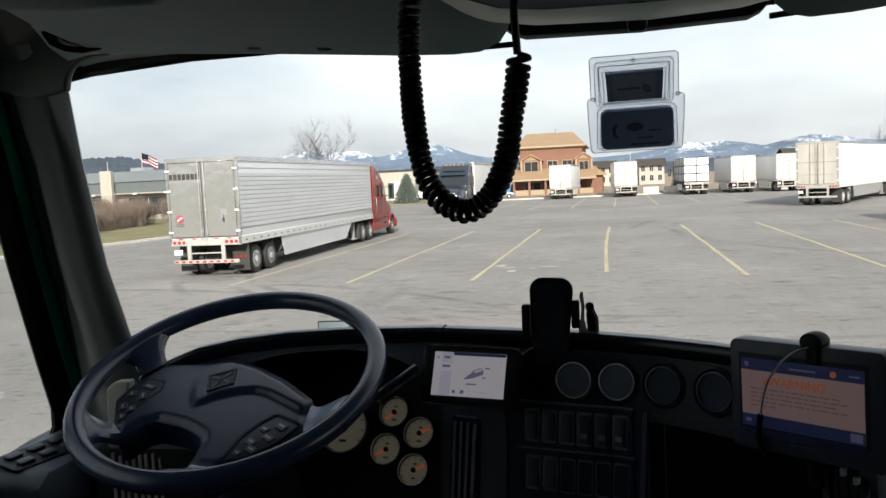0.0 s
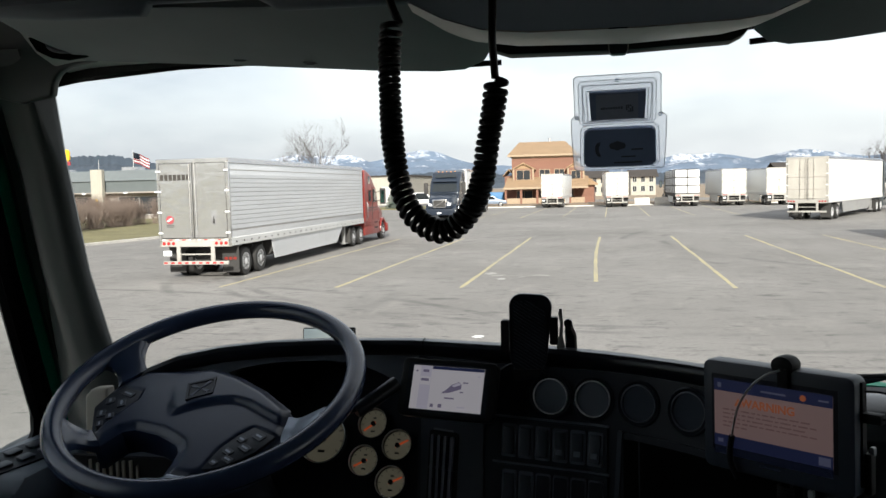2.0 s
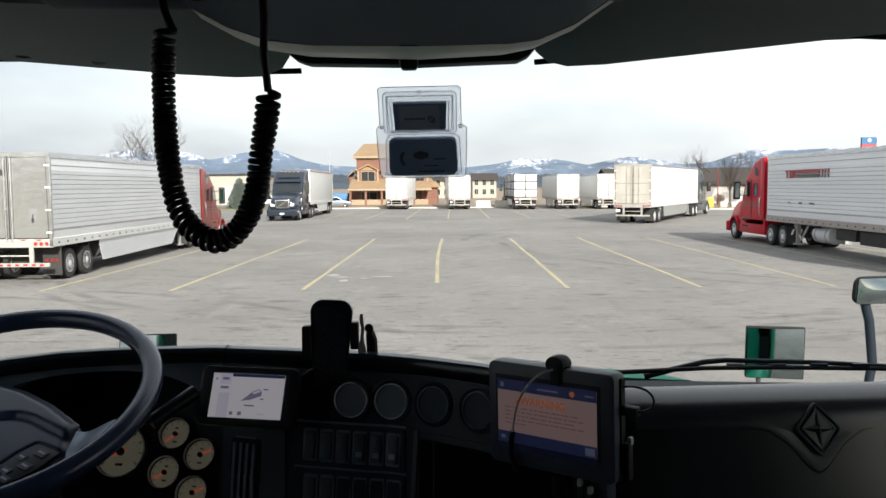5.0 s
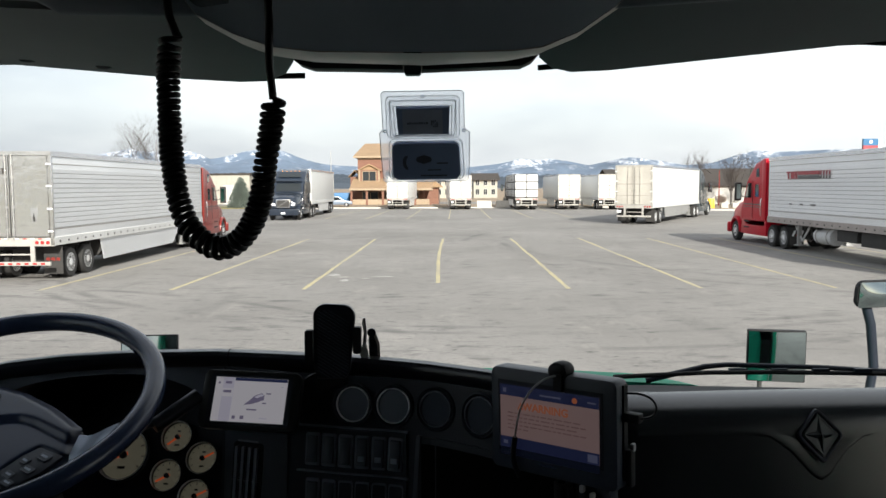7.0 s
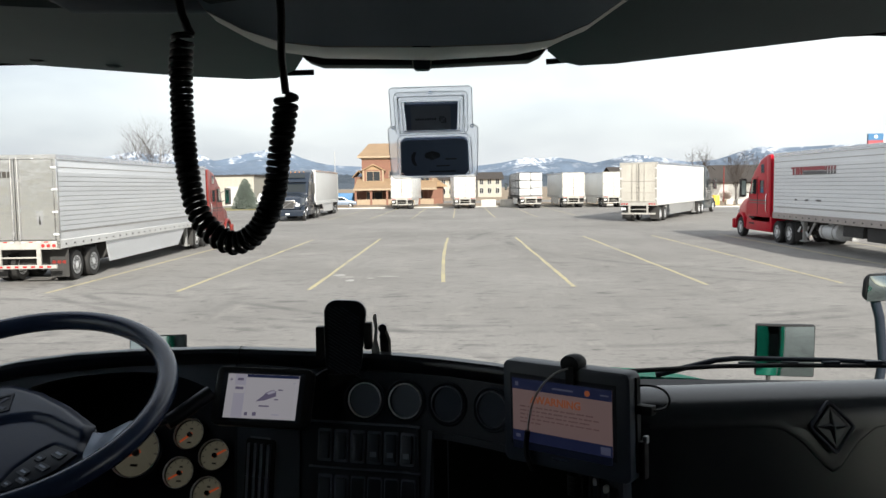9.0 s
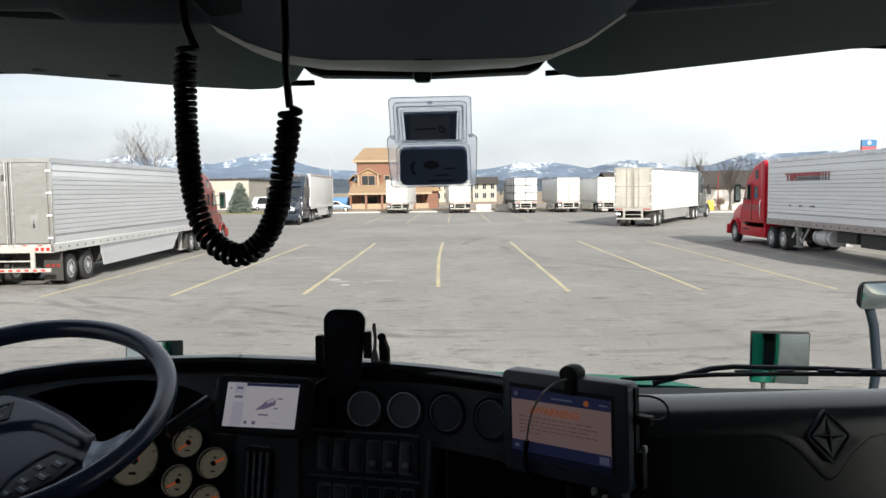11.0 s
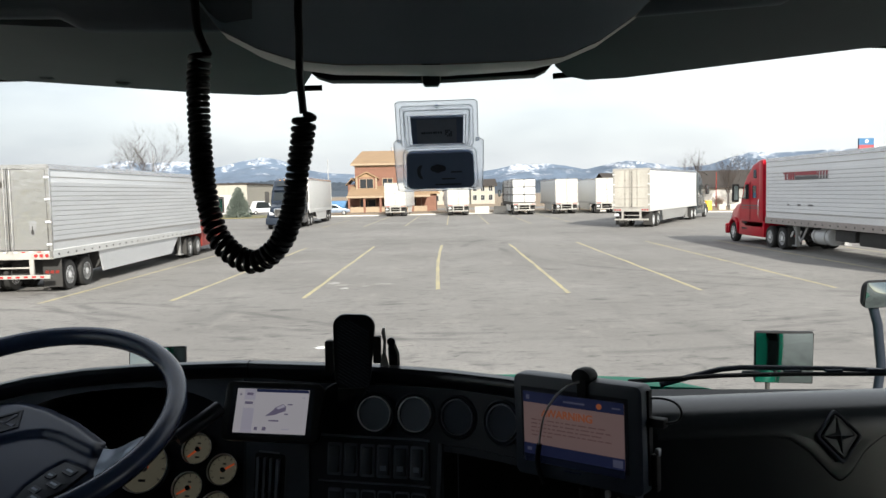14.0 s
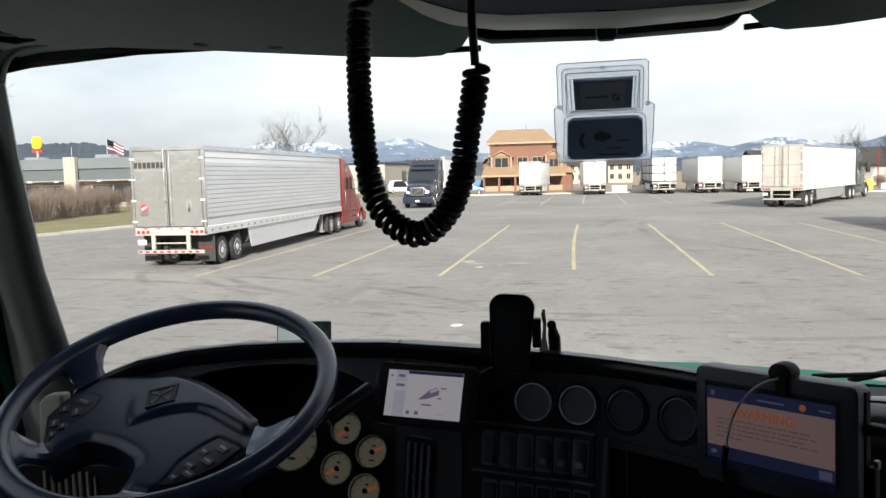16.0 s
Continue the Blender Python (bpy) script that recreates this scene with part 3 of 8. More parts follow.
def trailer(label, at, L=16.0, W=2.6, top=4.05, floor=1.12, side="ribbed", doors="dented", skirt=True, skin=None, tape=True, group="parked semi trailers", load=False, near=False, rib=0.011, rail_skin=None):
    """A box semi trailer: its rear at y 0, its nose at y L."""
    t = thing("semi_trailer", label, "trailer", group, at)
    skin = skin or M["trailer_white"]
    h = W / 2
    if not load:
        b = nb()
        box(b, -h + 0.03, h - 0.03, 0.03, L, floor + 0.24, top)
        soften(b, 0.03, 2)
        body = part("body", b, skin, t)
        if side == "ribbed":
            z, k = floor + (0.62 if near else 0.42), 0
            while z < top - (0.46 if near else 0.28):
                for s in (-1, 1):
                    b = nb()
                    prism(b, [(z - 0.072, 0), (z - 0.060, rib), (z + 0.060, rib), (z + 0.072, 0)], 0.12, L - 0.1, "y")
                    for v in b.verts:
                        zz, xx = v.co.x, v.co.z
                        v.co = Vector((s * (h - 0.032 + xx), v.co.y, zz))
                    part("rib", b, skin, body, smooth=False)
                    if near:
                        # darker grey strip along the gap below each rib
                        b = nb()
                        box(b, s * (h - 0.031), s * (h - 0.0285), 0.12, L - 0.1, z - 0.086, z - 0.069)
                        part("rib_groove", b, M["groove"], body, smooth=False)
                z += 0.155
        elif side == "posts":
            for s in (-1, 1):
                for k in range(int(L / 1.22)):
                    b = nb()
                    box(b, s * (h - 0.03), s * (h - 0.012), 0.55 + k * 1.22, 0.60 + k * 1.22, floor + 0.25, top - 0.15)
                    part("side_post", b, skin, body, smooth=False)
        for s in (-1, 1) if near else ():
            for z0 in (top - 0.40, floor + 0.50):
                b = nb()
                box(b, s * (h - 0.031), s * (h - 0.022), 0.1, L - 0.05, z0, z0 + 0.022)
                part("panel_seam", b, M["rod_grey"], body, smooth=False)
        b = nb()
        for s in (-1, 1):
            box(b, s * h, s * (h - 0.05), 0.0, L, top - 0.16, top + 0.015)
        soften(b, 0.012, 1)
        part("top_rail", b, M["alu"], t)
    for s in (-1, 1):
        b = nb()
        box(b, s * (h + 0.004), s * (h - 0.06), 0.02, L, floor, floor + 0.27)
        soften(b, 0.012, 1)
        rail = part("bottom_rail", b, rail_skin or (M["trailer_grey"] if not load else M["chassis"]), t)
        n = int(L / 0.62)
        first = None
        for k in range(n if near else 0):
            if first is None:
                b = nb()
                box(b, s * (h + 0.004), s * (h + 0.014), 0.0, 0.09, floor + 0.10, floor + 0.15)
                first = part("rail_marker", b, M["chassis"], rail, smooth=False)
                first.location.y = 0.35
            else:
                again(first, "rail_marker", rail, Matrix.Translation((0, 0.35 + k * 0.62, 0)))
    # rear frame, doors, bumper
    if not load:
        b = nb()
        box(b, -h, h, -0.02, 0.06, top - 0.13, top + 0.01)
        box(b, -h, -h + 0.10, -0.02, 0.06, floor, top - 0.13)
        box(b, h - 0.10, h, -0.02, 0.06, floor, top - 0.13)
        soften(b, 0.012, 1)
        part("rear_frame", b, M["white_frame"] if doors != "stainless" else M["stainless"], t)
        b = nb()
        box(b, -0.010, 0.010, -0.036, 0.0, floor + 0.27, top - 0.13)
        part("door_gap", b, M["chassis"], t, smooth=False)
        for s in (-1, 1):
            b = nb()
            box(b, s * 0.012, s * (h - 0.10), -0.035, 0.02, floor + 0.27, top - 0.13)
            soften(b, 0.012, 1)
            d = part("door", b, M[doors], t)
            b = nb()
            for x in ((0.10,) if doors == "stainless" else (0.09, 0.42)):
                tube(b, [(s * x, -0.06, floor + 0.2), (s * x, -0.06, top - 0.1)], 0.017, 8)
                for z in (floor + 0.5, floor + 1.2, top - 0.8):
                    box(b, s * x - 0.05, s * x + 0.05, -0.07, -0.03, z - 0.03, z + 0.03)
            part("lock_rod", b, M["alu"] if doors == "stainless" else M["rod_grey"], d)
            b = nb()
            box(b, s * (h - 0.104), s * (h - 0.118), -0.039, -0.03, floor + 0.27, top - 0.14)
            part("door_gasket", b, M["chassis"], d, smooth=False)
            if doors == "stainless":
                b = nb()
                for za, zb in ((floor + 0.27, floor + 0.29), (top - 0.155, top - 0.135)):
                    box(b, s * 0.03, s * (h - 0.118), -0.039, -0.03, za, zb)
                box(b, s * 0.055, s * 0.068, -0.039, -0.03, floor + 0.29, top - 0.155)
                box(b, s * 0.132, s * 0.142, -0.038, -0.03, floor + 0.29, top - 0.155)
                part("edge_gasket", b, M["chassis"], d, "dark rubber edging", smooth=False)
                if s > 0:
                    b = nb()
                    box(b, 0.66, 0.80, -0.042, -0.03, floor + 0.72, floor + 1.06)
                    soften(b, 0.006, 1)
                    lp = part("latch_plate", b, M["alu"], d)
                    b = nb()
                    box(b, 0.69, 0.77, -0.046, -0.041, floor + 0.76, floor + 0.90)
                    tube(b, [(0.73, -0.05, floor + 0.90), (0.73, -0.055, floor + 1.02)], 0.012, 6)
                    part("latch_handle", b, M["chassis"], lp, smooth=False)
            for z in (floor + 0.45, floor + 1.15, floor + 1.85, top - 0.4):
                b = nb()
                box(b, s * (h - 0.16), s * (h + 0.004), -0.055, -0.02, z - 0.030, z + 0.030)
                soften(b, 0.01, 1)
                part("hinge", b, M["plate_white"], d)
            if doors in ("dented", "dirty_door"):
                b = nb()
                box(b, s * 0.02, s * (h - 0.12), -0.044, -0.034, floor + 1.62, floor + 1.67)
                box(b, s * 0.02, s * (h - 0.12), -0.044, -0.034, floor + 0.85, floor + 0.88)
                part("door_seam", b, M["rod_grey"], d, smooth=False)
    b = nb()
    box(b, -h, h, -0.02, 0.12, floor - 0.02, floor + 0.25)
    soften(b, 0.015, 1)
    sill = part("rear_sill", b, M["white_frame"], t)
    for s in (-1, 1):
        for k in range(3):
            b = nb()
            cyl(b, 0.055, 0.03, Matrix.Translation((s * (h - 0.18 - 0.17 * k), -0.03, floor + 0.10)) @ Matrix.Rotation(radians(90), 4, "X"), 16)
            part("tail_light", b, M["red_lens"], sill, "round red tail light")
        if tape:
            for k in range(5):
                b = nb()
                box(b, s * (0.1 + 0.24 * k), s * (0.22 + 0.24 * k), -0.026, -0.018, floor + 0.20, floor + 0.235)
                part("reflective_tape", b, M["red_lens"] if k % 2 else M["sign_white"], sill, smooth=False)
    b = nb()
    box(b, -h + 0.12, h - 0.12, -0.05, 0.05, 0.50, 0.62)
    box(b, -0.58, 0.58, -0.01, 0.03, 0.82, 0.87)
    for x in (-0.62, 0.62):
        box(b, x - 0.07, x + 0.07, -0.02, 0.06, 0.62, floor)
    soften(b, 0.012, 1)
    bump_ = part("underride_bar", b, M["white_frame"], t)
    for k in range(9 if tape else 0):
        b = nb()
        x = -h + 0.16 + k * (W - 0.32) / 9
        box(b, x, x + (W - 0.32) / 18, -0.056, -0.048, 0.53, 0.59)
        part("reflective_tape", b, M["red_lens"], bump_, smooth=False)
    b = nb()
    box(b, -h + 0.15, -h + 0.45, -0.05, -0.03, 0.80, 0.97)
    part("number_plate", b, M["plate_white"], t, smooth=False)
    # running gear
    b = nb()
    for s in (-1, 1):
        box(b, s * 0.42, s * 0.56, 0.3, L - 0.5, floor - 0.16, floor)
    for y in (1.2, 2.5, 3.4):
        box(b, -0.95, 0.95, y - 0.07, y + 0.07, 0.5, floor - 0.1)
    for y in (L * 0.3, L * 0.5, L * 0.7):
        box(b, -h + 0.1, h - 0.1, y - 0.05, y + 0.05, floor - 0.1, floor + 0.02)
    part("underframe", b, M["chassis"], t, smooth=False)
    pr = axle(t, None, 1.35)
    axle(t, pr, 2.65)
    for s in (-1, 1):
        b = nb()
        box(b, s * 0.68, s * 1.28, 0.58, 0.60, 0.18, floor - 0.02)
        part("mud_flap", b, M["chassis"], t, "black mud flap with faint red print", smooth=False)
        b = nb()
        box(b, s * 0.95, s * 1.10, L - 2.9, L - 2.75, 0.28, floor)
        box(b, s * 0.88, s * 1.17, L - 3.02, L - 2.63, 0.22, 0.28)
        part("landing_leg", b, M["skirt_grey"], t)
        if skirt:
            b = nb()
            prism(b, [(3.6, floor), (3.9, 0.38), (L - 4.6, 0.42), (L - 3.6, floor)], s * (h - 0.09), s * (h - 0.06), "x")
            part("side_skirt", b, M["skirt_grey"] if doors == "dirty_door" else skin, t, smooth=False)
    if load:
        b = nb()
        box(b, -h, h, 0, L, floor + 0.2, floor + 0.32)
        part("deck", b, M["chassis"], t, smooth=False)
    return t


def tractor(label, at, paint, roof=4.0, nose="sloped", group="parked tractor units"):
    """A tractor unit: its frame's rear end at y 0, its bumper near y 8.3."""
    t = thing("tractor_unit", label, "truck", group, at)
    b = nb()
    prism(b, [(3.0, 1.15), (3.0, roof), (3.5, roof + 0.02), (4.4, roof - 0.18), (5.2, roof - 0.72), (5.55, 2.95), (6.0, 2.12), (6.0, 1.0), (5.3, 0.75), (3.1, 0.75)], -1.2, 1.2)
    soften(b, 0.14, 3, 0.3)
    cabb = part("cab_body", b, paint, t)
    b = nb()
    rows = []
    for y, w, z in ((5.9, 1.10, 2.16), (6.6, 1.06, 2.08), (7.4, 0.98, 1.94), (7.95, 0.90, 1.76), (8.12, 0.86, 1.45)):
        rows.append([(-w, y, 0.95), (-w, y, z - 0.25), (-w * 0.86, y, z - 0.06), (-w * 0.5, y, z), (0, y, z + 0.03), (w * 0.5, y, z), (w * 0.86, y, z - 0.06), (w, y, z - 0.25), (w, y, 0.95)])
    loft(b, rows)
    part("hood", b, paint, t)
    for s in (-1, 1):
        b = nb()
        arc = [(7.05 + 0.68 * math.cos(radians(a)), 0.56 + 0.68 * math.sin(radians(a))) for a in range(-5, 186, 19)]
        arc2 = [(7.05 + 0.60 * math.cos(radians(a)), 0.52 + 0.60 * math.sin(radians(a))) for a in range(185, -6, -19)]
        prism(b, arc + arc2, s * 0.80, s * 1.22)
        soften(b, 0.03, 2)
        part("fender", b, paint, t)
        b = nb()
        prism(b, [(5.9, 1.05), (5.9, 2.0), (6.3, 1.7), (6.4, 1.05)], s * 1.0, s * 1.19)
        soften(b, 0.03, 2)
        part("cowl_side", b, paint, t)
        # doors and windows
        b = nb()
        prism(b, [(4.72, 1.2), (4.72, 3.02), (5.38, 3.02), (5.82, 2.18), (5.86, 1.2)], s * 1.2, s * 1.215)
        d = part("door", b, paint, cabb, smooth=False)
        b = nb()
        prism(b, [(4.82, 2.2), (4.82, 2.92), (5.32, 2.92), (5.66, 2.2)], s * 1.212, s * 1.222)
        part("door_window", b, M["truck_glass"], cabb, smooth=False)
        b = nb()
        prism(b, [(y, z) for y, z in ((3.95, 2.25), (3.95, 2.85), (4.4, 2.85), (4.4, 2.25))], s * 1.198, s * 1.212)
        part("sleeper_window", b, M["truck_glass"], cabb, smooth=False)
        b = nb()
        prism(b, [(3.9, 3.2), (3.95, 3.62), (4.3, 3.6), (4.3, 3.2)], s * 1.198, s * 1.21)
        part("upper_window", b, M["truck_glass"], cabb, smooth=False)
        b = nb()
        prism(b, [(3.0, 0.42), (3.0, 1.16), (6.1, 1.16), (6.25, 0.42)], s * 0.96, s * 1.2)
        soften(b, 0.05, 2)
        part("tank_fairing", b, paint, t)
        b = nb()
        box(b, s * 1.15, s * 1.205, 5.1, 5.8, 0.72, 0.80)
        box(b, s * 1.15, s * 1.205, 5.1, 5.8, 1.02, 1.08)
        part("step", b, M["chassis"], t, smooth=False)
        for z0, z1, y0 in ((1.86, 1.92, 3.3), (1.74, 1.78, 3.6)):
            b = nb()
            prism(b, [(y0, z0), (y0 + 0.1, z1), (5.84, z1), (5.84, z0)], s * 1.2, s * 1.2185)
            part("side_stripe", b, M["sign_grey"], cabb, "faded dark stripe", smooth=False)
        b = nb()
        prism(b, [(3.02, 1.18), (3.02, roof - 0.06), (3.12, roof - 0.02), (3.46, roof - 0.08), (3.50, roof - 0.3), (3.50, 1.18)], s * 1.198, s * 1.245)
        soften(b, 0.018, 2)
        part("side_fairing", b, paint, cabb)
        b = nb()
        prism(b, [(3.505, 1.2), (3.505, roof - 0.3), (3.535, roof - 0.3), (3.535, 1.2)], s * 1.196, s * 1.206)
        part("fairing_gap", b, M["chassis"], cabb, smooth=False)
        b = nb()
        prism(b, [(4.70, 1.2), (4.70, 3.04), (4.725, 3.04), (4.725, 1.2)], s * 1.2, s * 1.2175)
        part("door_gap", b, M["chassis"], cabb, smooth=False)
        b = nb()
        tube(b, [(s * 1.23, 3.5, 1.35), (s * 1.28, 3.5, 1.45), (s * 1.28, 3.5, 2.1), (s * 1.23, 3.5, 2.2)], 0.02)
        part("grab_handle", b, M["chrome"], t)
        b = nb()
        box(b, s * 1.40, s * 1.72, 5.62, 5.78, 2.05, 2.95)
        soften(b, 0.04, 2)
        mir = part("mirror_housing", b, M["chassis"], t)
        b = nb()
        for z in (2.3, 2.8):
            tube(b, [(s * 1.15, 5.6, z - 0.1), (s * 1.46, 5.69, z)], 0.02)
        part("mirror_arm", b, M["chassis"], mir)
        b = nb()
        box(b, -0.095, 0.095, -0.008, 0.0, 2.15, 2.85, Matrix.Translation((s * 1.56, 5.60, 0)) @ Matrix.Rotation(radians(s * 14), 4, "Z"))
        part("mirror_glass", b, M["hood_mirror_glass"], mir, smooth=False)
        b = nb()
        prism(b, [(s * 0.56, 1.12), (s * 0.88, 1.12), (s * 0.94, 1.36), (s * 0.62, 1.30)], 7.98, 8.14, "y")
        soften(b, 0.02, 1)
        part("headlight", b, M["clear_lens"], t)
        b = nb()
        cyl(b, 0.33, 1.5, Matrix.Translation((s * 0.82, 3.9, 0.75)) @ Matrix.Rotation(radians(90), 4, "X"), 20)
        part("fuel_tank", b, M["alu"], t)
        b = nb()
        box(b, s * 0.66, s * 1.25, 0.18, 0.20, 0.22, 0.98)
        part("mud_flap", b, M["chassis"], t, smooth=False)
    b = nb()
    prism(b, [(-1.02, 0), (1.02, 0), (0.94, 0.74), (-0.94, 0.74)], 0, 0.012, "z", basis((0, 5.965, 2.22), (-1, 0, 0), (0, -0.5, 0.87)))
    ws = part("windscreen", b, M["truck_glass"], cabb, smooth=False)
    b = nb()
    prism(b, [(-0.9, 0), (0.9, 0), (0.8, 0.55), (-0.8, 0.55)], 0, 0.012, "z", basis((0, 5.23, 3.36), (-1, 0, 0), (0, -0.78, 0.52)))
    part("roof_window", b, M["truck_glass"], cabb, smooth=False)
    b = nb()
    box(b, -1.0, 1.0, 5.50, 5.75, 3.0, 3.06)
    soften(b, 0.02, 1)
    part("sun_visor", b, paint, cabb)
    b = nb()
    box(b, -1.18, 1.18, 8.0, 8.3, 0.38, 0.90)
    soften(b, 0.08, 3)
    bmp = part("bumper", b, M["chrome"] if nose == "chrome" else paint, t)
    b = nb()
    prism(b, [(-0.50, 0.98), (0.50, 0.98), (0.56, 1.62), (-0.56, 1.62)], 8.02, 8.16, "y")
    soften(b, 0.03, 2)
    gr = part("grille_frame", b, M["chrome"], t)
    b = nb()
    prism(b, [(-0.44, 1.03), (0.44, 1.03), (0.49, 1.56), (-0.49, 1.56)], 8.158, 8.168, "y")
    part("grille_mesh", b, M["chassis"], gr, smooth=False)
    if nose == "bar":
        b = nb()
        prism(b, [(-0.5, 1.58), (-0.42, 1.58), (0.47, 1.02), (0.40, 1.02)], 8.17, 8.19, "y")
        part("diagonal_bar", b, M["chrome"], gr, smooth=False)
    b = nb()
    box(b, -0.16, 0.16, 8.30, 8.312, 0.5, 0.62)
    part("number_plate", b, M["plate_white"], bmp, smooth=False)
    b = nb()
    for s in (-1, 1):
        box(b, s * 0.38, s * 0.50, 0.0, 7.6, 0.72, 0.98)
    box(b, -0.9, 0.9, 0.95, 1.10, 0.42, 0.58)
    box(b, -0.9, 0.9, 2.25, 2.40, 0.42, 0.58)
    box(b, -0.55, 0.55, 1.2, 2.2, 0.98, 1.10)
    part("chassis_frame", b, M["chassis"], t, smooth=False)
    pr = axle(t, None, 1.0)
    axle(t, pr, 2.32)
    axle(t, pr, 7.05, 1.04, False)
    for k in range(5):
        b = nb()
        box(b, -0.7 + k * 0.34, -0.65 + k * 0.34, 4.56, 4.61, roof - 0.2, roof - 0.12)
        part("clearance_light", b, M["amber_lens"], cabb, smooth=False)
    return t


def rig(x, y, heading, scale=1.0, z=0.0):
    """Pose with the forward y axis turned clockwise by heading degrees."""
    return Matrix.Translation((x, y, z)) @ Matrix.Rotation(radians(-heading), 4, "Z") @ Matrix.Diagonal((scale, scale, scale, 1))


def ahead(m, d):
    return m @ Matrix.Translation((0, d, 0))


# red tractor with a polished-door reefer, parked to the west
mL = rig(-12.75, 24.05, -1.2, 0.965)
tl = trailer("white ribbed semi trailer with dull stainless rear doors, parked", mL, L=16.15, doors="stainless", skin=M["trailer_alu"], near=True, rib=0.018)
for k in range(7):
    b = nb()
    box(b, -1.155 + k * 0.158, -1.035 + k * 0.158, -0.041, -0.036, 3.34, 3.535)
    part("lettering_bar", b, M["strap"], tl, "plain black bar in place of a name", smooth=False)
b = nb()
cyl(b, 0.14, 0.012, Matrix.Translation((-0.86, -0.042, 2.02)) @ Matrix.Rotation(radians(90), 4, "X"), 24)
rd = part("round_sticker", b, M["sign_red"], tl, "round red sticker")
b = nb()
box(b, -0.10, 0.10, -0.052, -0.047, -0.03, 0.03, Matrix.Translation((-0.86, 0, 2.02)) @ Matrix.Rotation(radians(-30), 4, "Y"))
part("sticker_bar", b, M["sign_white"], rd, smooth=False)
for k, (w, z) in enumerate(((0.30, 1.84), (0.26, 1.78))):
    b = nb()
    box(b, -0.86 - w / 2, -0.86 + w / 2, -0.044, -0.037, z - 0.018, z + 0.018)
    part("sticker_text", b, M["sign_grey"], tl, smooth=False)
b = nb()
prism(b, [(-1.0, 4.06), (-0.85, 4.17), (0.05, 4.17), (0.25, 4.06)], 3.2, 4.6, "y")
soften(b, 0.03, 2)
part("roof_unit", b, M["trailer_grey"], tl, "low grey unit on the trailer's roof")
for k in range(3):
    b = nb()
    prism(b, [(0.74 + 0.16 * k, 0.62), (0.86 + 0.16 * k, 0.60), (0.88 + 0.16 * k, 0.70), (0.77 + 0.16 * k, 0.71)], 0.574, 0.579, "y")
    part("flap_print", b, M["rust_red"], tl, smooth=False)
b = nb()
cyl(b, 0.33, 1.3, Matrix.Translation((0.88, 4.4, 0.80)) @ Matrix.Rotation(radians(90), 4, "X"), 24)
soften(b, 0.03, 2)
part("air_tank", b, M["chassis"], tl, "round dark tank behind the wheels")
b = nb()
box(b, 0.62, 0.84, -0.044, -0.034, 2.0, 2.3)
soften(b, 0.01, 1)
part("document_box", b, M["alu"], tl)
tractor("brick-red tractor unit coupled to a ribbed trailer", ahead(mL, 13.55), M["rust_red"], roof=3.95)

# bright red tractor and a white trailer with red lettering, parked to the east
mR = rig(16.3, 21.2, 0.0)
tr = trailer("white ribbed semi trailer with red and dark grey lettering, parked", mR, L=16.0, skirt=False, skin=M["trailer_ribbed"], near=True, rail_skin=M["rail_brown"])
for pts, key in (([(14.02, 3.38), (13.60, 3.38), (13.60, 3.31), (13.74, 3.31), (13.70, 3.05), (13.86, 3.05), (13.88, 3.31), (14.02, 3.31)], "sign_red"), ([(13.54, 3.38), (13.22, 3.38), (13.16, 3.26), (13.20, 3.05), (13.34, 3.05), (13.36, 3.2), (13.42, 3.05), (13.56, 3.05)], "sign_red"),
                 ([(13.16, 3.38), (12.94, 3.38), (12.92, 3.05), (13.06, 3.05)], "sign_red"), ([(12.9, 3.38), (10.9, 3.38), (10.86, 3.23), (12.86, 3.23)], "sign_red"), ([(12.86, 3.19), (10.88, 3.19), (10.84, 3.06), (12.82, 3.06)], "sign_grey")):
    b = nb()
    prism(b, pts, -1.310, -1.300)
    part("logo_block", b, M[key], tr, "faded plain block of a logo", smooth=False)
for k in range(4):
    for z0, z1, key in ((3.21, 3.38, "sign_red"), (3.05, 3.18, "sign_grey")):
        b = nb()
        prism(b, [(10.72 - 0.24 * k, z0), (10.84 - 0.24 * k, z0), (10.80 - 0.24 * k, z1), (10.68 - 0.24 * k, z1)], -1.308, -1.300)
        part("logo_stripe", b, M[key], tr, smooth=False)
for y, w in ((13.6, 0.10), (13.45, 0.06), (12.6, 0.3), (11.6, 0.45)):
    b = nb()
    box(b, -1.310, -1.300, y - w, y, 1.96, 2.03)
    part("small_print", b, M["sign_grey"], tr, smooth=False)
b = nb()
cyl(b, 0.34, 1.45, Matrix.Translation((-0.80, 10.95, 0.76)) @ Matrix.Rotation(radians(90), 4, "X"), 24)
soften(b, 0.04, 2)
part("fuel_tank", b, M["trailer_grey"], tr, "dull aluminium cylindrical tank")
for y in (10.5, 11.4):
    b = nb()
    tube(b, [(-0.80 + 0.352 * math.cos(radians(a)), y, 0.76 + 0.352 * math.sin(radians(a))) for a in range(0, 360, 15)], 0.014, 6, None, True)
    part("tank_strap", b, M["rod_grey"], tr)
# rack made longer than it is, to darken the underside like shadow
b = nb()
for y0, y1, zb in ((8.2, 9.7, 0.66), (3.6, 7.9, 0.58)):
    box(b, -1.10, 1.10, y0, y1, zb, 1.08)
soften(b, 0.03, 2)
part("pallet_rack", b, M["chassis"], tr, "dark steel pallet rack, lengthened to stand for the shadow under the floor")
b = nb()
tube(b, [(-1.0, 13.6, 1.05), (-1.0, 12.9, 0.45), (-1.0, 12.3, 1.05)], 0.045, 8)
part("leg_brace", b, M["trailer_grey"], tr)
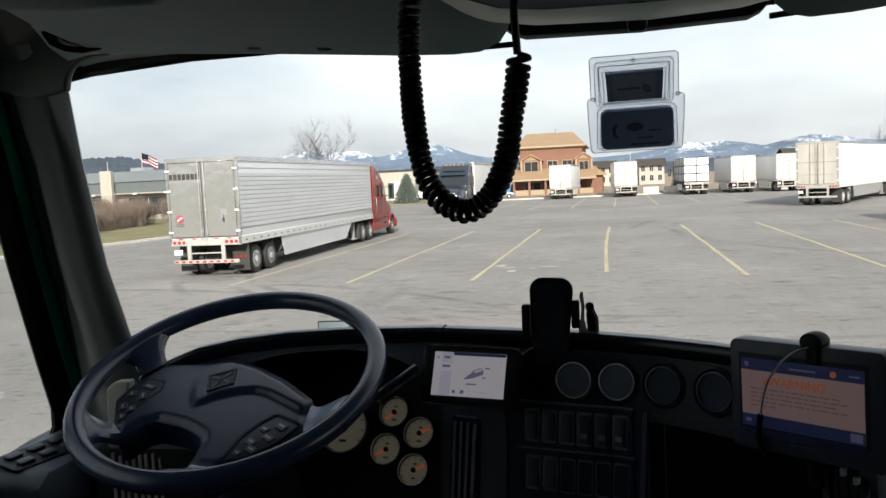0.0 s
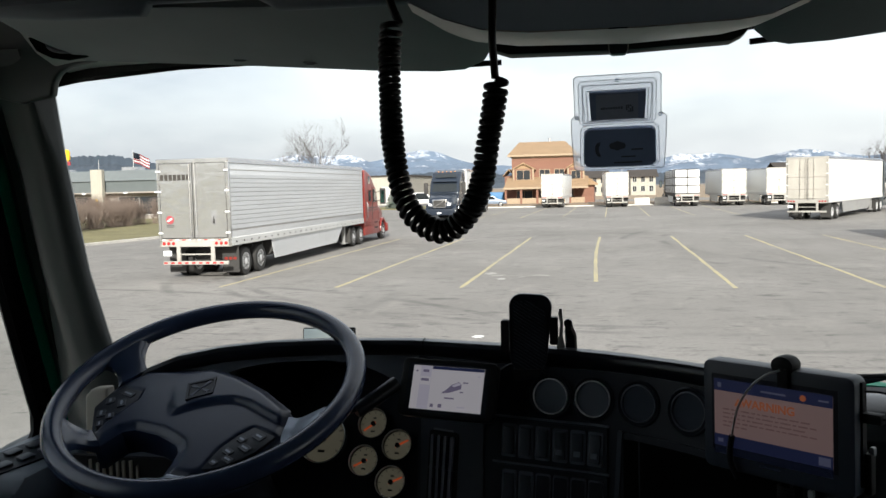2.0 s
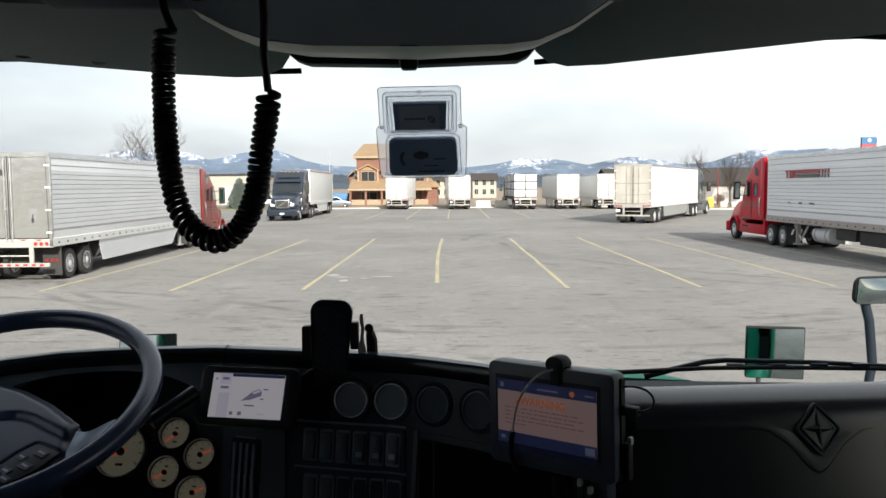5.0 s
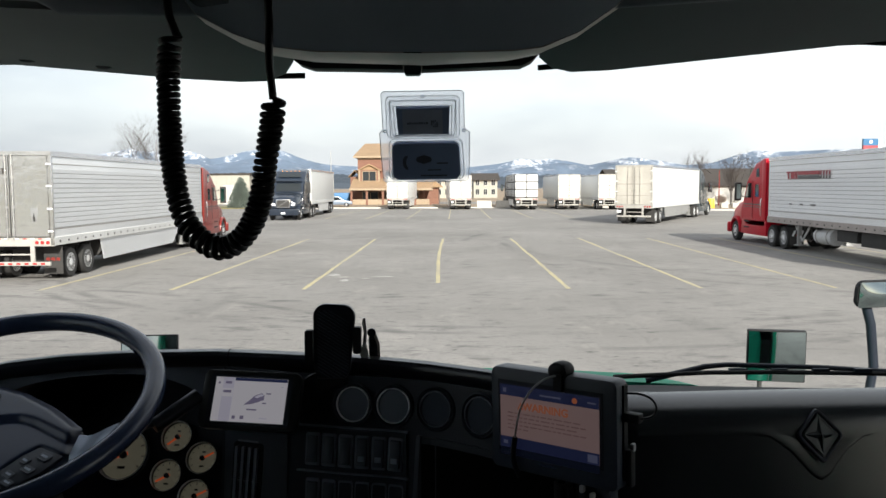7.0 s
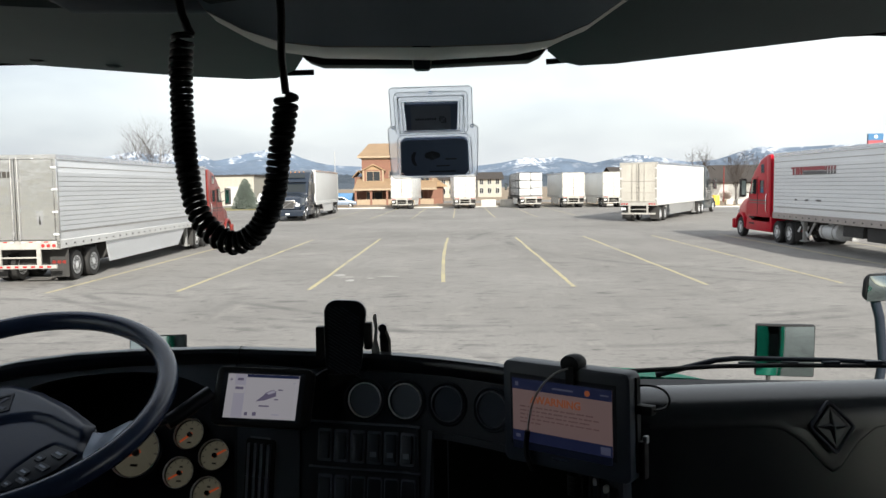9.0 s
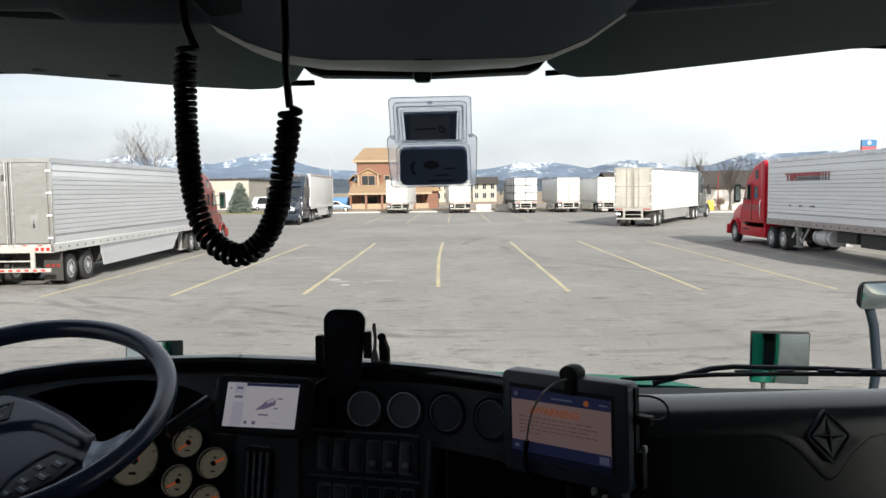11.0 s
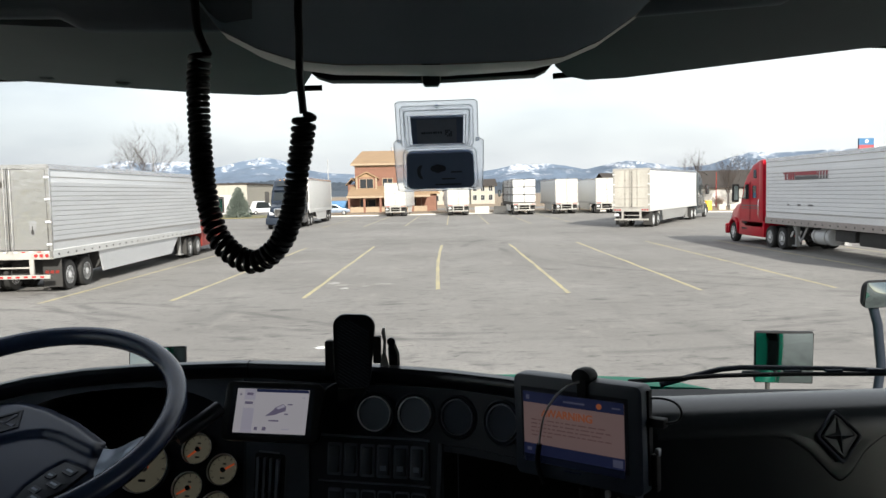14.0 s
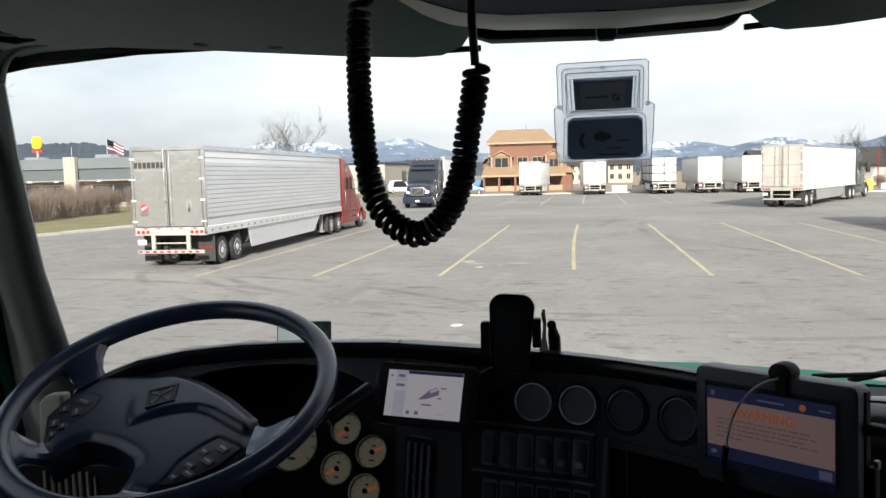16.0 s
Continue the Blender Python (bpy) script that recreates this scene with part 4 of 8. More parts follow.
for k in range(3):
    b = nb()
    prism(b, [(-1.25 + 0.17 * k, 0.62), (-1.17 + 0.17 * k, 0.62), (-1.07 + 0.17 * k, 0.86), (-1.15 + 0.17 * k, 0.86)], 13.40, 13.412, "y")
    part("flap_stripe", b, M["red_lens"] if k % 2 else M["sign_white"], tr, smooth=False)
tractor("bright red tractor unit with a sleeper cab", rig(16.3, 34.6, 0.0), M["red_cab"], roof=4.05)

# slate grey rig leaving across the lot
mG = rig(13.74, 58.6, 28.3, 1.06)
trailer("white semi trailer with dented dirty rear doors", mG, L=15.6, side="plain", doors="dirty_door", tape=False)
tractor("slate grey tractor unit pulling a white trailer", ahead(mG, 13.2), M["slate_cab"])

# dark navy rig facing the viewer
mV = rig(-13.95, 89.5, 179.3, 1.1)
trailer("plain grey semi trailer behind a navy tractor unit", mV, L=14.0, side="plain", skin=M["trailer_grey"], doors="dented", tape=False)
tractor("dark navy tractor unit with a chrome diagonal grille bar", ahead(mV, 11.6), M["navy_cab"], nose="bar")

# row of trailers at the far edge
for x, y, hd, side in ((-6.1, 99.5, 2, "plain"), (1.7, 98.0, -2, "plain"), (14.6, 96.0, -0.5, "plain"), (19.2, 95.0, -1.5, "plain")):
    mf = rig(x, y, hd, 1.03)
    trailer("white semi trailer backed along the lot's far edge", mf, L=14.0, side=side, doors="dented", skin=M["trailer_white"], tape=False)
mf = rig(9.5, 95.6, -0.5, 1.04)
fl = trailer("flatbed trailer stacked with white wrapped bundles", mf, L=14.0, load=True, tape=False)
for i in range(7):
    for j in range(2):
        for k in range(3):
            b = nb()
            box(b, -1.29 + j * 1.32, -0.03 + j * 1.32, 0.05 + i * 1.98, 1.88 + i * 1.98, 1.46 + k * 0.88, 2.27 + k * 0.88)
            soften(b, 0.09, 2)
            part("bale", b, M["tarp"], fl)
# dark box filling the gaps between the bales
b = nb()
box(b, -1.2, 1.2, 0.25, 13.7, 1.45, 4.0)
part("dunnage", b, M["strap"], fl, smooth=False)
for i in range(7):
    b = nb()
    tube(b, [(-1.31, 1.0 + i * 1.98, 1.4), (-1.31, 1.0 + i * 1.98, 4.09), (1.31, 1.0 + i * 1.98, 4.12), (1.31, 1.0 + i * 1.98, 1.4)], 0.035, 6)
    part("strap", b, M["strap"], fl)
tractor("dark tractor unit in front of a flatbed load", ahead(mf, 11.6), M["slate_cab"])


# ---- buildings ----
def window(parent, x0, x1, y, z0, z1, trim, axis="y"):
    """A framed window standing proud of a wall that faces -y."""
    b = nb()
    t = 0.09
    for a in ((x0 - t, x1 + t, z1, z1 + t), (x0 - t, x1 + t, z0 - t, z0), (x0 - t, x0, z0, z1), (x1, x1 + t, z0, z1), ((x0 + x1) / 2 - 0.03, (x0 + x1) / 2 + 0.03, z0, z1)):
        box(b, a[0], a[1], y - 0.06, y + 0.02, a[2], a[3])
    w = part("window", b, trim, parent, smooth=False)
    b = nb()
    box(b, x0, x1, y - 0.02, y + 0.01, z0, z1)
    part("pane", b, M["window_dark"], w, smooth=False)


def gable_roof(parent, x0, x1, y0, y1, z0, z1, material, over=0.5, along="x"):
    b = nb()
    if along == "x":
        ym = (y0 + y1) / 2
        prism(b, [(y0 - over, z0 - 0.12), (y0 - over, z0), (ym, z1), (y1 + over, z0), (y1 + over, z0 - 0.12), (ym, z1 - 0.2)], x0 - over, x1 + over, "x")
    else:
        xm = (x0 + x1) / 2
        prism(b, [(x0 - over, z0 - 0.12), (x0 - over, z0), (xm, z1), (x1 + over, z0), (x1 + over, z0 - 0.12), (xm, z1 - 0.2)], y0 - over, y1 + over, "y")
    return part("roof", b, material, parent, smooth=False)


def wall_block(parent, x0, x1, y0, y1, z0, z1, material, name="wall"):
    b = nb()
    box(b, x0, x1, y0, y1, z0, z1)
    return part(name, b, material, parent, smooth=False)


# rust-brown inn with tan roofs
hotel = thing("inn", "three-storey rust-brown inn with tan shingle roofs and porch", "building", at=Matrix.Translation((0, 0, 0)))


def inn_roof(x0, x1, y0, y1, z0, z1, hip0, hip1, over=0.6):
    """A ridge along x with its ends hipped by hip0 and hip1, and a fascia board at the eaves."""
    b = nb()
    ym = (y0 + y1) / 2
    eave = [(x0 - over, y0 - over), (x1 + over, y0 - over), (x1 + over, y1 + over), (x0 - over, y1 + over)]
    low, mid = [b.verts.new((*p, z0 - 0.22)) for p in eave], [b.verts.new((*p, z0)) for p in eave]
    r0, r1 = b.verts.new((x0 - over + hip0, ym, z1)), b.verts.new((x1 + over - hip1, ym, z1))
    for i in range(4):
        b.faces.new((low[i], low[(i + 1) % 4], mid[(i + 1) % 4], mid[i]))
    b.faces.new((mid[0], mid[1], r1, r0))
    b.faces.new((mid[2], mid[3], r0, r1))
    b.faces.new((mid[1], mid[2], r1))
    b.faces.new((mid[3], mid[0], r0))
    b.faces.new(low[::-1])
    rf = part("roof", b, M["tan_roof"], hotel, smooth=False)
    b = nb()
    box(b, x0 - over, x1 + over, y0 - over - 0.05, y0 - over - 0.003, z0 - 0.27, z0 + 0.02)
    part("fascia_board", b, M["trim_tan"], rf, smooth=False)
    return rf


wall_block(hotel, -13.9, -4.3, 125, 142, 0, 7.5, M["brick_wall"])
inn_roof(-13.9, -4.3, 125, 142, 7.55, 9.95, 0.9, 2.4)
b = nb()
box(b, -13.95, -4.25, 124.93, 125.0, 7.02, 7.3)
part("eave_trim", b, M["trim_tan"], hotel, smooth=False)
wall_block(hotel, -13.7, -3.6, 122.6, 125.0, 0, 2.4, M["brick_wall"], "porch_wall")
b = nb()
prism(b, [(119.7, 2.35), (119.7, 2.55), (124.99, 4.1), (124.99, 3.8)], -14.6, -2.2)
part("porch_roof", b, M["tan_roof"], hotel, smooth=False)
b = nb()
box(b, -14.65, -2.15, 119.62, 119.70, 2.28, 2.58)
part("porch_fascia", b, M["trim_tan"], hotel, smooth=False)
for x0, x1 in ((-13.5, -10.5), (-5.2, -2.9)):
    wall_block(hotel, x0, x1, 123.7, 125.0, 3.45, 5.4, M["brick_wall"], "bay_wall")
    gable_roof(hotel, x0, x1, 123.7, 125.2, 5.35, 6.35, M["tan_roof"], 0.35, "y")
    b = nb()
    prism(b, [(x0, 5.4), (x1, 5.4), ((x0 + x1) / 2, 6.12)], 123.72, 123.8, "y")
    part("gable_end", b, M["tan_roof"], hotel, smooth=False)
    for xx in (x0, x1):
        b = nb()
        box(b, xx - 0.13, xx + 0.13, 123.45, 123.7, 3.3, 5.4)
        part("corner_post", b, M["trim_tan"], hotel, smooth=False)
wall_block(hotel, -15.3, -13.95, 127, 131, 0, 4.4, M["brick_wall"], "stair_wall")
gable_roof(hotel, -15.3, -13.95, 127, 131, 4.4, 5.5, M["tan_roof"], 0.3, "y")
wall_block(hotel, -4.25, -1.4, 126, 140, 0, 2.9, M["brick_wall"], "wing_wall")
b = nb()
prism(b, [(-4.25, 2.9), (-4.25, 5.2), (-0.9, 2.9), (-0.9, 2.7), (-4.25, 2.7)], 125.4, 140.4, "y")
part("wing_roof", b, M["tan_roof"], hotel, smooth=False)
for x0, x1, y, z0, z1 in ((-13.0, -11.0, 123.7, 3.75, 5.15), (-9.6, -8.1, 125, 3.9, 5.2), (-7.3, -5.9, 125, 3.9, 5.2), (-4.7, -3.4, 123.7, 3.7, 4.9), (-12.9, -10.6, 122.6, 0.7, 2.0), (-9.4, -7.4, 122.6, 0.7, 2.0), (-6.2, -4.4, 122.6, 0.7, 2.0)):
    window(hotel, x0, x1, y, z0, z1, M["trim_tan"])
for x in (-14.3, -12.0, -9.6, -7.2, -4.8, -2.5):
    b = nb()
    box(b, x - 0.16, x + 0.16, 119.8, 120.1, 0, 2.4)
    post_ = part("porch_post", b, M["brick_wall"], hotel, smooth=False)
b = nb()
box(b, -14.3, -2.5, 119.9, 120.05, 0.15, 0.95)
part("porch_rail", b, M["trim_tan"], hotel, smooth=False)
b = nb()
cyl(b, 0.22, 0.8, Matrix.Translation((-8.6, 133.5, 10.1)), 12)
part("roof_vent", b, M["alu"], hotel)


def apartments(x0, x1, y, h, label, floors=2, bays=6, roof="dark_roof", wall="tan_wall"):
    t = thing("apartment_building", label, "building", "apartment buildings")
    wall_block(t, x0, x1, y, y + 12, 0, h, M[wall])
    gable_roof(t, x0, x1, y, y + 12, h, h + 1.7, M[roof], 0.6, "x")
    w = (x1 - x0) / bays
    for f in range(floors):
        for k in range(bays):
            z = 0.9 + f * (h / floors)
            window(t, x0 + w * (k + 0.25), x0 + w * (k + 0.7), y, z, z + 1.25, M["white_wall"])
    return t


apartments(-10, 0.6, 190, 4.3, "tan two-storey apartment building with a brown roof")
apartments(6.0, 11.6, 190, 4.3, "cream two-storey apartment building with a brown roof", wall="cream_wall", bays=3)
ap = apartments(37, 60, 185, 5.0, "tan apartment building with gabled balconies", bays=7)
for x in (38, 46):
    wall_block(ap, x, x + 6, 182.4, 185, 0, 4.9, M["tan_wall"], "balcony_wing")
    gable_roof(ap, x, x + 6, 182.4, 186, 4.9, 6.7, M["trim_tan"], 0.4, "y")
    for z in (0.6, 3.0):
        # dark panel on the wall replaces the shade inside the balcony
        b = nb()
        box(b, x + 1, x + 5, 182.3, 182.42, z, z + 1.7)
        part("balcony_opening", b, M["window_dark"], ap, smooth=False)
apartments(66, 100, 200, 5.4, "long tan apartment block with a dark roof", bays=10)

motel = thing("motel", "low white building with a dark brown gable roof", "building")
wall_block(motel, 35.3, 80, 116, 127, 0, 2.75, M["white_wall"])
gable_roof(motel, 29.8, 80, 116.4, 127, 2.75, 4.6, M["dark_roof"], 0.8, "x")
wall_block(motel, 30.6, 35.3, 118.6, 127, 0, 2.75, M["white_wall"], "back_wall")
wall_block(motel, 32.5, 35.2, 113.3, 118.6, 0, 2.5, M["blue_wall"], "gable_wall")
gable_roof(motel, 32.5, 35.2, 113.3, 119, 2.5, 3.7, M["dark_roof"], 0.3, "y")
b = nb()
prism(b, [(32.5, 2.5), (35.2, 2.5), (33.85, 3.62)], 113.32, 113.5, "y")
part("gable_end", b, M["blue_wall"], motel, smooth=False)
window(motel, 33.4, 34.3, 113.3, 1.1, 2.0, M["white_wall"])
for k in range(7):
    window(motel, 43 + k * 5.0, 44.8 + k * 5.0, 116, 0.9, 2.1, M["trim_tan"])
b = nb()
box(b, 29.4, 34.6, 111.6, 111.9, 0.1, 0.95)
tagged(part("low_wall", b, M["white_wall"], smooth=False), "low white wall in front of the motel", "wall")

shed = thing("warehouse", "beige metal-sided warehouse with a flat roofline", "building")
wall_block(shed, -78, -33.0, 134, 160, 0, 4.9, M["cream_wall"])
b = nb()
box(b, -78.2, -32.8, 133.8, 160.2, 4.9, 5.15)
part("roof", b, M["dark_roof"], shed, smooth=False)
for x in (-36, -42, -50, -58):
    b = nb()
    box(b, x - 1.5, x + 1.5, 133.93, 134.0, 0, 3.2)
    part("roller_door", b, M["white_wall"], shed, smooth=False)

mall = thing("shopping_building", "long grey-green flat-roofed shopping building behind shrubs", "building")
wall_block(mall, -150, -44, 82, 120, 0, 3.1, M["grey_wall_low"])
wall_block(mall, -150.4, -43.6, 81.2, 120, 3.1, 4.4, M["grey_wall"], "fascia")
wall_block(mall, -150.2, -43.8, 81.0, 120, 4.404, 5.55, M["parapet_grey"], "parapet")
b = nb()
box(b, -150.6, -43.4, 80.9, 120, 3.02, 3.16)
part("fascia_trim", b, M["grey_wall_low"], mall, smooth=False)
for x in (-55.3, -88, -112):
    wall_block(mall, x - 0.7, x + 0.7, 80.4, 80.9, 0, 5.7, M["cream_wall"], "pier")
for k in range(12):
    window(mall, -146 + k * 8.4, -141 + k * 8.4, 82, 0.6, 2.6, M["white_wall"])
for x, y in ((-70, 95), (-96, 100), (-58, 92), (-120, 98)):
    b = nb()
    box(b, x - 1, x + 1, y - 1, y + 1, 5.55, 6.3)
    part("roof_unit", b, M["alu"], mall, smooth=False)


# ---- trees and shrubs ----
def grow(b, p, d, length, r, depth, rnd, spread, up, seg=5):
    """A limb that bends upwards and splits into finer ones."""
    pts, q = [p], Vector(d)
    for i in range(4):
        q = (q + Vector((rnd.uniform(-1, 1), rnd.uniform(-1, 1), rnd.uniform(-1, 1))) * 0.09 + Vector((0, 0, up))).normalized()
        pts.append(pts[-1] + q * length / 4)
    tube(b, pts, r, seg, r * 0.55)
    if depth == 0:
        return
    for k in range(rnd.randint(3, 4)):
        at = pts[rnd.randint(1, 4)]
        side = Vector((rnd.uniform(-1, 1), rnd.uniform(-1, 1), rnd.uniform(-0.2, 0.6))).normalized()
        grow(b, at, (q * (1 - spread) + side * spread).normalized(), length * rnd.uniform(0.5, 0.74), max(r * 0.50, 0.0055), depth - 1, rnd, spread, up, 3 if depth < 3 else 4)


def bare_tree(x, y, h, seed, label, material=None, spread=0.42, depth=4, group="bare trees", lean=0.0, thick=0.0056, up=0.06):
    rnd = random.Random(seed)
    t = thing("bare_tree", label, "tree", group, Matrix.Translation((x, y, 0)))
    b = nb()
    top = Vector((lean * h * 0.3, 0, h * 0.30))
    tube(b, [Vector((0, 0, -0.1)), top * 0.5 + Vector((0.05, 0.03, 0)), top], h * 0.022, 8, h * 0.016)
    part("trunk", b, M["bark"], t)
    b = nb()
    for k in range(7):
        a = k * math.tau / 7 + rnd.uniform(-0.4, 0.4)
        d = Vector((math.cos(a) * spread, math.sin(a) * spread, rnd.uniform(0.55, 1.0))).normalized()
        grow(b, top * rnd.uniform(0.75, 1.0), d, h * rnd.uniform(0.30, 0.38), h * thick, depth, rnd, spread, up)
    grow(b, top * 0.9, Vector((0.05, 0, 1)), h * 0.36, h * thick * 1.3, depth, rnd, spread, up)
    part("crown", b, material or M["twig"], t, "leafless branches")
    return t


bare_tree(-28.2, 76, 9.4, 5, "tall leafless tree standing behind a trailer", spread=0.44, thick=0.0050, up=0.03)
bare_tree(-44, 46, 14.5, 8, "large leafless tree on the grass verge", spread=0.55, depth=5, thick=0.0046, up=0.02)
bare_tree(34.1, 110, 7.6, 11, "leafless tree beside the motel", M["bark_dark"], thick=0.0066)
bare_tree(38.7, 110, 7.4, 14, "leafless tree beside the motel", M["bark_dark"], thick=0.0066)
bare_tree(42.6, 111, 7.0, 17, "leafless tree beside the motel", M["bark_dark"], thick=0.0066)
bare_tree(29.5, 124, 5.2, 20, "small golden-brown willow with bare hanging twigs", M["willow"], 0.7, up=-0.03)
bare_tree(-62, 70, 6.5, 23, "leafless tree near the shopping building")
bare_tree(-52, 126, 9.5, 26, "leafless tree far behind the warehouse lawn")


def shrub(x, y, h, w, seed):
    rnd = random.Random(seed)
    t = thing("shrub", "leafless brown shrub on the grass verge", "shrub", "row of bare shrubs", Matrix.Translation((x, y, 0.1)))
    b = nb()
    for k in range(70):
        a = rnd.uniform(0, math.tau)
        d = Vector((math.cos(a) * rnd.uniform(0.1, 0.9), math.sin(a) * rnd.uniform(0.1, 0.9), 1.0)).normalized()
        p = Vector((rnd.uniform(-0.3, 0.3) * w, rnd.uniform(-0.3, 0.3) * w, 0))
        q = p + Vector((d.x * w * 0.5, d.y * w * 0.5, h * rnd.uniform(0.5, 0.75)))
        tube(b, [p, (p + q) / 2 + Vector((rnd.uniform(-0.1, 0.1), rnd.uniform(-0.1, 0.1), 0.1)), q], 0.016, 3, 0.010)
        for j in range(6):
            e = q + Vector((rnd.uniform(-0.35, 0.35), rnd.uniform(-0.35, 0.35), rnd.uniform(0.1, 0.45) * h))
            s = p.lerp(q, rnd.uniform(0.4, 1.0))
            tube(b, [s, (s + e) / 2 + Vector((rnd.uniform(-0.08, 0.08), 0, 0)), e], 0.008, 3, 0.004)
    part("stems", b, M["shrub"], t, smooth=False)


rs = random.Random(3)
for k in range(26):
    yk = 26 + k * 1.75
    shrub(-34.5 - rs.uniform(0, 2.5) - 0.12 * (yk - 26), yk, rs.uniform(1.7, 2.5), rs.uniform(1.6, 2.3), 100 + k)
for k in range(10):
    shrub(-41 - rs.uniform(0, 4), 30 + k * 4.2, rs.uniform(1.8, 2.6), 2.2, 160 + k)
for x, y, h_, w_ in ((34.9, 108.6, 0.9, 1.5), (36.8, 108.2, 1.4, 1.5)):
    shrub(x, y, h_, w_, int(x))

spruce = thing("spruce", "dense blue-green spruce on the lawn", "tree", at=Matrix.Translation((-27.75, 108, 0)))
b = nb()
tube(b, [(0, 0, -0.1), (0, 0, 2.0), (0, 0, 4.1)], 0.11, 8, 0.02)
part("trunk", b, M["bark"], spruce)
b = nb()
rnd = random.Random(9)
for k in range(3000):
    z = 0.2 + 4.0 * (1 - math.sqrt(rnd.random())) ** 0.8
    rad = (4.4 - z) ** 0.75 * 0.66 * rnd.uniform(0.25, 1.05)
    a = rnd.uniform(0, math.tau)
    p = Vector((rad * math.cos(a), rad * math.sin(a), z - 0.12 * rad))
    o = Vector((math.cos(a), math.sin(a), -0.25)).normalized()
    s = Vector((-math.sin(a), math.cos(a), rnd.uniform(-0.3, 0.3)))
    L_, w_ = rnd.uniform(0.22, 0.42), rnd.uniform(0.07, 0.13)
    v = [b.verts.new(p - o * L_ * 0.6), b.verts.new(p + s * w_), b.verts.new(p + o * L_ * 0.5), b.verts.new(p - s * w_), b.verts.new(p + Vector((0, 0, 0.07)))]
    for i in range(4):
        b.faces.new((v[i], v[(i + 1) % 4], v[4]))
part("needles", b, M["spruce"], spruce, smooth=False)


# ---- small things about the lot ----
def car(x, y, heading, paint, label, tall=1.5, long=4.5):
    t = thing("parked_car", label, "car", "parked cars", rig(x, y, heading))
    b = nb()
    h = long / 2
    prism(b, [(-h, 0.35), (-h, 0.85), (-h + 0.5, 0.98), (-h + 1.0, tall), (h - 1.9, tall), (h - 1.1, 0.98), (h - 0.1, 0.82), (h, 0.4)], -0.88, 0.88)
    soften(b, 0.09, 2, 0.25)
    body = part("body", b, paint, t)
    for s in (-1, 1):
        b = nb()
        prism(b, [(-h + 0.75, 1.0), (-h + 1.12, tall - 0.1), (h - 1.98, tall - 0.1), (h - 1.35, 1.0)], s * 0.872, s * 0.888)
        part("side_window", b, M["truck_glass"], body, smooth=False)
    pr = wheel_parts(t, "wheel", 0.33, 0.22)
    pr.matrix_local = Matrix.Translation((0.78, h - 0.85, 0.33))
    for xx, yy in ((-0.78, h - 0.85), (0.78, -h + 0.85), (-0.78, -h + 0.85)):
        copy_wheel(pr, t, Matrix.Translation((xx, yy, 0.33)))


car(-15.4, 111.5, 84, M["car_silver"], "silver-blue car parked by the inn")
car(-28.6, 126, 55, M["car_white"], "white van parked by the warehouse", 2.1, 4.8)

car(22.5, 170, 90, M["car_white"], "white car parked by the apartments")
car(50, 172, 90, M["car_white"], "white car parked by the apartments", 1.7)
bt = nb()
box(bt, -20.2, -15.4, 126, 130, 0, 1.9)
soften(bt, 0.2, 2)
tagged(part("covered_stack", bt, M["blue_tarp"]), "stack under a blue cover beside the inn", "stack")
for x in (4.9, 7.4):
    b = nb()
    prism(b, [(-0.32, 0), (-0.32, 0.12), (-0.14, 0.40), (-0.10, 0.85), (0.10, 0.85), (0.14, 0.40), (0.32, 0.12), (0.32, 0)], -0.95, 0.95, "x", Matrix.Translation((x, 105.8, 0.1)))
    soften(b, 0.02, 1)
    tagged(part("barrier_block", b, M["concrete"]), "pale concrete barrier block at the lot's edge", "barrier", "barrier blocks")
b = nb()
box(b, 24, 30, 150, 150.3, 0, 1.1)
tagged(part("pale_fence", b, M["concrete"], smooth=False), "long pale board fence behind the lot", "fence")
b = nb()
cyl(b, 0.46, 1.15, Matrix.Translation((31.45, 96.0, 0.68)), 20, 0.42)
soften(b, 0.05, 2)
tagged(part("yellow_bin", b, M["yellow_bin"]), "round yellow plastic bin on the verge", "bin")
for x, y in ((33.0, 96.0), (34.2, 95.6), (35.4, 95.9)):
    b = nb()
    box(b, x - 0.42, x + 0.42, y - 0.4, y + 0.4, 0.10, 0.75)
    soften(b, 0.06, 2)
    tagged(part("planter_box", b, M["concrete"]), "low concrete planter on the verge", "planter", "planters")

def mast(name, x, y, h, label, category, r=0.08):
    t = thing(name, label, category, at=Matrix.Translation((x, y, 0)))
    b = nb()
    tube(b, [(0, 0, -0.1), (0, 0, h)], r, 10, r * 0.6)
    part("pole", b, M["pole"], t)
    return t


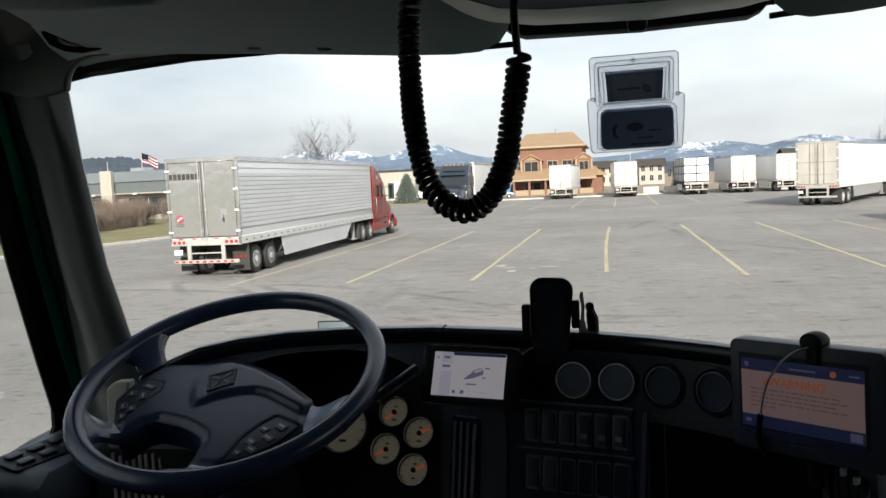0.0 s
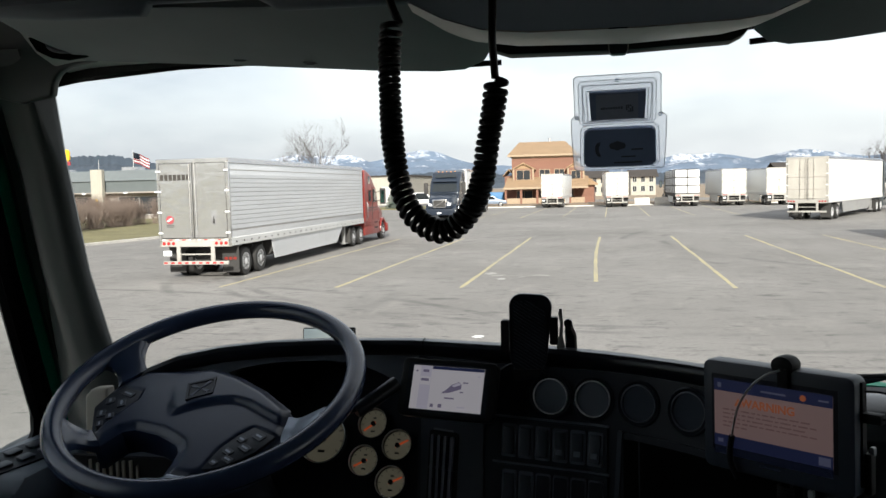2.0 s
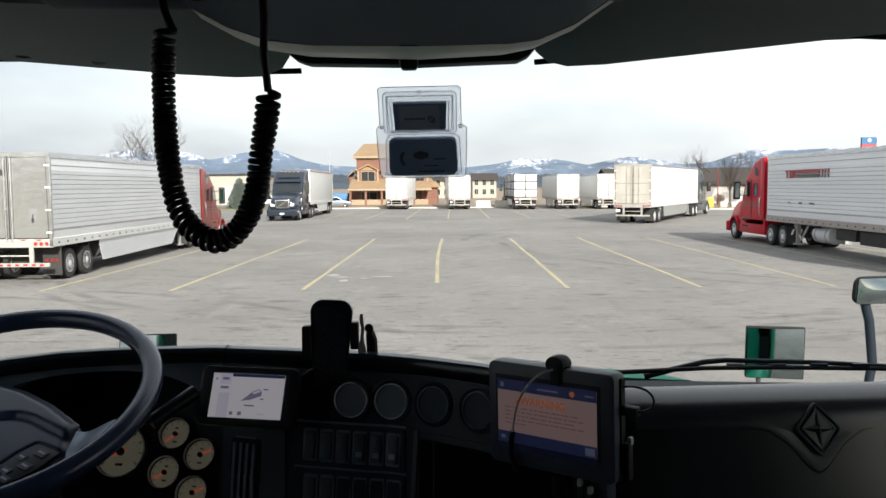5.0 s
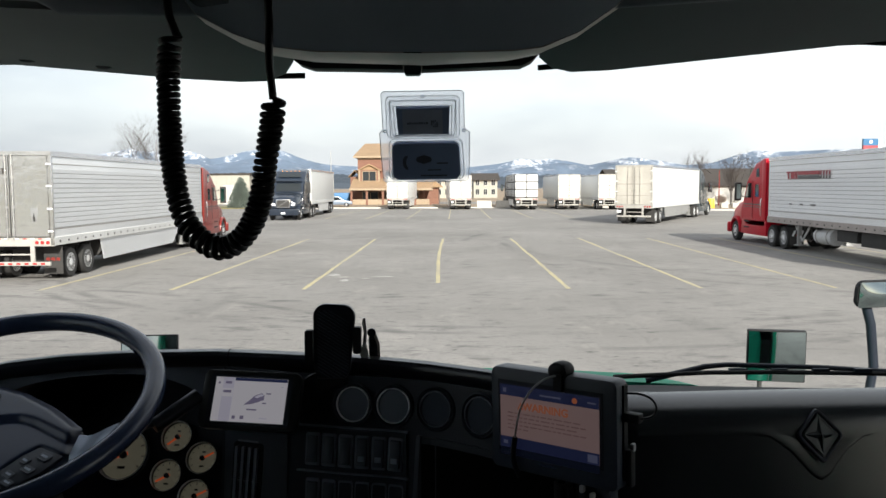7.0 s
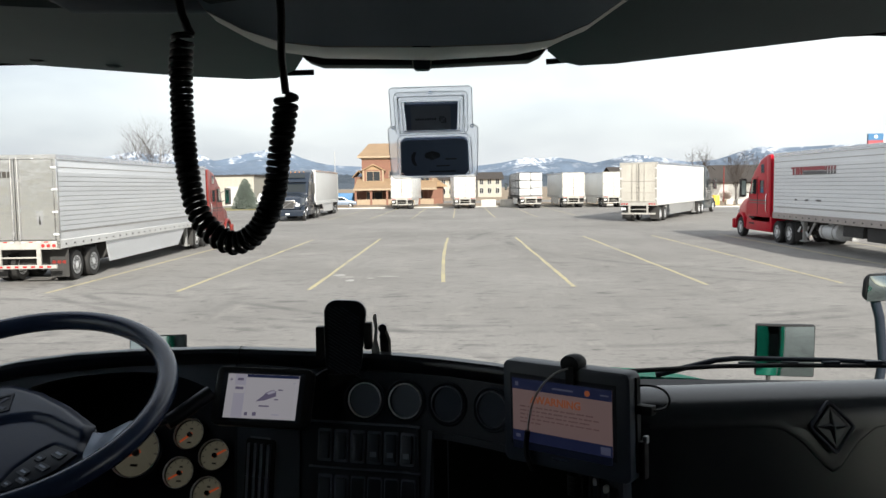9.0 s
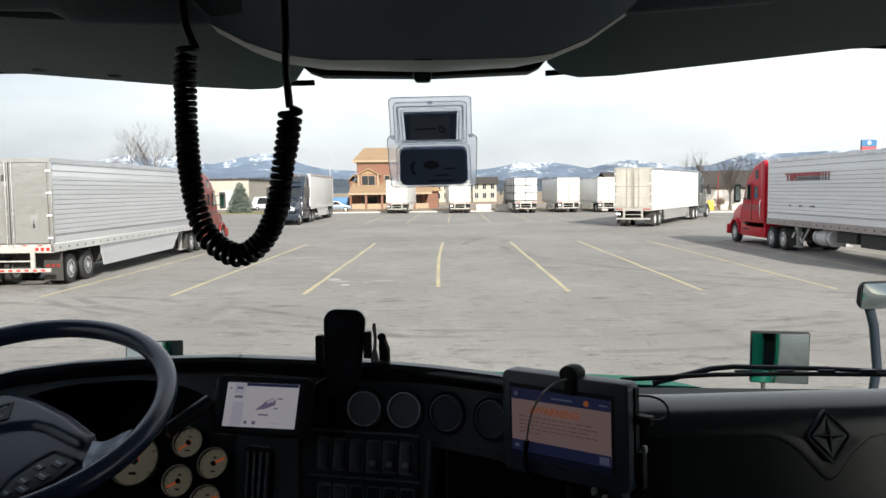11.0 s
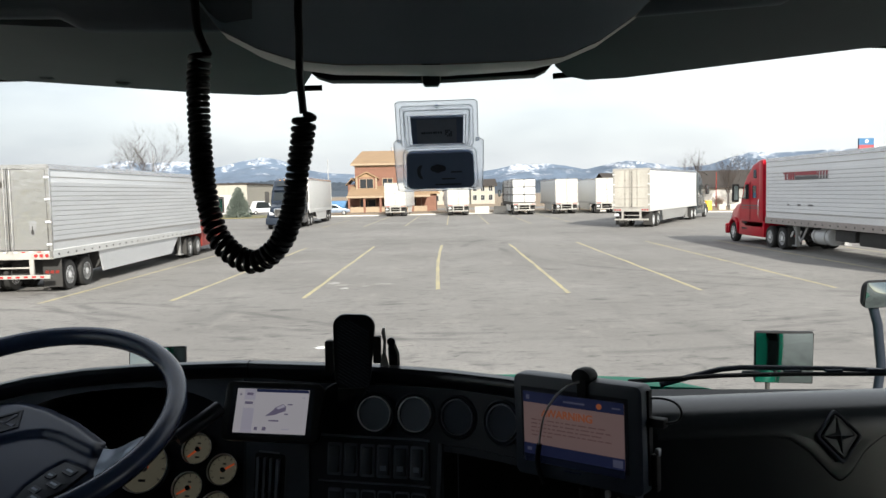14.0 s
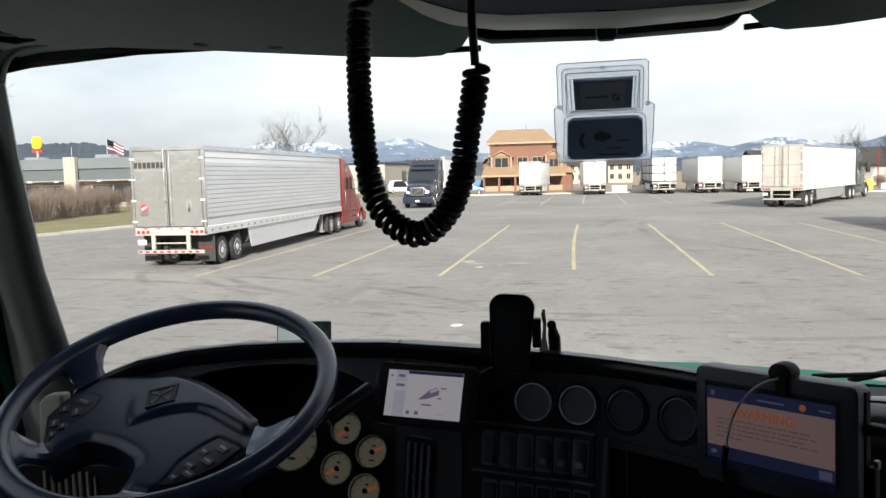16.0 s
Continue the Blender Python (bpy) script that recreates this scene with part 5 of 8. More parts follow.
def flag_cloth(t, z, w, h):
    n, stripes = 14, 7

    def wave(u):
        return Vector((u * w, 0.18 * math.sin(u * 7), -0.95 * u - 0.25 * u * u - 0.06 * math.sin(u * 9)))
    for s in range(stripes):
        b = nb()
        a, c = [], []
        for i in range(n + 1):
            p = wave(i / n)
            a.append(b.verts.new(p + Vector((0, 0, z - h * s / stripes))))
            c.append(b.verts.new(p + Vector((0, 0, z - h * (s + 1) / stripes))))
        for i in range(n):
            b.faces.new((a[i], a[i + 1], c[i + 1], c[i]))
        bmesh.ops.solidify(b, geom=b.faces[:], thickness=0.01)
        part("flag_stripe", b, M["sign_red"] if s % 2 == 0 else M["sign_white"], t)
    b = nb()
    a, c = [], []
    for i in range(7):
        p = wave(i / n) + Vector((0, -0.02, 0))
        a.append(b.verts.new(p + Vector((0, 0, z + 0.005))))
        c.append(b.verts.new(p + Vector((0, 0, z - h * 0.55))))
    for i in range(6):
        b.faces.new((a[i], a[i + 1], c[i + 1], c[i]))
    bmesh.ops.solidify(b, geom=b.faces[:], thickness=0.02)
    part("flag_canton", b, M["navy_cab"], t)


fp = mast("flagpole", -77.0, 122, 10.3, "tall white flagpole with a striped flag flying", "flagpole", 0.09)
flag_cloth(fp, 10.0, 2.9, 1.75)
mast("flagpole", -83.5, 122, 8.8, "bare white pole beside the flagpole", "pole", 0.08)
mast("light_pole", -36, 100, 8.2, "slim lamp pole behind the trailer", "lamp post", 0.07)
lp = mast("light_pole", -18.5, 128, 8.5, "slim grey lamp pole beside the inn", "lamp post", 0.09)
up_ = mast("marker_post", 36.4, 108, 4.8, "slim red pole beside the motel trees", "pole", 0.09)
up_.children[0].data.materials[0] = M["rust_red"]
mast("light_pole", 3.0, 135, 7.0, "slim lamp pole behind the trailers", "lamp post", 0.08)

sg = thing("pole_sign", "blue and red sign board on a tall pole beyond the trailers", "sign", at=Matrix.Translation((64.2, 123, 0)))
b = nb()
tube(b, [(0, 0, -0.1), (0, 0, 8.2)], 0.2, 12)
part("pole", b, M["pole"], sg)
for z0, z1, key in ((8.75, 9.75, "sign_blue"), (8.2, 8.75, "sign_red")):
    b = nb()
    box(b, -1.25, 1.05, -0.2, 0.2, z0, z1)
    part("sign_panel", b, M[key], sg, smooth=False)
b = nb()
cyl(b, 0.28, 0.02, Matrix.Translation((-0.1, -0.21, 9.3)) @ Matrix.Rotation(radians(90), 4, "X"), 6)
part("sign_emblem", b, M["sign_white"], sg, smooth=False)
b = nb()
box(b, 1.05, 1.6, -0.22, 0.22, 8.15, 9.8)
part("sign_edge", b, M["sign_white"], sg, smooth=False)

ys = thing("pole_sign", "plain yellow sign on a tall pole behind the shopping building", "sign", at=Matrix.Translation((-94.2, 128, 0)))
b = nb()
tube(b, [(0, 0, -0.1), (0, 0, 8.6)], 0.2, 12)
part("pole", b, M["pole"], ys)
b = nb()
prism(b, rounded(1.75, 2.1, 0.55, 5), -0.18, 0.18, "y", Matrix.Translation((0, 0, 10.1)))
part("sign_panel", b, M["sign_yellow"], ys, "plain yellow panel", smooth=False)
b = nb()
box(b, -0.95, 0.95, -0.15, 0.15, 8.35, 9.0)
part("sign_base", b, M["sign_red"], ys, smooth=False)
yp = thing("marker_post", "yellow post against a concrete pier", "post", at=Matrix.Translation((-55.2, 80.1, 0)))
b = nb()
tube(b, [(0, 0, -0.1), (0, 0, 2.4)], 0.16, 12)
part("pole", b, M["sign_yellow"], yp)
for x in (-60.5, -57.2, -52.0, -48.2):
    b = nb()
    box(b, x - 0.2, x + 0.2, 80.7, 80.9, 2.96, 3.12)
    part("soffit_lamp", b, M["plate_white"], mall, "small white lamp housing", smooth=False)


# ---- shallow puddle near the truck ----
rnd_ = random.Random(77)
pud = thing("puddle", "shallow grey puddle lying on the asphalt", "puddle", at=Matrix.Translation((-8.75, 9.85, 0.004)))
b = nb()
edge_ = [(math.cos(math.tau * k / 40) * 0.50 * rnd_.uniform(0.55, 1.1), math.sin(math.tau * k / 40) * 0.30 * rnd_.uniform(0.5, 1.15)) for k in range(40)]
prism(b, edge_, 0.0, 0.002, "z")
part("water_film", b, M["puddle"], pud, smooth=False)


def scrap(name, x, y, w, h, seed, key, label, category, z=0.004):
    """A thin ragged flake lying on the asphalt."""
    rr = random.Random(seed)
    b = nb()
    prism(b, [(math.cos(math.tau * k / 18) * w * rr.uniform(0.5, 1.0), math.sin(math.tau * k / 18) * h * rr.uniform(0.5, 1.0)) for k in range(18)], 0.0, 0.002, "z", Matrix.Translation((x, y, z)))
    tagged(part(name, b, M[key], smooth=False), label, category, "ground scraps")


scrap("paper_scrap", -2.03, 14.8, 0.14, 0.16, 5, "paper", "small white paper scrap lying on the asphalt", "litter")
for k, (x, y, w, h) in enumerate(((-3.3, 25.6, 0.24, 0.42), (-2.78, 24.1, 0.20, 0.30), (-1.7, 25.1, 0.42, 0.16), (-3.0, 25.0, 0.30, 0.14), (-2.2, 24.6, 0.16, 0.12))):
    scrap("paint_scuff", x, y, w, h, 40 + k, "scuff", "flaked whitish scuff on worn asphalt", "road mark")


# ---- mountains ----
def ridge(name, label, dist, prof, seed, rough, snow_lo, snow_hi, slope_tint, depth=900, snow_noise=150, snowfall=((-180, 0), (180, 0)), trees=0.0):
    """A mountain range: heights over azimuth (degrees clockwise of straight ahead, height in metres) with eroded faces."""
    az = [p[0] for p in prof]
    hh = [p[1] for p in prof]
    n, rows = (1100 if trees else 640), 36
    tops = random.Random(seed)
    grid = []
    for j in range(rows):
        v = j / (rows - 1)
        row = []
        for i in range(n):
            a = az[0] + (az[-1] - az[0]) * i / (n - 1)
            crest = float(np.interp(a, az, hh))
            d = dist + depth * v
            p = Vector((math.sin(radians(a)) * d, math.cos(radians(a)) * d, 0))
            f = noise.fractal(Vector((p.x, p.y, seed * 91.0)) / 200.0, 1.0, 2.2, 7)
            s = v ** 0.85 if v < 0.8 else (1 - (v - 0.8) * 0.9)
            row.append((p.x, p.y, max(-5, crest * s * (dist + depth * v) / (dist + depth * 0.8) + f * rough * min(1, v * 3) * (1 - 0.72 * (v > 0.68))) + (tops.uniform(0, trees) if trees and v > 0.3 else 0)))
        grid.append(row)
    me = bpy.data.meshes.new(name)
    vs = [p for row in grid for p in row]
    fs = [(j * n + i, j * n + i + 1, (j + 1) * n + i + 1, (j + 1) * n + i) for j in range(rows - 1) for i in range(n - 1)]
    me.from_pydata(vs, [], fs)
    me.shade_smooth()
    at = me.attributes.new("snowfall", "FLOAT", "POINT")
    at.data.foreach_set("value", [float(np.interp(math.degrees(math.atan2(p[0], p[1])), [q[0] for q in snowfall], [q[1] for q in snowfall])) for p in vs])
    m = mat(name + "_slopes", slope_tint, 0.95, vary=0.35, scale=0.012)
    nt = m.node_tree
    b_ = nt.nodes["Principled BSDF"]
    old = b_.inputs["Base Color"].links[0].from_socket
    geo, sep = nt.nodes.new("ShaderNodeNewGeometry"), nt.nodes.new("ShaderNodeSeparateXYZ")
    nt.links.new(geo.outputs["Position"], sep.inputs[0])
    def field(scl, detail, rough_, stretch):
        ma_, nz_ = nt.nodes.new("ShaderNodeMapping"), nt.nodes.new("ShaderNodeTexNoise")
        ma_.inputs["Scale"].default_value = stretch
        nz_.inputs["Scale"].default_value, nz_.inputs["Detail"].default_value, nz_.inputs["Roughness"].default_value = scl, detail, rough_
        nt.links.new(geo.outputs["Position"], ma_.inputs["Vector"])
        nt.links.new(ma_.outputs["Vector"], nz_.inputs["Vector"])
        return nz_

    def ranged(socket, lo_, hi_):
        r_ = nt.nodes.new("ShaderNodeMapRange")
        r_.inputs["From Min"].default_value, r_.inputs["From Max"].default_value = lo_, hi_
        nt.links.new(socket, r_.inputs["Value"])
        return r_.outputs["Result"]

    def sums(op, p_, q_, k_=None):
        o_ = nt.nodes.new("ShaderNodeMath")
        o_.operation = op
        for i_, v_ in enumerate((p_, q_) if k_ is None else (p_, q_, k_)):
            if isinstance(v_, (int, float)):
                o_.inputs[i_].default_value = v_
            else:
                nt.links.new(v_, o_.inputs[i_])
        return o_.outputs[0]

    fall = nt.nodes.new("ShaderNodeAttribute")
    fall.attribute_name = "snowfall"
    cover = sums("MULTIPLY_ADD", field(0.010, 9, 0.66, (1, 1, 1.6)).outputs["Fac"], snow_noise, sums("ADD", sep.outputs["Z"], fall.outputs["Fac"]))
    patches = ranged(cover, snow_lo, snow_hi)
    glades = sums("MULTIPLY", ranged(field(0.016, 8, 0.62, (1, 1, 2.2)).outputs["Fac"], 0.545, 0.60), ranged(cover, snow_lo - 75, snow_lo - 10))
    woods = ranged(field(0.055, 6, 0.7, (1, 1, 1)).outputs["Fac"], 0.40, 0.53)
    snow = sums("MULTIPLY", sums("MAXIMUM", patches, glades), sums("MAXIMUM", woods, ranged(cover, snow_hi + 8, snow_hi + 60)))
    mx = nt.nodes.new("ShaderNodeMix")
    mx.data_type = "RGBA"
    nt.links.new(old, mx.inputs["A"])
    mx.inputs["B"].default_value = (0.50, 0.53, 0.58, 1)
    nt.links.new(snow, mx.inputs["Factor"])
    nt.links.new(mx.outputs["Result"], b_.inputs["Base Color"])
    me.materials.append(m)
    return tagged(new(name, me), label, "mountains", kind="structure")


# distance haze is put into this range's pale blue slope colour
ridge("backdrop_far", "distant mountains with snowy tops, blue-grey haze painted into the slopes", 3000,
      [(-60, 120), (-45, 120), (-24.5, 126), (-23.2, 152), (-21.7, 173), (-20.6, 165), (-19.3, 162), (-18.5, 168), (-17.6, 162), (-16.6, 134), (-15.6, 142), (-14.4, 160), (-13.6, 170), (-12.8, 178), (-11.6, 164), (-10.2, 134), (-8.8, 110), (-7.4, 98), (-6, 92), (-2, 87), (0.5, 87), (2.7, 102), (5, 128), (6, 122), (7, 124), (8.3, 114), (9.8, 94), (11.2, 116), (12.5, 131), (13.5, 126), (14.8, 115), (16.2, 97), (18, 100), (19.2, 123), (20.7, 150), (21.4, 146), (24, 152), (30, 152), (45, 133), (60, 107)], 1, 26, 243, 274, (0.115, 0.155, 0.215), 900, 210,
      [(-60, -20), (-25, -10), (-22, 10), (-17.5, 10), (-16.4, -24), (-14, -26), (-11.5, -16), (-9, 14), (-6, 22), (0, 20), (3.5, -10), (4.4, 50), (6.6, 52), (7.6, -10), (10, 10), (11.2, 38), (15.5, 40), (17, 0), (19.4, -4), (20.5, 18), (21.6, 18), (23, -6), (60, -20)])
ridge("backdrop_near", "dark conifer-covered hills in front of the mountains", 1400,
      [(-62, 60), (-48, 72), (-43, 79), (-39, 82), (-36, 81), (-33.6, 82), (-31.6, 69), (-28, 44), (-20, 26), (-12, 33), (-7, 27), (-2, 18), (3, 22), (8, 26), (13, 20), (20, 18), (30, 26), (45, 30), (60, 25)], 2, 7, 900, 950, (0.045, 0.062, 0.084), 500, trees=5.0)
# added rise out of view behind the camera, met only by reflections
ridge("backdrop_south", "unseen dark rise added behind the truck", 420,
      [(100, 6), (115, 14), (130, 20), (150, 17), (165, 22), (180, 18), (195, 24), (210, 20), (230, 22), (245, 15), (260, 6)], 3, 4, 900, 950, (0.050, 0.058, 0.050), 160)


# ---- the cab: shell ----
def interp(x, table):
    return float(np.interp(x, [p[0] for p in table], [p[1] for p in table]))


def smooth_path(c, n):
    """A rounded line through points."""
    c, out_ = [Vector(p) for p in c], []
    for i in range(len(c) - 1):
        p0, p1, p2, p3 = c[max(i - 1, 0)], c[i], c[i + 1], c[min(i + 2, len(c) - 1)]
        for k in range(n):
            t = k / n
            out_.append(0.5 * ((2 * p1) + (p2 - p0) * t + (2 * p0 - 5 * p1 + 4 * p2 - p3) * t * t + (3 * p1 - p0 - 3 * p2 + p3) * t ** 3))
    return out_ + [c[-1]]


def setting(name, bm, material, label, category, smooth=True):
    return tagged(part(name, bm, material, None, smooth=smooth), label, category, kind="structure")


XL, XR = -0.82, XC * 2 + 0.82
b = nb()
box(b, XL, XR, -2.0, 1.7, 1.38, 1.45)
setting("floor", b, M["seat"], "dark rubber cab floor", "floor", False)
b = nb()
box(b, XL, XR, -2.06, -2.0, 1.3, 3.75)
setting("wall_rear", b, M["headliner"], "grey padded rear wall of the sleeper", "wall", False)
b = nb()
box(b, XL - 0.05, XR + 0.05, -2.06, 1.50, 3.55, 3.75)
setting("ceiling", b, M["headliner"], "grey fabric headliner", "ceiling", False)


def side_wall(name, x0, x1, mirror):
    """Door side with a main window, a slim front quarter window and a green post between them."""
    def xs(b):
        if mirror:
            for v in b.verts:
                v.co.x = 2 * XC - v.co.x
    low = nb()
    prism(low, [(-2.0, 1.3), (-2.0, 2.30), (0.45, 2.30), (1.27, 2.34), (1.40, 2.275), (1.56, 2.292), (1.75, 2.30), (1.75, 1.3)], x0, x1)
    prism(low, [(-2.0, 2.30), (-2.0, 3.75), (0.40, 3.75), (0.40, 2.30)], x0, x1)
    prism(low, [(0.40, 3.03), (0.40, 3.75), (1.60, 3.75), (1.55, 3.03)], x0, x1)
    xs(low)
    w = setting(name, low, M["pillar"], "dark moulded door and side trim with window openings", "wall", False)
    skin = nb()
    prism(skin, [(-2.0, 1.0), (-2.0, 2.26), (0.45, 2.26), (1.27, 2.30), (1.56, 2.25), (1.9, 2.25), (1.9, 1.0)], x0 - 0.07, x0 - 0.004)
    prism(skin, [(-2.0, 2.26), (-2.0, 3.78), (0.38, 3.78), (0.38, 2.26)], x0 - 0.07, x0 - 0.004)
    xs(skin)
    part("door_skin", skin, M["green_paint"], w, "deep green painted outer skin", smooth=False)
    post = nb()
    prism(post, [(1.235, 2.32), (1.285, 3.04), (1.360, 3.04), (1.312, 2.32)], x0 - 0.02, x1 - 0.03)
    soften(post, 0.006, 2)
    xs(post)
    part("window_post", post, M["green_paint"], w, "deep green painted window post")
    ps = nb()
    prism(ps, [(1.222, 2.32), (1.272, 3.04), (1.284, 3.04), (1.234, 2.32)], x0, x1 - 0.008)
    xs(ps)
    part("post_seal", ps, M["seal"], w, smooth=False)
    gl = nb()
    prism(gl, [(1.28, 2.34), (1.325, 3.03), (1.46, 3.03), (1.68, 2.28), (1.41, 2.22)], x0 + 0.012, x0 + 0.016)
    prism(gl, [(0.40, 2.30), (0.40, 3.03), (1.25, 3.03), (1.21, 2.30)], x0 + 0.012, x0 + 0.016)
    xs(gl)
    part("window_pane", gl, M["windshield"], w, smooth=False).visible_shadow = False
    return w


wl = side_wall("wall_left", XL - 0.04, XL, False)
side_wall("wall_right", XL - 0.04, XL, True)

# front pillars: seal, green door edge, trim
ZS = (3.05, 3.0, 2.845, 2.645, 2.45, 2.30, 2.15)
E0 = {3.05: 1.375, 3.0: 1.391, 2.845: 1.436, 2.645: 1.481, 2.45: 1.534, 2.30: 1.578, 2.15: 1.62}


def pillar(mirror):
    f = (lambda p: (2 * XC - p[0], p[1], p[2])) if mirror else (lambda p: p)
    rows_seal, rows_green, rows_trim = [], [], []
    for z in ZS:
        e = E0[z] + 0.008
        g0 = e + 0.060 + (3.0 - z) * 0.006
        g1 = g0 + 0.026
        wx = interp(z, [(2.15, -0.50), (2.40, -0.545), (2.52, -0.580), (2.64, -0.615), (2.733, -0.629), (2.84, -0.650), (2.911, -0.659), (3.0, -0.670), (3.05, -0.672)])
        rows_seal.append([f(p) for p in ((XL - 0.004, e + 0.006, z), (XL + 0.004, e + 0.001, z), (XL + 0.012, e + 0.012, z), (XL + 0.004, e + 0.022, z), (XL - 0.002, e + 0.026, z), (XL + 0.012, e + 0.040, z), (-0.808, g0 - 0.001, z), (-0.82, g0 + 0.01, z))])
        rows_green.append([f(p) for p in ((-0.82, g0 - 0.004, z), (-0.806, g0, z), (-0.8015, (g0 + g1) / 2, z), (-0.797, g1, z), (-0.82, g1 + 0.004, z))])
        rows_trim.append([f(p) for p in ((-0.82, g1 - 0.004, z), (-0.792, g1 - 0.006, z), (-0.780, g1 - 0.016, z), (-0.770, g1 - 0.008, z), (-0.758, g1 - 0.020, z), (-0.740, min((g1 + 1.50) / 2, g1 - 0.022), z), (wx - 0.090, min(1.492, g1 - 0.024), z), (wx - 0.060, min(1.484, g1 - 0.030), z), (wx - 0.036, min(1.485, g1 - 0.029), z), (wx - 0.019, min(1.491, g1 - 0.026), z), (wx - 0.009, 1.500, z), (wx - 0.006, 1.511, z), (wx - 0.014, 1.525, z), (wx - 0.045, 1.55, z), (wx - 0.125, 1.63, z), (wx - 0.20, 1.72, z))])
    b = nb()
    corner = [(1.30, 3.06), (1.30, 3.012), (1.333, 3.012), (1.361, 3.010), (1.382, 2.999), (1.401, 2.976), (1.414, 2.950), (1.424, 2.92), (1.46, 2.92), (1.46, 3.06)]
    prism(b, [(y, z) for y, z in corner], XL - 0.002, XL + 0.006)
    prism(b, [(1.50, 2.27), (1.53, 2.276), (1.558, 2.291), (1.574, 2.315), (1.575, 2.36), (1.62, 2.36), (1.62, 2.27)], XL - 0.002, XL + 0.006)
    for v in b.verts:
        v.co = f(tuple(v.co))
    setting("window_corner", b, M["seal"], "black rubber round the window's corners", "pillar", False)
    b = nb()
    loft(b, [[f(p) for p in ((XL - 0.028, E0[z] + 0.09, z), (XL - 0.028, 1.74, z), (XL - 0.06, 1.74, z), (XL - 0.06, E0[z] + 0.11, z))] for z in ZS])
    setting("pillar_skin", b, M["green_paint"], "deep green outer skin of the front pillar", "pillar")
    for nm, rows, key, lab in (("pillar_seal", rows_seal, "seal", "black ribbed rubber door seal"), ("door_edge", rows_green, "green_paint", "deep green painted door edge"), ("pillar_trim", rows_trim, "pillar", "dark grey-green front pillar trim")):
        b = nb()
        loft(b, rows, False)
        setting(nm, b, M[key], lab, "pillar")


pillar(False)
pillar(True)

# windscreen glass and its black frame
b = nb()
ws_rows = []
for z, y in ((2.36, 1.86), (2.6, 1.755), (2.8, 1.665), (3.0, 1.575), (3.12, 1.52)):
    ws_rows.append([(XC + x, y - 0.10 * (x / 1.05) ** 2, z) for x in np.linspace(-1.08, 1.08, 25)])
loft(b, ws_rows, False)
wsg = setting("window_1", b, M["windshield"], "clear windscreen glass", "windscreen")
wsg.visible_shadow = False
b = nb()
top = [(-0.75, 2.985), (-0.669, 2.997), (-0.455, 3.010), (-0.262, 3.010), (-0.138, 3.010), (0.15, 3.018), (0.55, 3.022), (0.91, 3.030), (1.11, 3.036), (1.45, 3.02)]
loft(b, [[(x, 1.490, z), (x, 1.487, z + 0.006), (x, 1.487, z + 0.13), (x, 1.58, z + 0.13), (x, 1.58, z + 0.01)] for x, z in top], False)
setting("windscreen_trim", b, M["seal"], "black trim along the windscreen's top", "trim")
b = nb()
box(b, XL, XR, 1.42, 1.62, 3.12, 3.75)
box(b, XL, XR, 1.35, 1.42, 3.14, 3.60)
setting("header_panel", b, M["dash_grey"], "grey panel above the windscreen", "trim", False)
b = nb()
box(b, XL, XR, 1.72, 1.90, 1.3, 2.335)
setting("firewall", b, M["seal"], "black cowl under the windscreen", "trim", False)
b = nb()
loft(b, [[(x, 1.60, 2.30), (x, 1.60, 2.404), (x, 1.74, 2.392 + k), (x, 1.84, 2.366 + k), (x, 1.84, 2.30)] for x, k in ((0.62, 0.016), (0.80, 0.015), (1.10, 0.009), (XR, 0.002))])
setting("cowl_strip", b, M["seal"], "black strip along the windscreen's foot", "trim", False)

# ---- overhead: console, visors, shelf ----
con = thing("overhead_console", "slate grey overhead console above the windscreen", "console")
crease = [(0.060, 3.06), (0.103, 3.004), (0.145, 2.982), (0.19, 2.967), (0.242, 2.961), (0.366, 2.959), (0.47, 2.961), (0.503, 2.965), (0.545, 2.982), (0.586, 3.010), (0.640, 3.06)]
lip = [(0.020, 3.075), (0.075, 3.016), (0.120, 2.994), (0.160, 2.980), (0.217, 2.971), (0.361, 2.966), (0.470, 2.971), (0.512, 2.979), (0.560, 3.001), (0.610, 3.035), (0.675, 3.075)]
b = nb()
turn_ = lambda x, k: k * max(0.0, 0.26 - x) ** 2
loft(b, [[(x, 1.00 + turn_(x, 4.2), 3.40) for x, z in crease], [(x, 1.06 + turn_(x, 3.0), 3.2) for x, z in crease], [(x, 1.095 + turn_(x, 0.5), z + 0.012) for x, z in crease], [(x, 1.10, z) for x, z in crease]], False)
part("console_face", b, M["face_grey"], con)
b = nb()
loft(b, [[(x, 1.102, z - 0.001) for x, z in crease], [(x, 1.13, z - 0.003) for x, z in crease], [(x, 1.25, z) for x, z in lip], [(x, 1.275, z + 0.012) for x, z in lip], [(x, 1.30, 3.2) for x, z in lip]], False)
part("console_lip", b, M["lip_grey"], con, "paler grey lower lip")
b = nb()
cyl(b, 0.018, 0.012, Matrix.Translation((0.33, 1.045, 3.075)) @ Matrix.Rotation(radians(70), 4, "X"), 20)
part("reading_lamp", b, M["bezel"], con)

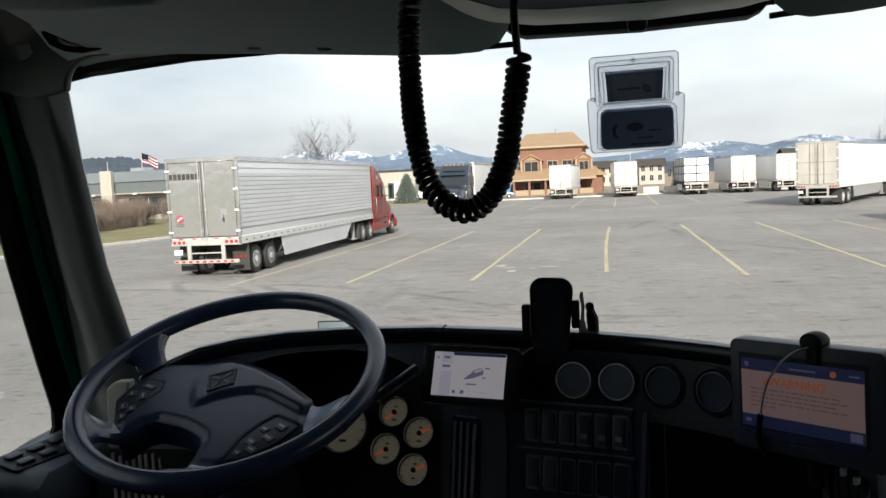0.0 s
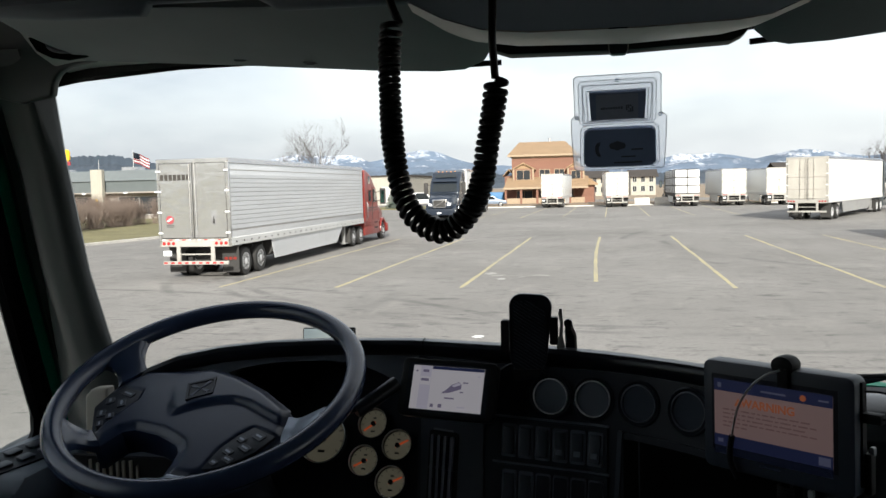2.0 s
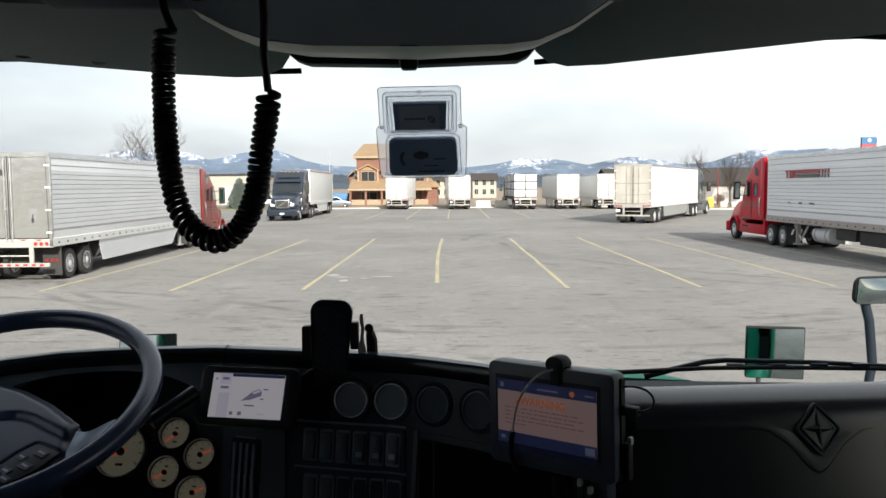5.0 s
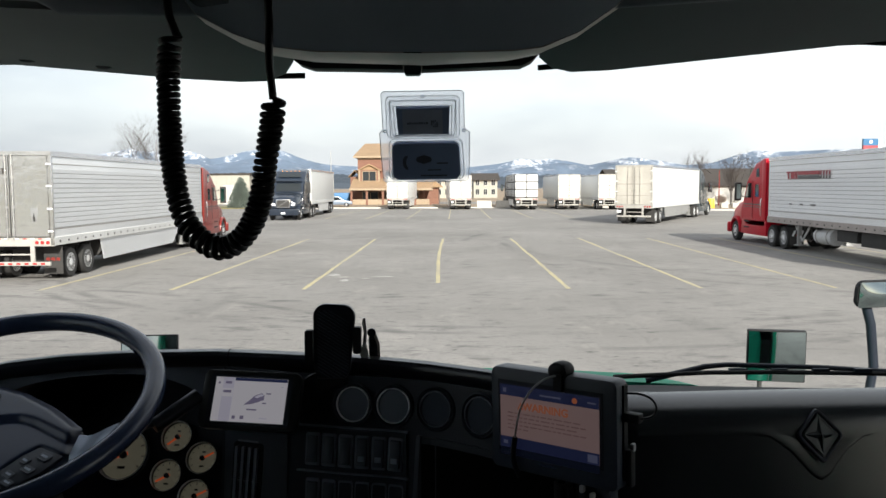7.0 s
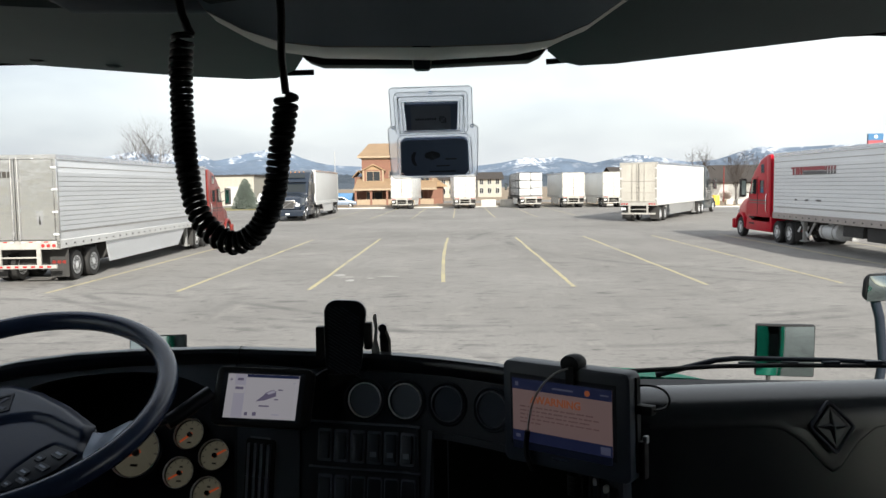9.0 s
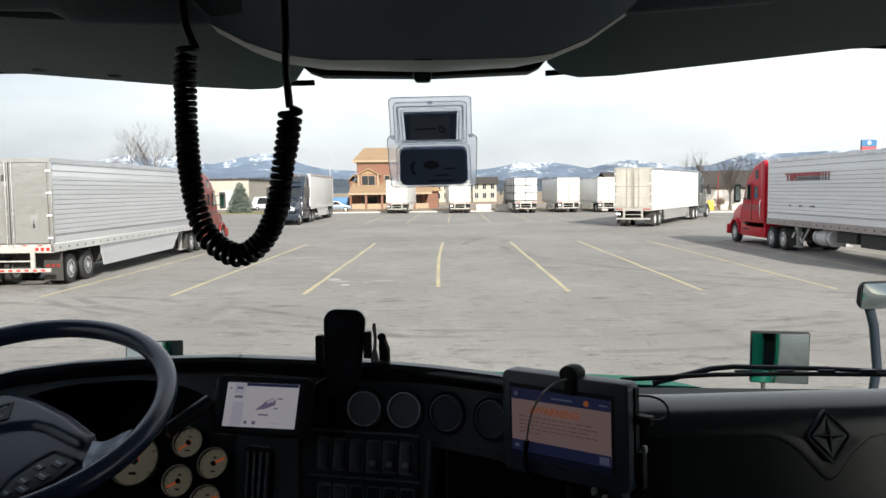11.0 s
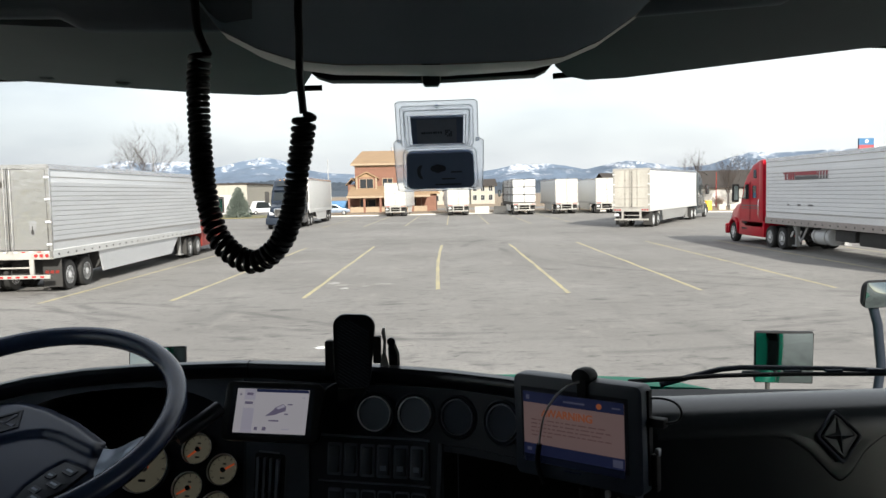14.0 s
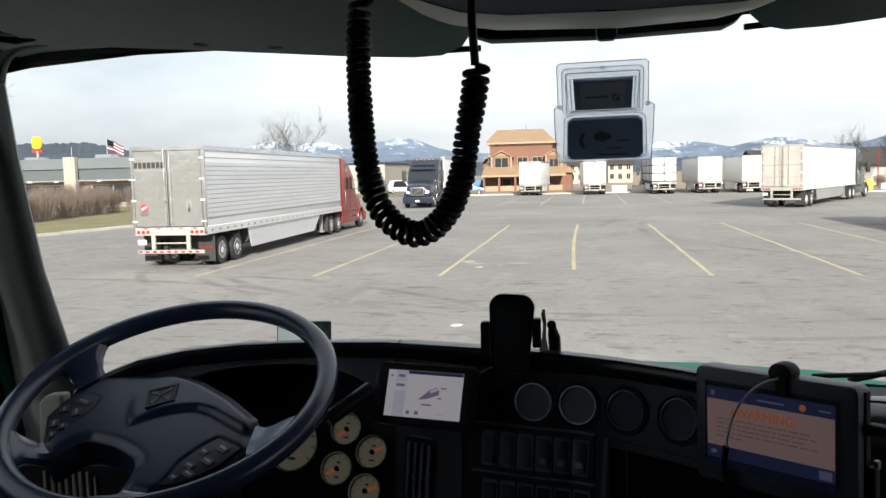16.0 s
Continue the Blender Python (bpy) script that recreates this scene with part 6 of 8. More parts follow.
lipz = [(-0.82, 3.12), (-0.54, 3.041), (-0.41, 3.008), (-0.32, 2.999), (-0.207, 2.996), (-0.197, 3.010), (-0.062, 3.007), (-0.050, 3.001), (-0.034, 2.992), (0.124, 2.989), (0.16, 2.99)]
lipr = [(0.54, 2.993), (0.569, 2.995), (0.729, 3.005), (0.747, 3.014), (1.10, 3.045), (1.51, 3.09)]
for pl_ in ([(0.31 + (x - 0.31) * 1.075, 2.79 + (z - 2.79) * 1.075) for x, z in q] for q in (lipz, lipr)):
    b = nb()
    loft(b, [[(x, 1.095, 3.45) for x, z in pl_], [(x, 1.105, z + 0.012) for x, z in pl_], [(x, 1.109, z + 0.003) for x, z in pl_], [(x, 1.115, z) for x, z in pl_], [(x, 1.127, z + 0.002) for x, z in pl_], [(x, 1.132, 3.2) for x, z in pl_]], False)
    setting("header_fascia", b, M["console_grey"], "dark slate moulded panel above the sun visor", "trim")

hb = thing("header_bar", "black curved bar under the overhead console with a clip", "trim bar")
b = nb()
lo = [(0.150, 3.004), (0.166, 2.991), (0.186, 2.984), (0.352, 2.981), (0.505, 2.986), (0.522, 2.994), (0.536, 3.010)]
prism(b, lo + [(x, 3.045) for x, z in reversed(lo)], 1.395, 1.435, "y")
soften(b, 0.004, 2)
part("bar", b, M["seal"], hb)
b = nb()
prism(b, rounded(0.0235, 0.040, 0.005), 1.262, 1.280, "y", Matrix.Translation((0.3455, 0, 2.9755)))
soften(b, 0.002, 2)
clip_ = part("clip", b, M["panel_black"], hb)
for s in (-1, 1):
    b = nb()
    tube(b, [(0.3455 + s * 0.0122, 1.266, 2.990), (0.3455 + s * 0.0122, 1.264, 2.964), (0.3455 + s * 0.0095, 1.264, 2.957)], 0.0011, 6)
    part("clip_edge", b, M["rod_grey"], clip_, "thin pale edge strip")
b = nb()
box(b, 0.3415, 0.3495, 1.270, 1.400, 2.988, 2.994)
part("clip_tongue", b, M["panel_black"], hb, smooth=False)


def visor(label, bot, top_, rod, key="visor_grey"):
    t = thing("sun_visor", label, "sun visor", "sun visors")
    b = nb()
    rows = []
    for (x, y, z), (x2, y2, z2) in zip(bot, top_):
        p, q = Vector((x, y, z)), Vector((x2, y2, z2))
        n = Vector((0, -0.35, -0.94)) * 0.009
        rows.append([p - n, p - n * 0.2 + Vector((0, 0.008, 0)), p + n, p.lerp(q, 0.5) + n * 1.5, q + n, q - n])
    loft(b, rows)
    part("visor_panel", b, M[key], t)
    b = nb()
    tube(b, rod, 0.0045, 10)
    part("visor_rod", b, M["seal"], t, "black pivot rod")
    return t


vl = visor("grey-green vinyl sun visor folded up on the driver's side",
           [(-0.535, 1.345, 3.034), (-0.52, 1.36, 3.024), (-0.50, 1.37, 3.016), (-0.237, 1.37, 2.995), (-0.123, 1.37, 2.985), (0.0, 1.37, 2.974), (0.085, 1.37, 2.969), (0.125, 1.37, 2.970), (0.155, 1.36, 2.980), (0.170, 1.34, 2.994)],
           [(-0.530, 1.17, 3.062), (-0.52, 1.15, 3.060), (-0.50, 1.14, 3.056), (-0.237, 1.14, 3.036), (-0.123, 1.14, 3.028), (0.0, 1.14, 3.022), (0.085, 1.14, 3.022), (0.125, 1.14, 3.024), (0.155, 1.15, 3.027), (0.170, 1.17, 3.03)],
           [(0.06, 1.395, 2.972), (0.175, 1.40, 2.974)])
for x in (-0.235, -0.123):
    zz = 2.998 - 0.09 * (x + 0.235)
    b = nb()
    box(b, x - 0.011, x + 0.006, 1.340, 1.356, zz - 0.001, zz + 0.004)
    nt_ = part("visor_slot", b, M["seal"], vl, "small dark slot", smooth=False)
    b = nb()
    prism(b, [(x - 0.004, zz - 0.001), (x + 0.010, zz - 0.0115), (x + 0.022, zz - 0.0125), (x + 0.028, zz - 0.010), (x + 0.012, zz - 0.003)], 1.335, 1.348, "y")
    soften(b, 0.001, 1)
    part("slot_lip", b, M["visor_grey"], nt_)
visor("dark grey vinyl sun visor folded up on the passenger side",
      [(0.525, 1.34, 2.998), (0.545, 1.36, 2.986), (0.575, 1.37, 2.981), (0.63, 1.37, 2.983), (0.81, 1.37, 3.001), (1.03, 1.37, 3.023), (1.25, 1.37, 3.045), (1.40, 1.37, 3.065)],
      [(0.525, 1.17, 3.045), (0.545, 1.15, 3.04), (0.575, 1.14, 3.04), (0.63, 1.12, 3.05), (0.81, 1.10, 3.08), (1.03, 1.08, 3.12), (1.25, 1.08, 3.14), (1.40, 1.08, 3.15)],
      [(0.53, 1.40, 2.984), (0.60, 1.40, 2.989), (0.66, 1.40, 2.995)], "visor_dark")
for nm, xa, xb in (("shelf", -0.80, -0.19), ("shelf", 0.86, 1.50)):
    sh = thing("overhead_shelf", "grey moulded storage shelf above the sun visor", "shelf", "overhead shelves")
    b = nb()
    prism(b, [(1.02, 3.50), (1.02, 3.08), (1.05, 3.034), (1.10, 3.034), (1.34, 3.10), (1.34, 3.50)], xa, xb)
    soften(b, 0.016, 3)
    part("shelf_body", b, M["dash_grey"], sh)
ELBOW = [(-0.83, 3.50), (-0.54, 3.50), (-0.54, 3.022), (-0.575, 3.019), (-0.597, 3.015), (-0.613, 3.007), (-0.622, 2.998), (-0.627, 2.988), (-0.632, 2.965), (-0.70, 2.955), (-0.83, 2.99)]
for mirror_ in (False, True):
    b = nb()
    prism(b, [((2 * XC - x) if mirror_ else x, z) for x, z in ELBOW], 1.448, 1.466, "y")
    soften(b, 0.007, 4, 0.3)
    setting("corner_trim", b, M["pillar"], "dark curved corner trim joining pillar and header", "trim")
b = nb()
head = [(-0.62, 3.012), (-0.58, 3.018), (-0.53, 3.020), (-0.40, 3.021), (-0.262, 3.021), (-0.138, 3.021), (0.10, 3.026)]
loft(b, [[(x, 1.484, z - 0.002), (x, 1.470, z), (x, 1.44, z + 0.006), (x, 1.40, z + 0.020), (x, 1.36, z + 0.05), (x, 1.36, z + 0.14)] for x, z in head], False)
setting("header_lining", b, M["header_grey"], "pale grey lining between visor and windscreen", "trim")
pk = thing("visor_pocket", "small hook beside the sun visor, with a recess's shade as a black shape", "hook")
# solid black shape in place of the shade in a hollow
b = nb()
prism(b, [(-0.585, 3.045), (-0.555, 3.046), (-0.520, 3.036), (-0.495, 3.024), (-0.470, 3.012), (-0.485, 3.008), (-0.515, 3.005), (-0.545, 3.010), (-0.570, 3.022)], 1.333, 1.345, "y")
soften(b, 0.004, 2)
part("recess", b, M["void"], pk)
b = nb()
tube(b, smooth_path([(-0.543, 1.326, 3.036), (-0.540, 1.324, 3.026), (-0.528, 1.323, 3.019), (-0.512, 1.323, 3.016), (-0.496, 1.325, 3.016)], 5), 0.0030, 8)
part("hook", b, M["dash_grey"], pk, "dull grey plastic hook")

# ---- dashboard ----
dash = thing("dashboard", "black vinyl truck dashboard with gauges, switches and a badge", "dashboard")
YL = [(-0.56, 1.395), (-0.50, 1.405), (-0.44, 1.415), (-0.30, 1.455), (-0.15, 1.495), (0.0, 1.500), (0.12, 1.468), (0.25, 1.432), (0.35, 1.395), (0.45, 1.335), (0.55, 1.255), (0.62, 1.195)]
ZT = [(-0.56, 2.20), (-0.53, 2.33), (-0.505, 2.43), (-0.47, 2.475), (-0.45, 2.490), (-0.40, 2.509), (-0.33, 2.521), (-0.25, 2.527), (0.0, 2.529), (0.25, 2.532), (0.35, 2.531), (0.45, 2.531), (0.55, 2.530), (0.62, 2.53)]


def pad_row(x):
    y, z = interp(x, YL), interp(x, ZT)
    back = lambda yy: 2.80 - (2.80 - z) * (yy - 0.15) / (y - 0.13) - 0.004   # falls away towards the glass
    drop = max(0.0, -0.30 - x) * 0.35 + max(0.0, x - 0.20) * 0.17
    return [(x, 1.64, z - 0.085 - drop), (x, y + 0.03, z - 0.032), (x, y + 0.002, z - 0.028), (x, y - 0.005, z - 0.020), (x, y - 0.006, z - 0.008), (x, y - 0.001, z - 0.0016), (x, y + 0.014, z), (x, y + 0.07, back(y + 0.07) - drop * 0.4), (x, 1.72, back(1.72) - drop), (x, 1.80, min(back(1.80), 2.42) - drop), (x, 1.80, 2.10)]


xs_ = sorted(set([-0.56, -0.545, -0.53, -0.518, -0.505, -0.49, -0.47, -0.45, -0.425, -0.40, -0.36, -0.33, -0.29, -0.25] + list(np.round(np.arange(-0.2, 0.63, 0.04), 3)) + [0.62]))
b = nb()
loft(b, [pad_row(x) for x in xs_], False)
part("pad", b, M["dash_black"], dash, "black vinyl pad with a dull sheen")
b = nb()
loft(b, [[Vector(p) + Vector((0, -0.0012, 0.0012)) for p in pad_row(x)[2:8]] for x in (0.020, 0.0225)], False)
part("pad_seam", b, M["seal"], dash, "thin dark seam")
b = nb()
loft(b, [[(x, 1.80, 2.365), (x, 1.80, 2.1), (x, 1.9, 2.1), (x, 1.9, 2.355)] for x in (XL, XR)], False)
part("rear_ledge", b, M["dash_black"], dash, smooth=False)

# face under the pad, with an arched opening for the instruments
arch_in, arch_out = [], []
for i in range(25):
    a = i / 24
    ang = math.pi * (1 - a)
    cx, hw, zb, hz = -0.195, 0.205, 2.36, 0.128
    arch_in.append((cx + hw * math.copysign(abs(math.cos(ang)) ** 0.75, math.cos(ang)), zb + hz * math.sin(ang) ** 0.85))
    arch_out.append((-0.50 + 0.535 * a, min(2.503, interp(-0.50 + 0.535 * a, ZT) - 0.022)))
arch_in = [(-0.405, 2.05)] + arch_in + [(0.012, 2.05)]
arch_out = [(-0.53, 2.05)] + arch_out + [(0.035, 2.05)]


def yface(x, z):
    return interp(x, YL) + 0.012 - (2.49 - z) * 0.10


b = nb()
loft(b, [[(x, yface(x, z), z) for x, z in arch_out], [(x, yface(x, z) - 0.004, z) for x, z in [(xi * 0.92 + xo * 0.08, zi * 0.92 + zo * 0.08) for (xi, zi), (xo, zo) in zip(arch_in, arch_out)]],
          [(x, yface(x, z), z) for x, z in arch_in], [(x, 1.66, z - 0.01) for x, z in arch_in]], False)
part("instrument_surround", b, M["gauge_dark"], dash, "charcoal arched surround")


def yinst(x, z):
    return 1.545 + 0.62 * (z - 2.362) - 0.10 * (x + 0.089)


b = nb()
loft(b, [[(x, yinst(x, z), z) for z in (2.02, 2.2, 2.36, top_z)] for x, top_z in ((-0.43, 2.40), (-0.38, 2.455), (-0.32, 2.475), (-0.2, 2.49), (0.02, 2.49))], False)
clus = part("instrument_panel", b, M["panel_black"], dash, smooth=False)


def dial(x, z, r, turn, name="dial"):
    m = basis((x, yinst(x, z), z), (1, -0.10, 0), (0, 0.53, 0.85))
    b = nb()
    lathe(b, [(r * 0.98, -0.004), (r * 1.06, 0.004), (r * 1.10, 0.010), (r * 1.04, 0.013), (r * 0.97, 0.009), (r * 0.95, 0.0)], m, 32, True)
    ring = part("bezel", b, M["panel_black"], clus)
    b = nb()
    lathe(b, [(r * 1.0, 0.006), (r * 1.045, 0.0135), (r * 1.02, 0.0142), (r * 0.985, 0.0125), (r * 0.975, 0.006)], m, 36, True)
    part("dial_ring", b, M["bezel"], clus, "thin satin ring")
    b = nb()
    cyl(b, r, 0.004, m @ Matrix.Translation((0, 0, 0.002)), 32)
    face = part(name, b, M["cream_dial"], clus, "cream gauge face")
    for k in range(9):
        a = radians(215 - k * 31)
        b = nb()
        box(b, r * 0.74, r * 0.92, -r * 0.022, r * 0.022, 0.0042, 0.0048, m @ Matrix.Rotation(a, 4, "Z"))
        part("tick", b, M["dial_ink"], face, smooth=False)
    b = nb()
    prism(b, [(-r * 0.18, -r * 0.07), (r * 0.80, -r * 0.05), (r * 0.80, r * 0.05), (-r * 0.18, r * 0.07)], 0.006, 0.0075, "z", m @ Matrix.Rotation(radians(turn), 4, "Z"))
    part("needle", b, M["needle"], face, "orange needle", smooth=False)
    b = nb()
    cyl(b, r * 0.16, 0.005, m @ Matrix.Translation((0, 0, 0.008)), 16)
    part("needle_cap", b, M["panel_black"], face)
    for k in range(25):
        a = radians(215 - k * 10.3)
        b = nb()
        box(b, r * 0.86, r * 0.92, -r * 0.012, r * 0.012, 0.0042, 0.0047, m @ Matrix.Rotation(a, 4, "Z"))
        part("fine_tick", b, M["dial_ink"], face, smooth=False)
    for w, dz in ((0.30, -0.50), (0.22, 0.42)):
        b = nb()
        box(b, -r * w / 2, r * w / 2, r * (dz - 0.05), r * (dz + 0.05), 0.0042, 0.0048, m)
        part("dial_text", b, M["dial_ink"], face, smooth=False)


for x, z, r, tn in ((-0.085, 2.3625, 0.0265, 220), (-0.035, 2.3325, 0.0265, 30), (-0.094, 2.3055, 0.0265, 210), (-0.040, 2.278, 0.0265, 28), (-0.179, 2.334, 0.044, 200), (-0.305, 2.334, 0.044, 210)):
    dial(x, z, r, tn)

# centre fascia, curving towards the driver
YF = [(0.015, 1.478), (0.06, 1.466), (0.15, 1.430), (0.242, 1.408), (0.307, 1.395), (0.374, 1.368), (0.438, 1.325), (0.52, 1.255), (0.60, 1.178), (0.70, 1.09)]


def yfas(x, z):
    return interp(x, YF) - (2.461 - z) * 0.17


def fascia_pose(x, z, d=0.0):
    """A pose on the fascia, its z axis looking out of the panel."""
    tx = Vector((0.02, interp(x + 0.01, YF) - interp(x - 0.01, YF), 0))
    m = basis((x, yfas(x, z), z), tx, (0, 0.17, 1))
    return m @ Matrix.Translation((0, 0, d))


fx = [0.015, 0.04, 0.06, 0.10, 0.15, 0.20, 0.242, 0.27, 0.307, 0.34, 0.374, 0.40, 0.438, 0.47, 0.52, 0.56, 0.60]
b = nb()
loft(b, [[(x, yfas(x, z), z) for z in (2.505, 2.46, 2.425, 2.36, 2.28, 2.0)] for x in fx], False)
loft(b, [[(0.60, yfas(0.60, z), z), (0.615, yfas(0.60, z) + 0.02, z), (0.63, 1.30, z), (0.65, 1.50, z)] for z in (2.0, 2.28, 2.36, 2.41)], False)
fas = part("centre_fascia", b, M["panel_black"], dash, "black curved centre panel")
for k, (x, z) in enumerate(((0.242, 2.461), (0.307, 2.462), (0.374, 2.464), (0.441, 2.467))):
    m = fascia_pose(x, z)
    b = nb()
    lathe(b, [(0.0335, -0.003), (0.0345, 0.004), (0.032, 0.0055), (0.0285, 0.003), (0.0270, -0.003)], m, 40, True)
    part("gauge_pod", b, M["panel_black"], fas)
    b = nb()
    lathe(b, [(0.0276, 0.001), (0.0276, 0.0060), (0.0271, 0.0064), (0.0262, 0.0064), (0.0258, 0.0058), (0.0258, 0.001)], m, 40, True)
    part("gauge_ring", b, M["bezel"] if k < 2 else M["rib_grey"], fas, "bright thin ring" if k < 2 else "")
    b = nb()
    cyl(b, 0.0262, 0.004, m @ Matrix.Translation((0, 0, 0.0006)), 40)
    part("gauge_face", b, M["gauge_dark"] if k < 2 else M["gauge_black"], fas, "dark blank gauge glass")


def plate_on(x0, x1, z0, z1, d0, d1, material, parent, name, r=0.003, label=""):
    """A thin plate following the fascia; wide ones bend with it."""
    xm, zm = (x0 + x1) / 2, (z0 + z1) / 2
    b = nb()
    if x1 - x0 > 0.06:
        rows = []
        for x in np.linspace(x0, x1, max(4, int((x1 - x0) / 0.02))):
            lo, hi = fascia_pose(x, z0), fascia_pose(x, z1)
            rows.append([lo @ Vector((0, 0, d0)), lo @ Vector((0, 0, d1)), hi @ Vector((0, 0, d1)), hi @ Vector((0, 0, d0)), lo @ Vector((0, 0, d0))])
        loft(b, rows)
        return part(name, b, material, parent, label, smooth=False)
    w = (Vector((x1, yfas(x1, zm), 0)) - Vector((x0, yfas(x0, zm), 0))).length
    prism(b, rounded(w, z1 - z0, min(r, w / 2.2, (z1 - z0) / 2.2), 3), d0, d1, "z", fascia_pose(xm, zm))
    return part(name, b, material, parent, label)


# tall vent, switch bank, cubby
plate_on(0.022, 0.134, 2.16, 2.420, 0.0, 0.004, M["dash_grey"], fas, "vent_panel", 0.004)
plate_on(0.033, 0.091, 2.215, 2.390, 0.002, 0.0050, M["rib_grey"], fas, "vent_frame", 0.008)
vt = plate_on(0.0355, 0.0885, 2.22, 2.387, 0.004, 0.0065, M["seal"], fas, "air_vent", 0.006, "black vertical air vent")
for k in range(4):
    plate_on(0.0415 + 0.0116 * k, 0.0465 + 0.0116 * k, 2.23, 2.380, 0.007, 0.0125, M["rib_grey"], vt, "vent_slat", 0.001)
for zz in (2.326, 2.27):
    plate_on(0.038, 0.086, zz - 0.0012, zz + 0.0012, 0.007, 0.0115, M["dash_grey"], vt, "vent_bar", 0.0008)
for row, (z0, z1) in enumerate(((2.358, 2.420), (2.286, 2.350))):
    bank = plate_on(0.158, 0.328, z0, z1, 0.0, 0.003, M["panel_black"], fas, "switch_bank", 0.003)
    for k in range(6):
        x = 0.164 + k * 0.0268
        sw = plate_on(x + 0.001, x + 0.0245, z0 + 0.005, z1 - 0.006, 0.003, 0.0055, M["rib_grey"], bank, "switch_frame", 0.003)
        if row == 0 or k < 2:
            xm, zm = x + 0.0127, (z0 + z1) / 2
            b = nb()
            prism(b, [(-0.021, 0.004), (-0.021, 0.012), (0.0, 0.007), (0.021, 0.0095), (0.021, 0.004)], -0.0085, 0.0085, "x")
            bmesh.ops.transform(b, matrix=fascia_pose(xm, zm), verts=b.verts)
            soften(b, 0.0012, 2)
            rk = part("rocker", b, M["dash_grey"], sw)
            if row == 0 and k >= 3:
                b = nb()
                box(b, -0.005, 0.005, -0.014, -0.006, 0.0098, 0.0108, fascia_pose(xm, zm))
                part("rocker_mark", b, M["spoke_grey"], rk, smooth=False)
        else:
            plate_on(x + 0.003, x + 0.0225, z0 + 0.008, z1 - 0.009, 0.0055, 0.0065, M["panel_black"], sw, "blank_plug", 0.003)
plate_on(0.150, 0.331, 2.4225, 2.4255, 0.0, 0.005, M["rib_grey"], fas, "trim_strip", 0.001)
plate_on(0.150, 0.331, 2.3525, 2.3552, 0.0, 0.005, M["rib_grey"], fas, "trim_strip", 0.001)
plate_on(0.332, 0.339, 2.0, 2.424, 0.0, 0.006, M["dash_grey"], fas, "trim_strip", 0.002)
cub = plate_on(0.343, 0.560, 2.06, 2.420, 0.0, 0.004, M["panel_black"], fas, "cubby_frame", 0.006)
# flat plate: the cubby's inner shade is only its black colour
plate_on(0.352, 0.552, 2.06, 2.410, 0.004, 0.005, M["void"], cub, "cubby_opening", 0.006, "flat black sheet standing for the shade inside the cubby")

# passenger side
PROF = [(1.74, 2.345), (1.62, 2.405), (1.56, 2.440), (1.53, 2.448), (1.51, 2.4475), (1.49, 2.445), (1.472, 2.440), (1.458, 2.432), (1.447, 2.420), (1.440, 2.400), (1.434, 2.37), (1.424, 2.33), (1.398, 2.22), (1.36, 2.0)]
b = nb()
rows = []
for x, dy, dz in ((0.640, 0.16, -0.03), (0.648, 0.07, -0.012), (0.664, 0.03, -0.006), (0.70, 0.008, -0.002), (0.76, 0.0, 0.0), (0.95, 0.0, 0.004), (1.2, 0.0, 0.008), (1.51, 0.0, 0.008)):
    rows.append([(x, min(1.74, y + dy), z + dz) for y, z in PROF])
loft(b, rows, False)
pas = part("passenger_panel", b, M["passenger_grey"], dash, "charcoal grained passenger side panel")


def ypas(z):
    return interp(z, [(p[1], p[0]) for p in reversed(PROF[5:])])


b = nb()
vline = [(0.70, 2.398), (0.885, 2.400), (0.915, 2.396), (0.945, 2.375), (0.978, 2.337), (0.991, 2.330), (1.004, 2.337), (1.035, 2.375), (1.064, 2.397), (1.10, 2.402), (1.505, 2.406)]
loft(b, [[(x, ypas(z - dz) + dy, z - dz) for x, z in vline] for dy, dz in ((0.0030, 0.0020), (0.0006, 0.0014), (-0.0010, 0.0002), (-0.0018, -0.0020))]
     + [[(x, ypas(z + 0.006 + (2.432 - z - 0.006) * q) - (0.0020 - 0.0040 * q * q * (3 - 2 * q)), z + 0.006 + (2.432 - z - 0.006) * q) for x, z in vline] for q in (0, 0.15, 0.3, 0.45, 0.6, 0.75, 0.88, 1.0)], False)
part("raised_panel", b, M["passenger_grey"], pas)
mb = basis((0.993, 1.4355, 2.4010), (1, 0, 0), (0.10, 0.40, 0.92))
b = nb()
inner = [(0.029, 0), (0, 0.034), (-0.029, 0), (0, -0.034)]


def round_diamond(w, h, r):
    """Diamond with rounded corners, 24 points."""
    out = []
    for k, (cx, cy) in enumerate(((w, 0), (0, h), (-w, 0), (0, -h))):
        nx_, px_ = ((w, 0), (0, h), (-w, 0), (0, -h))[(k + 1) % 4], ((w, 0), (0, h), (-w, 0), (0, -h))[k - 1]
        a, c = Vector((px_[0] - cx, px_[1] - cy)).normalized() * r, Vector((nx_[0] - cx, nx_[1] - cy)).normalized() * r
        for i in range(6):
            q = i / 5
            out.append((cx + a.x * (1 - q) ** 2 + c.x * q * q, cy + a.y * (1 - q) ** 2 + c.y * q * q))
    return out


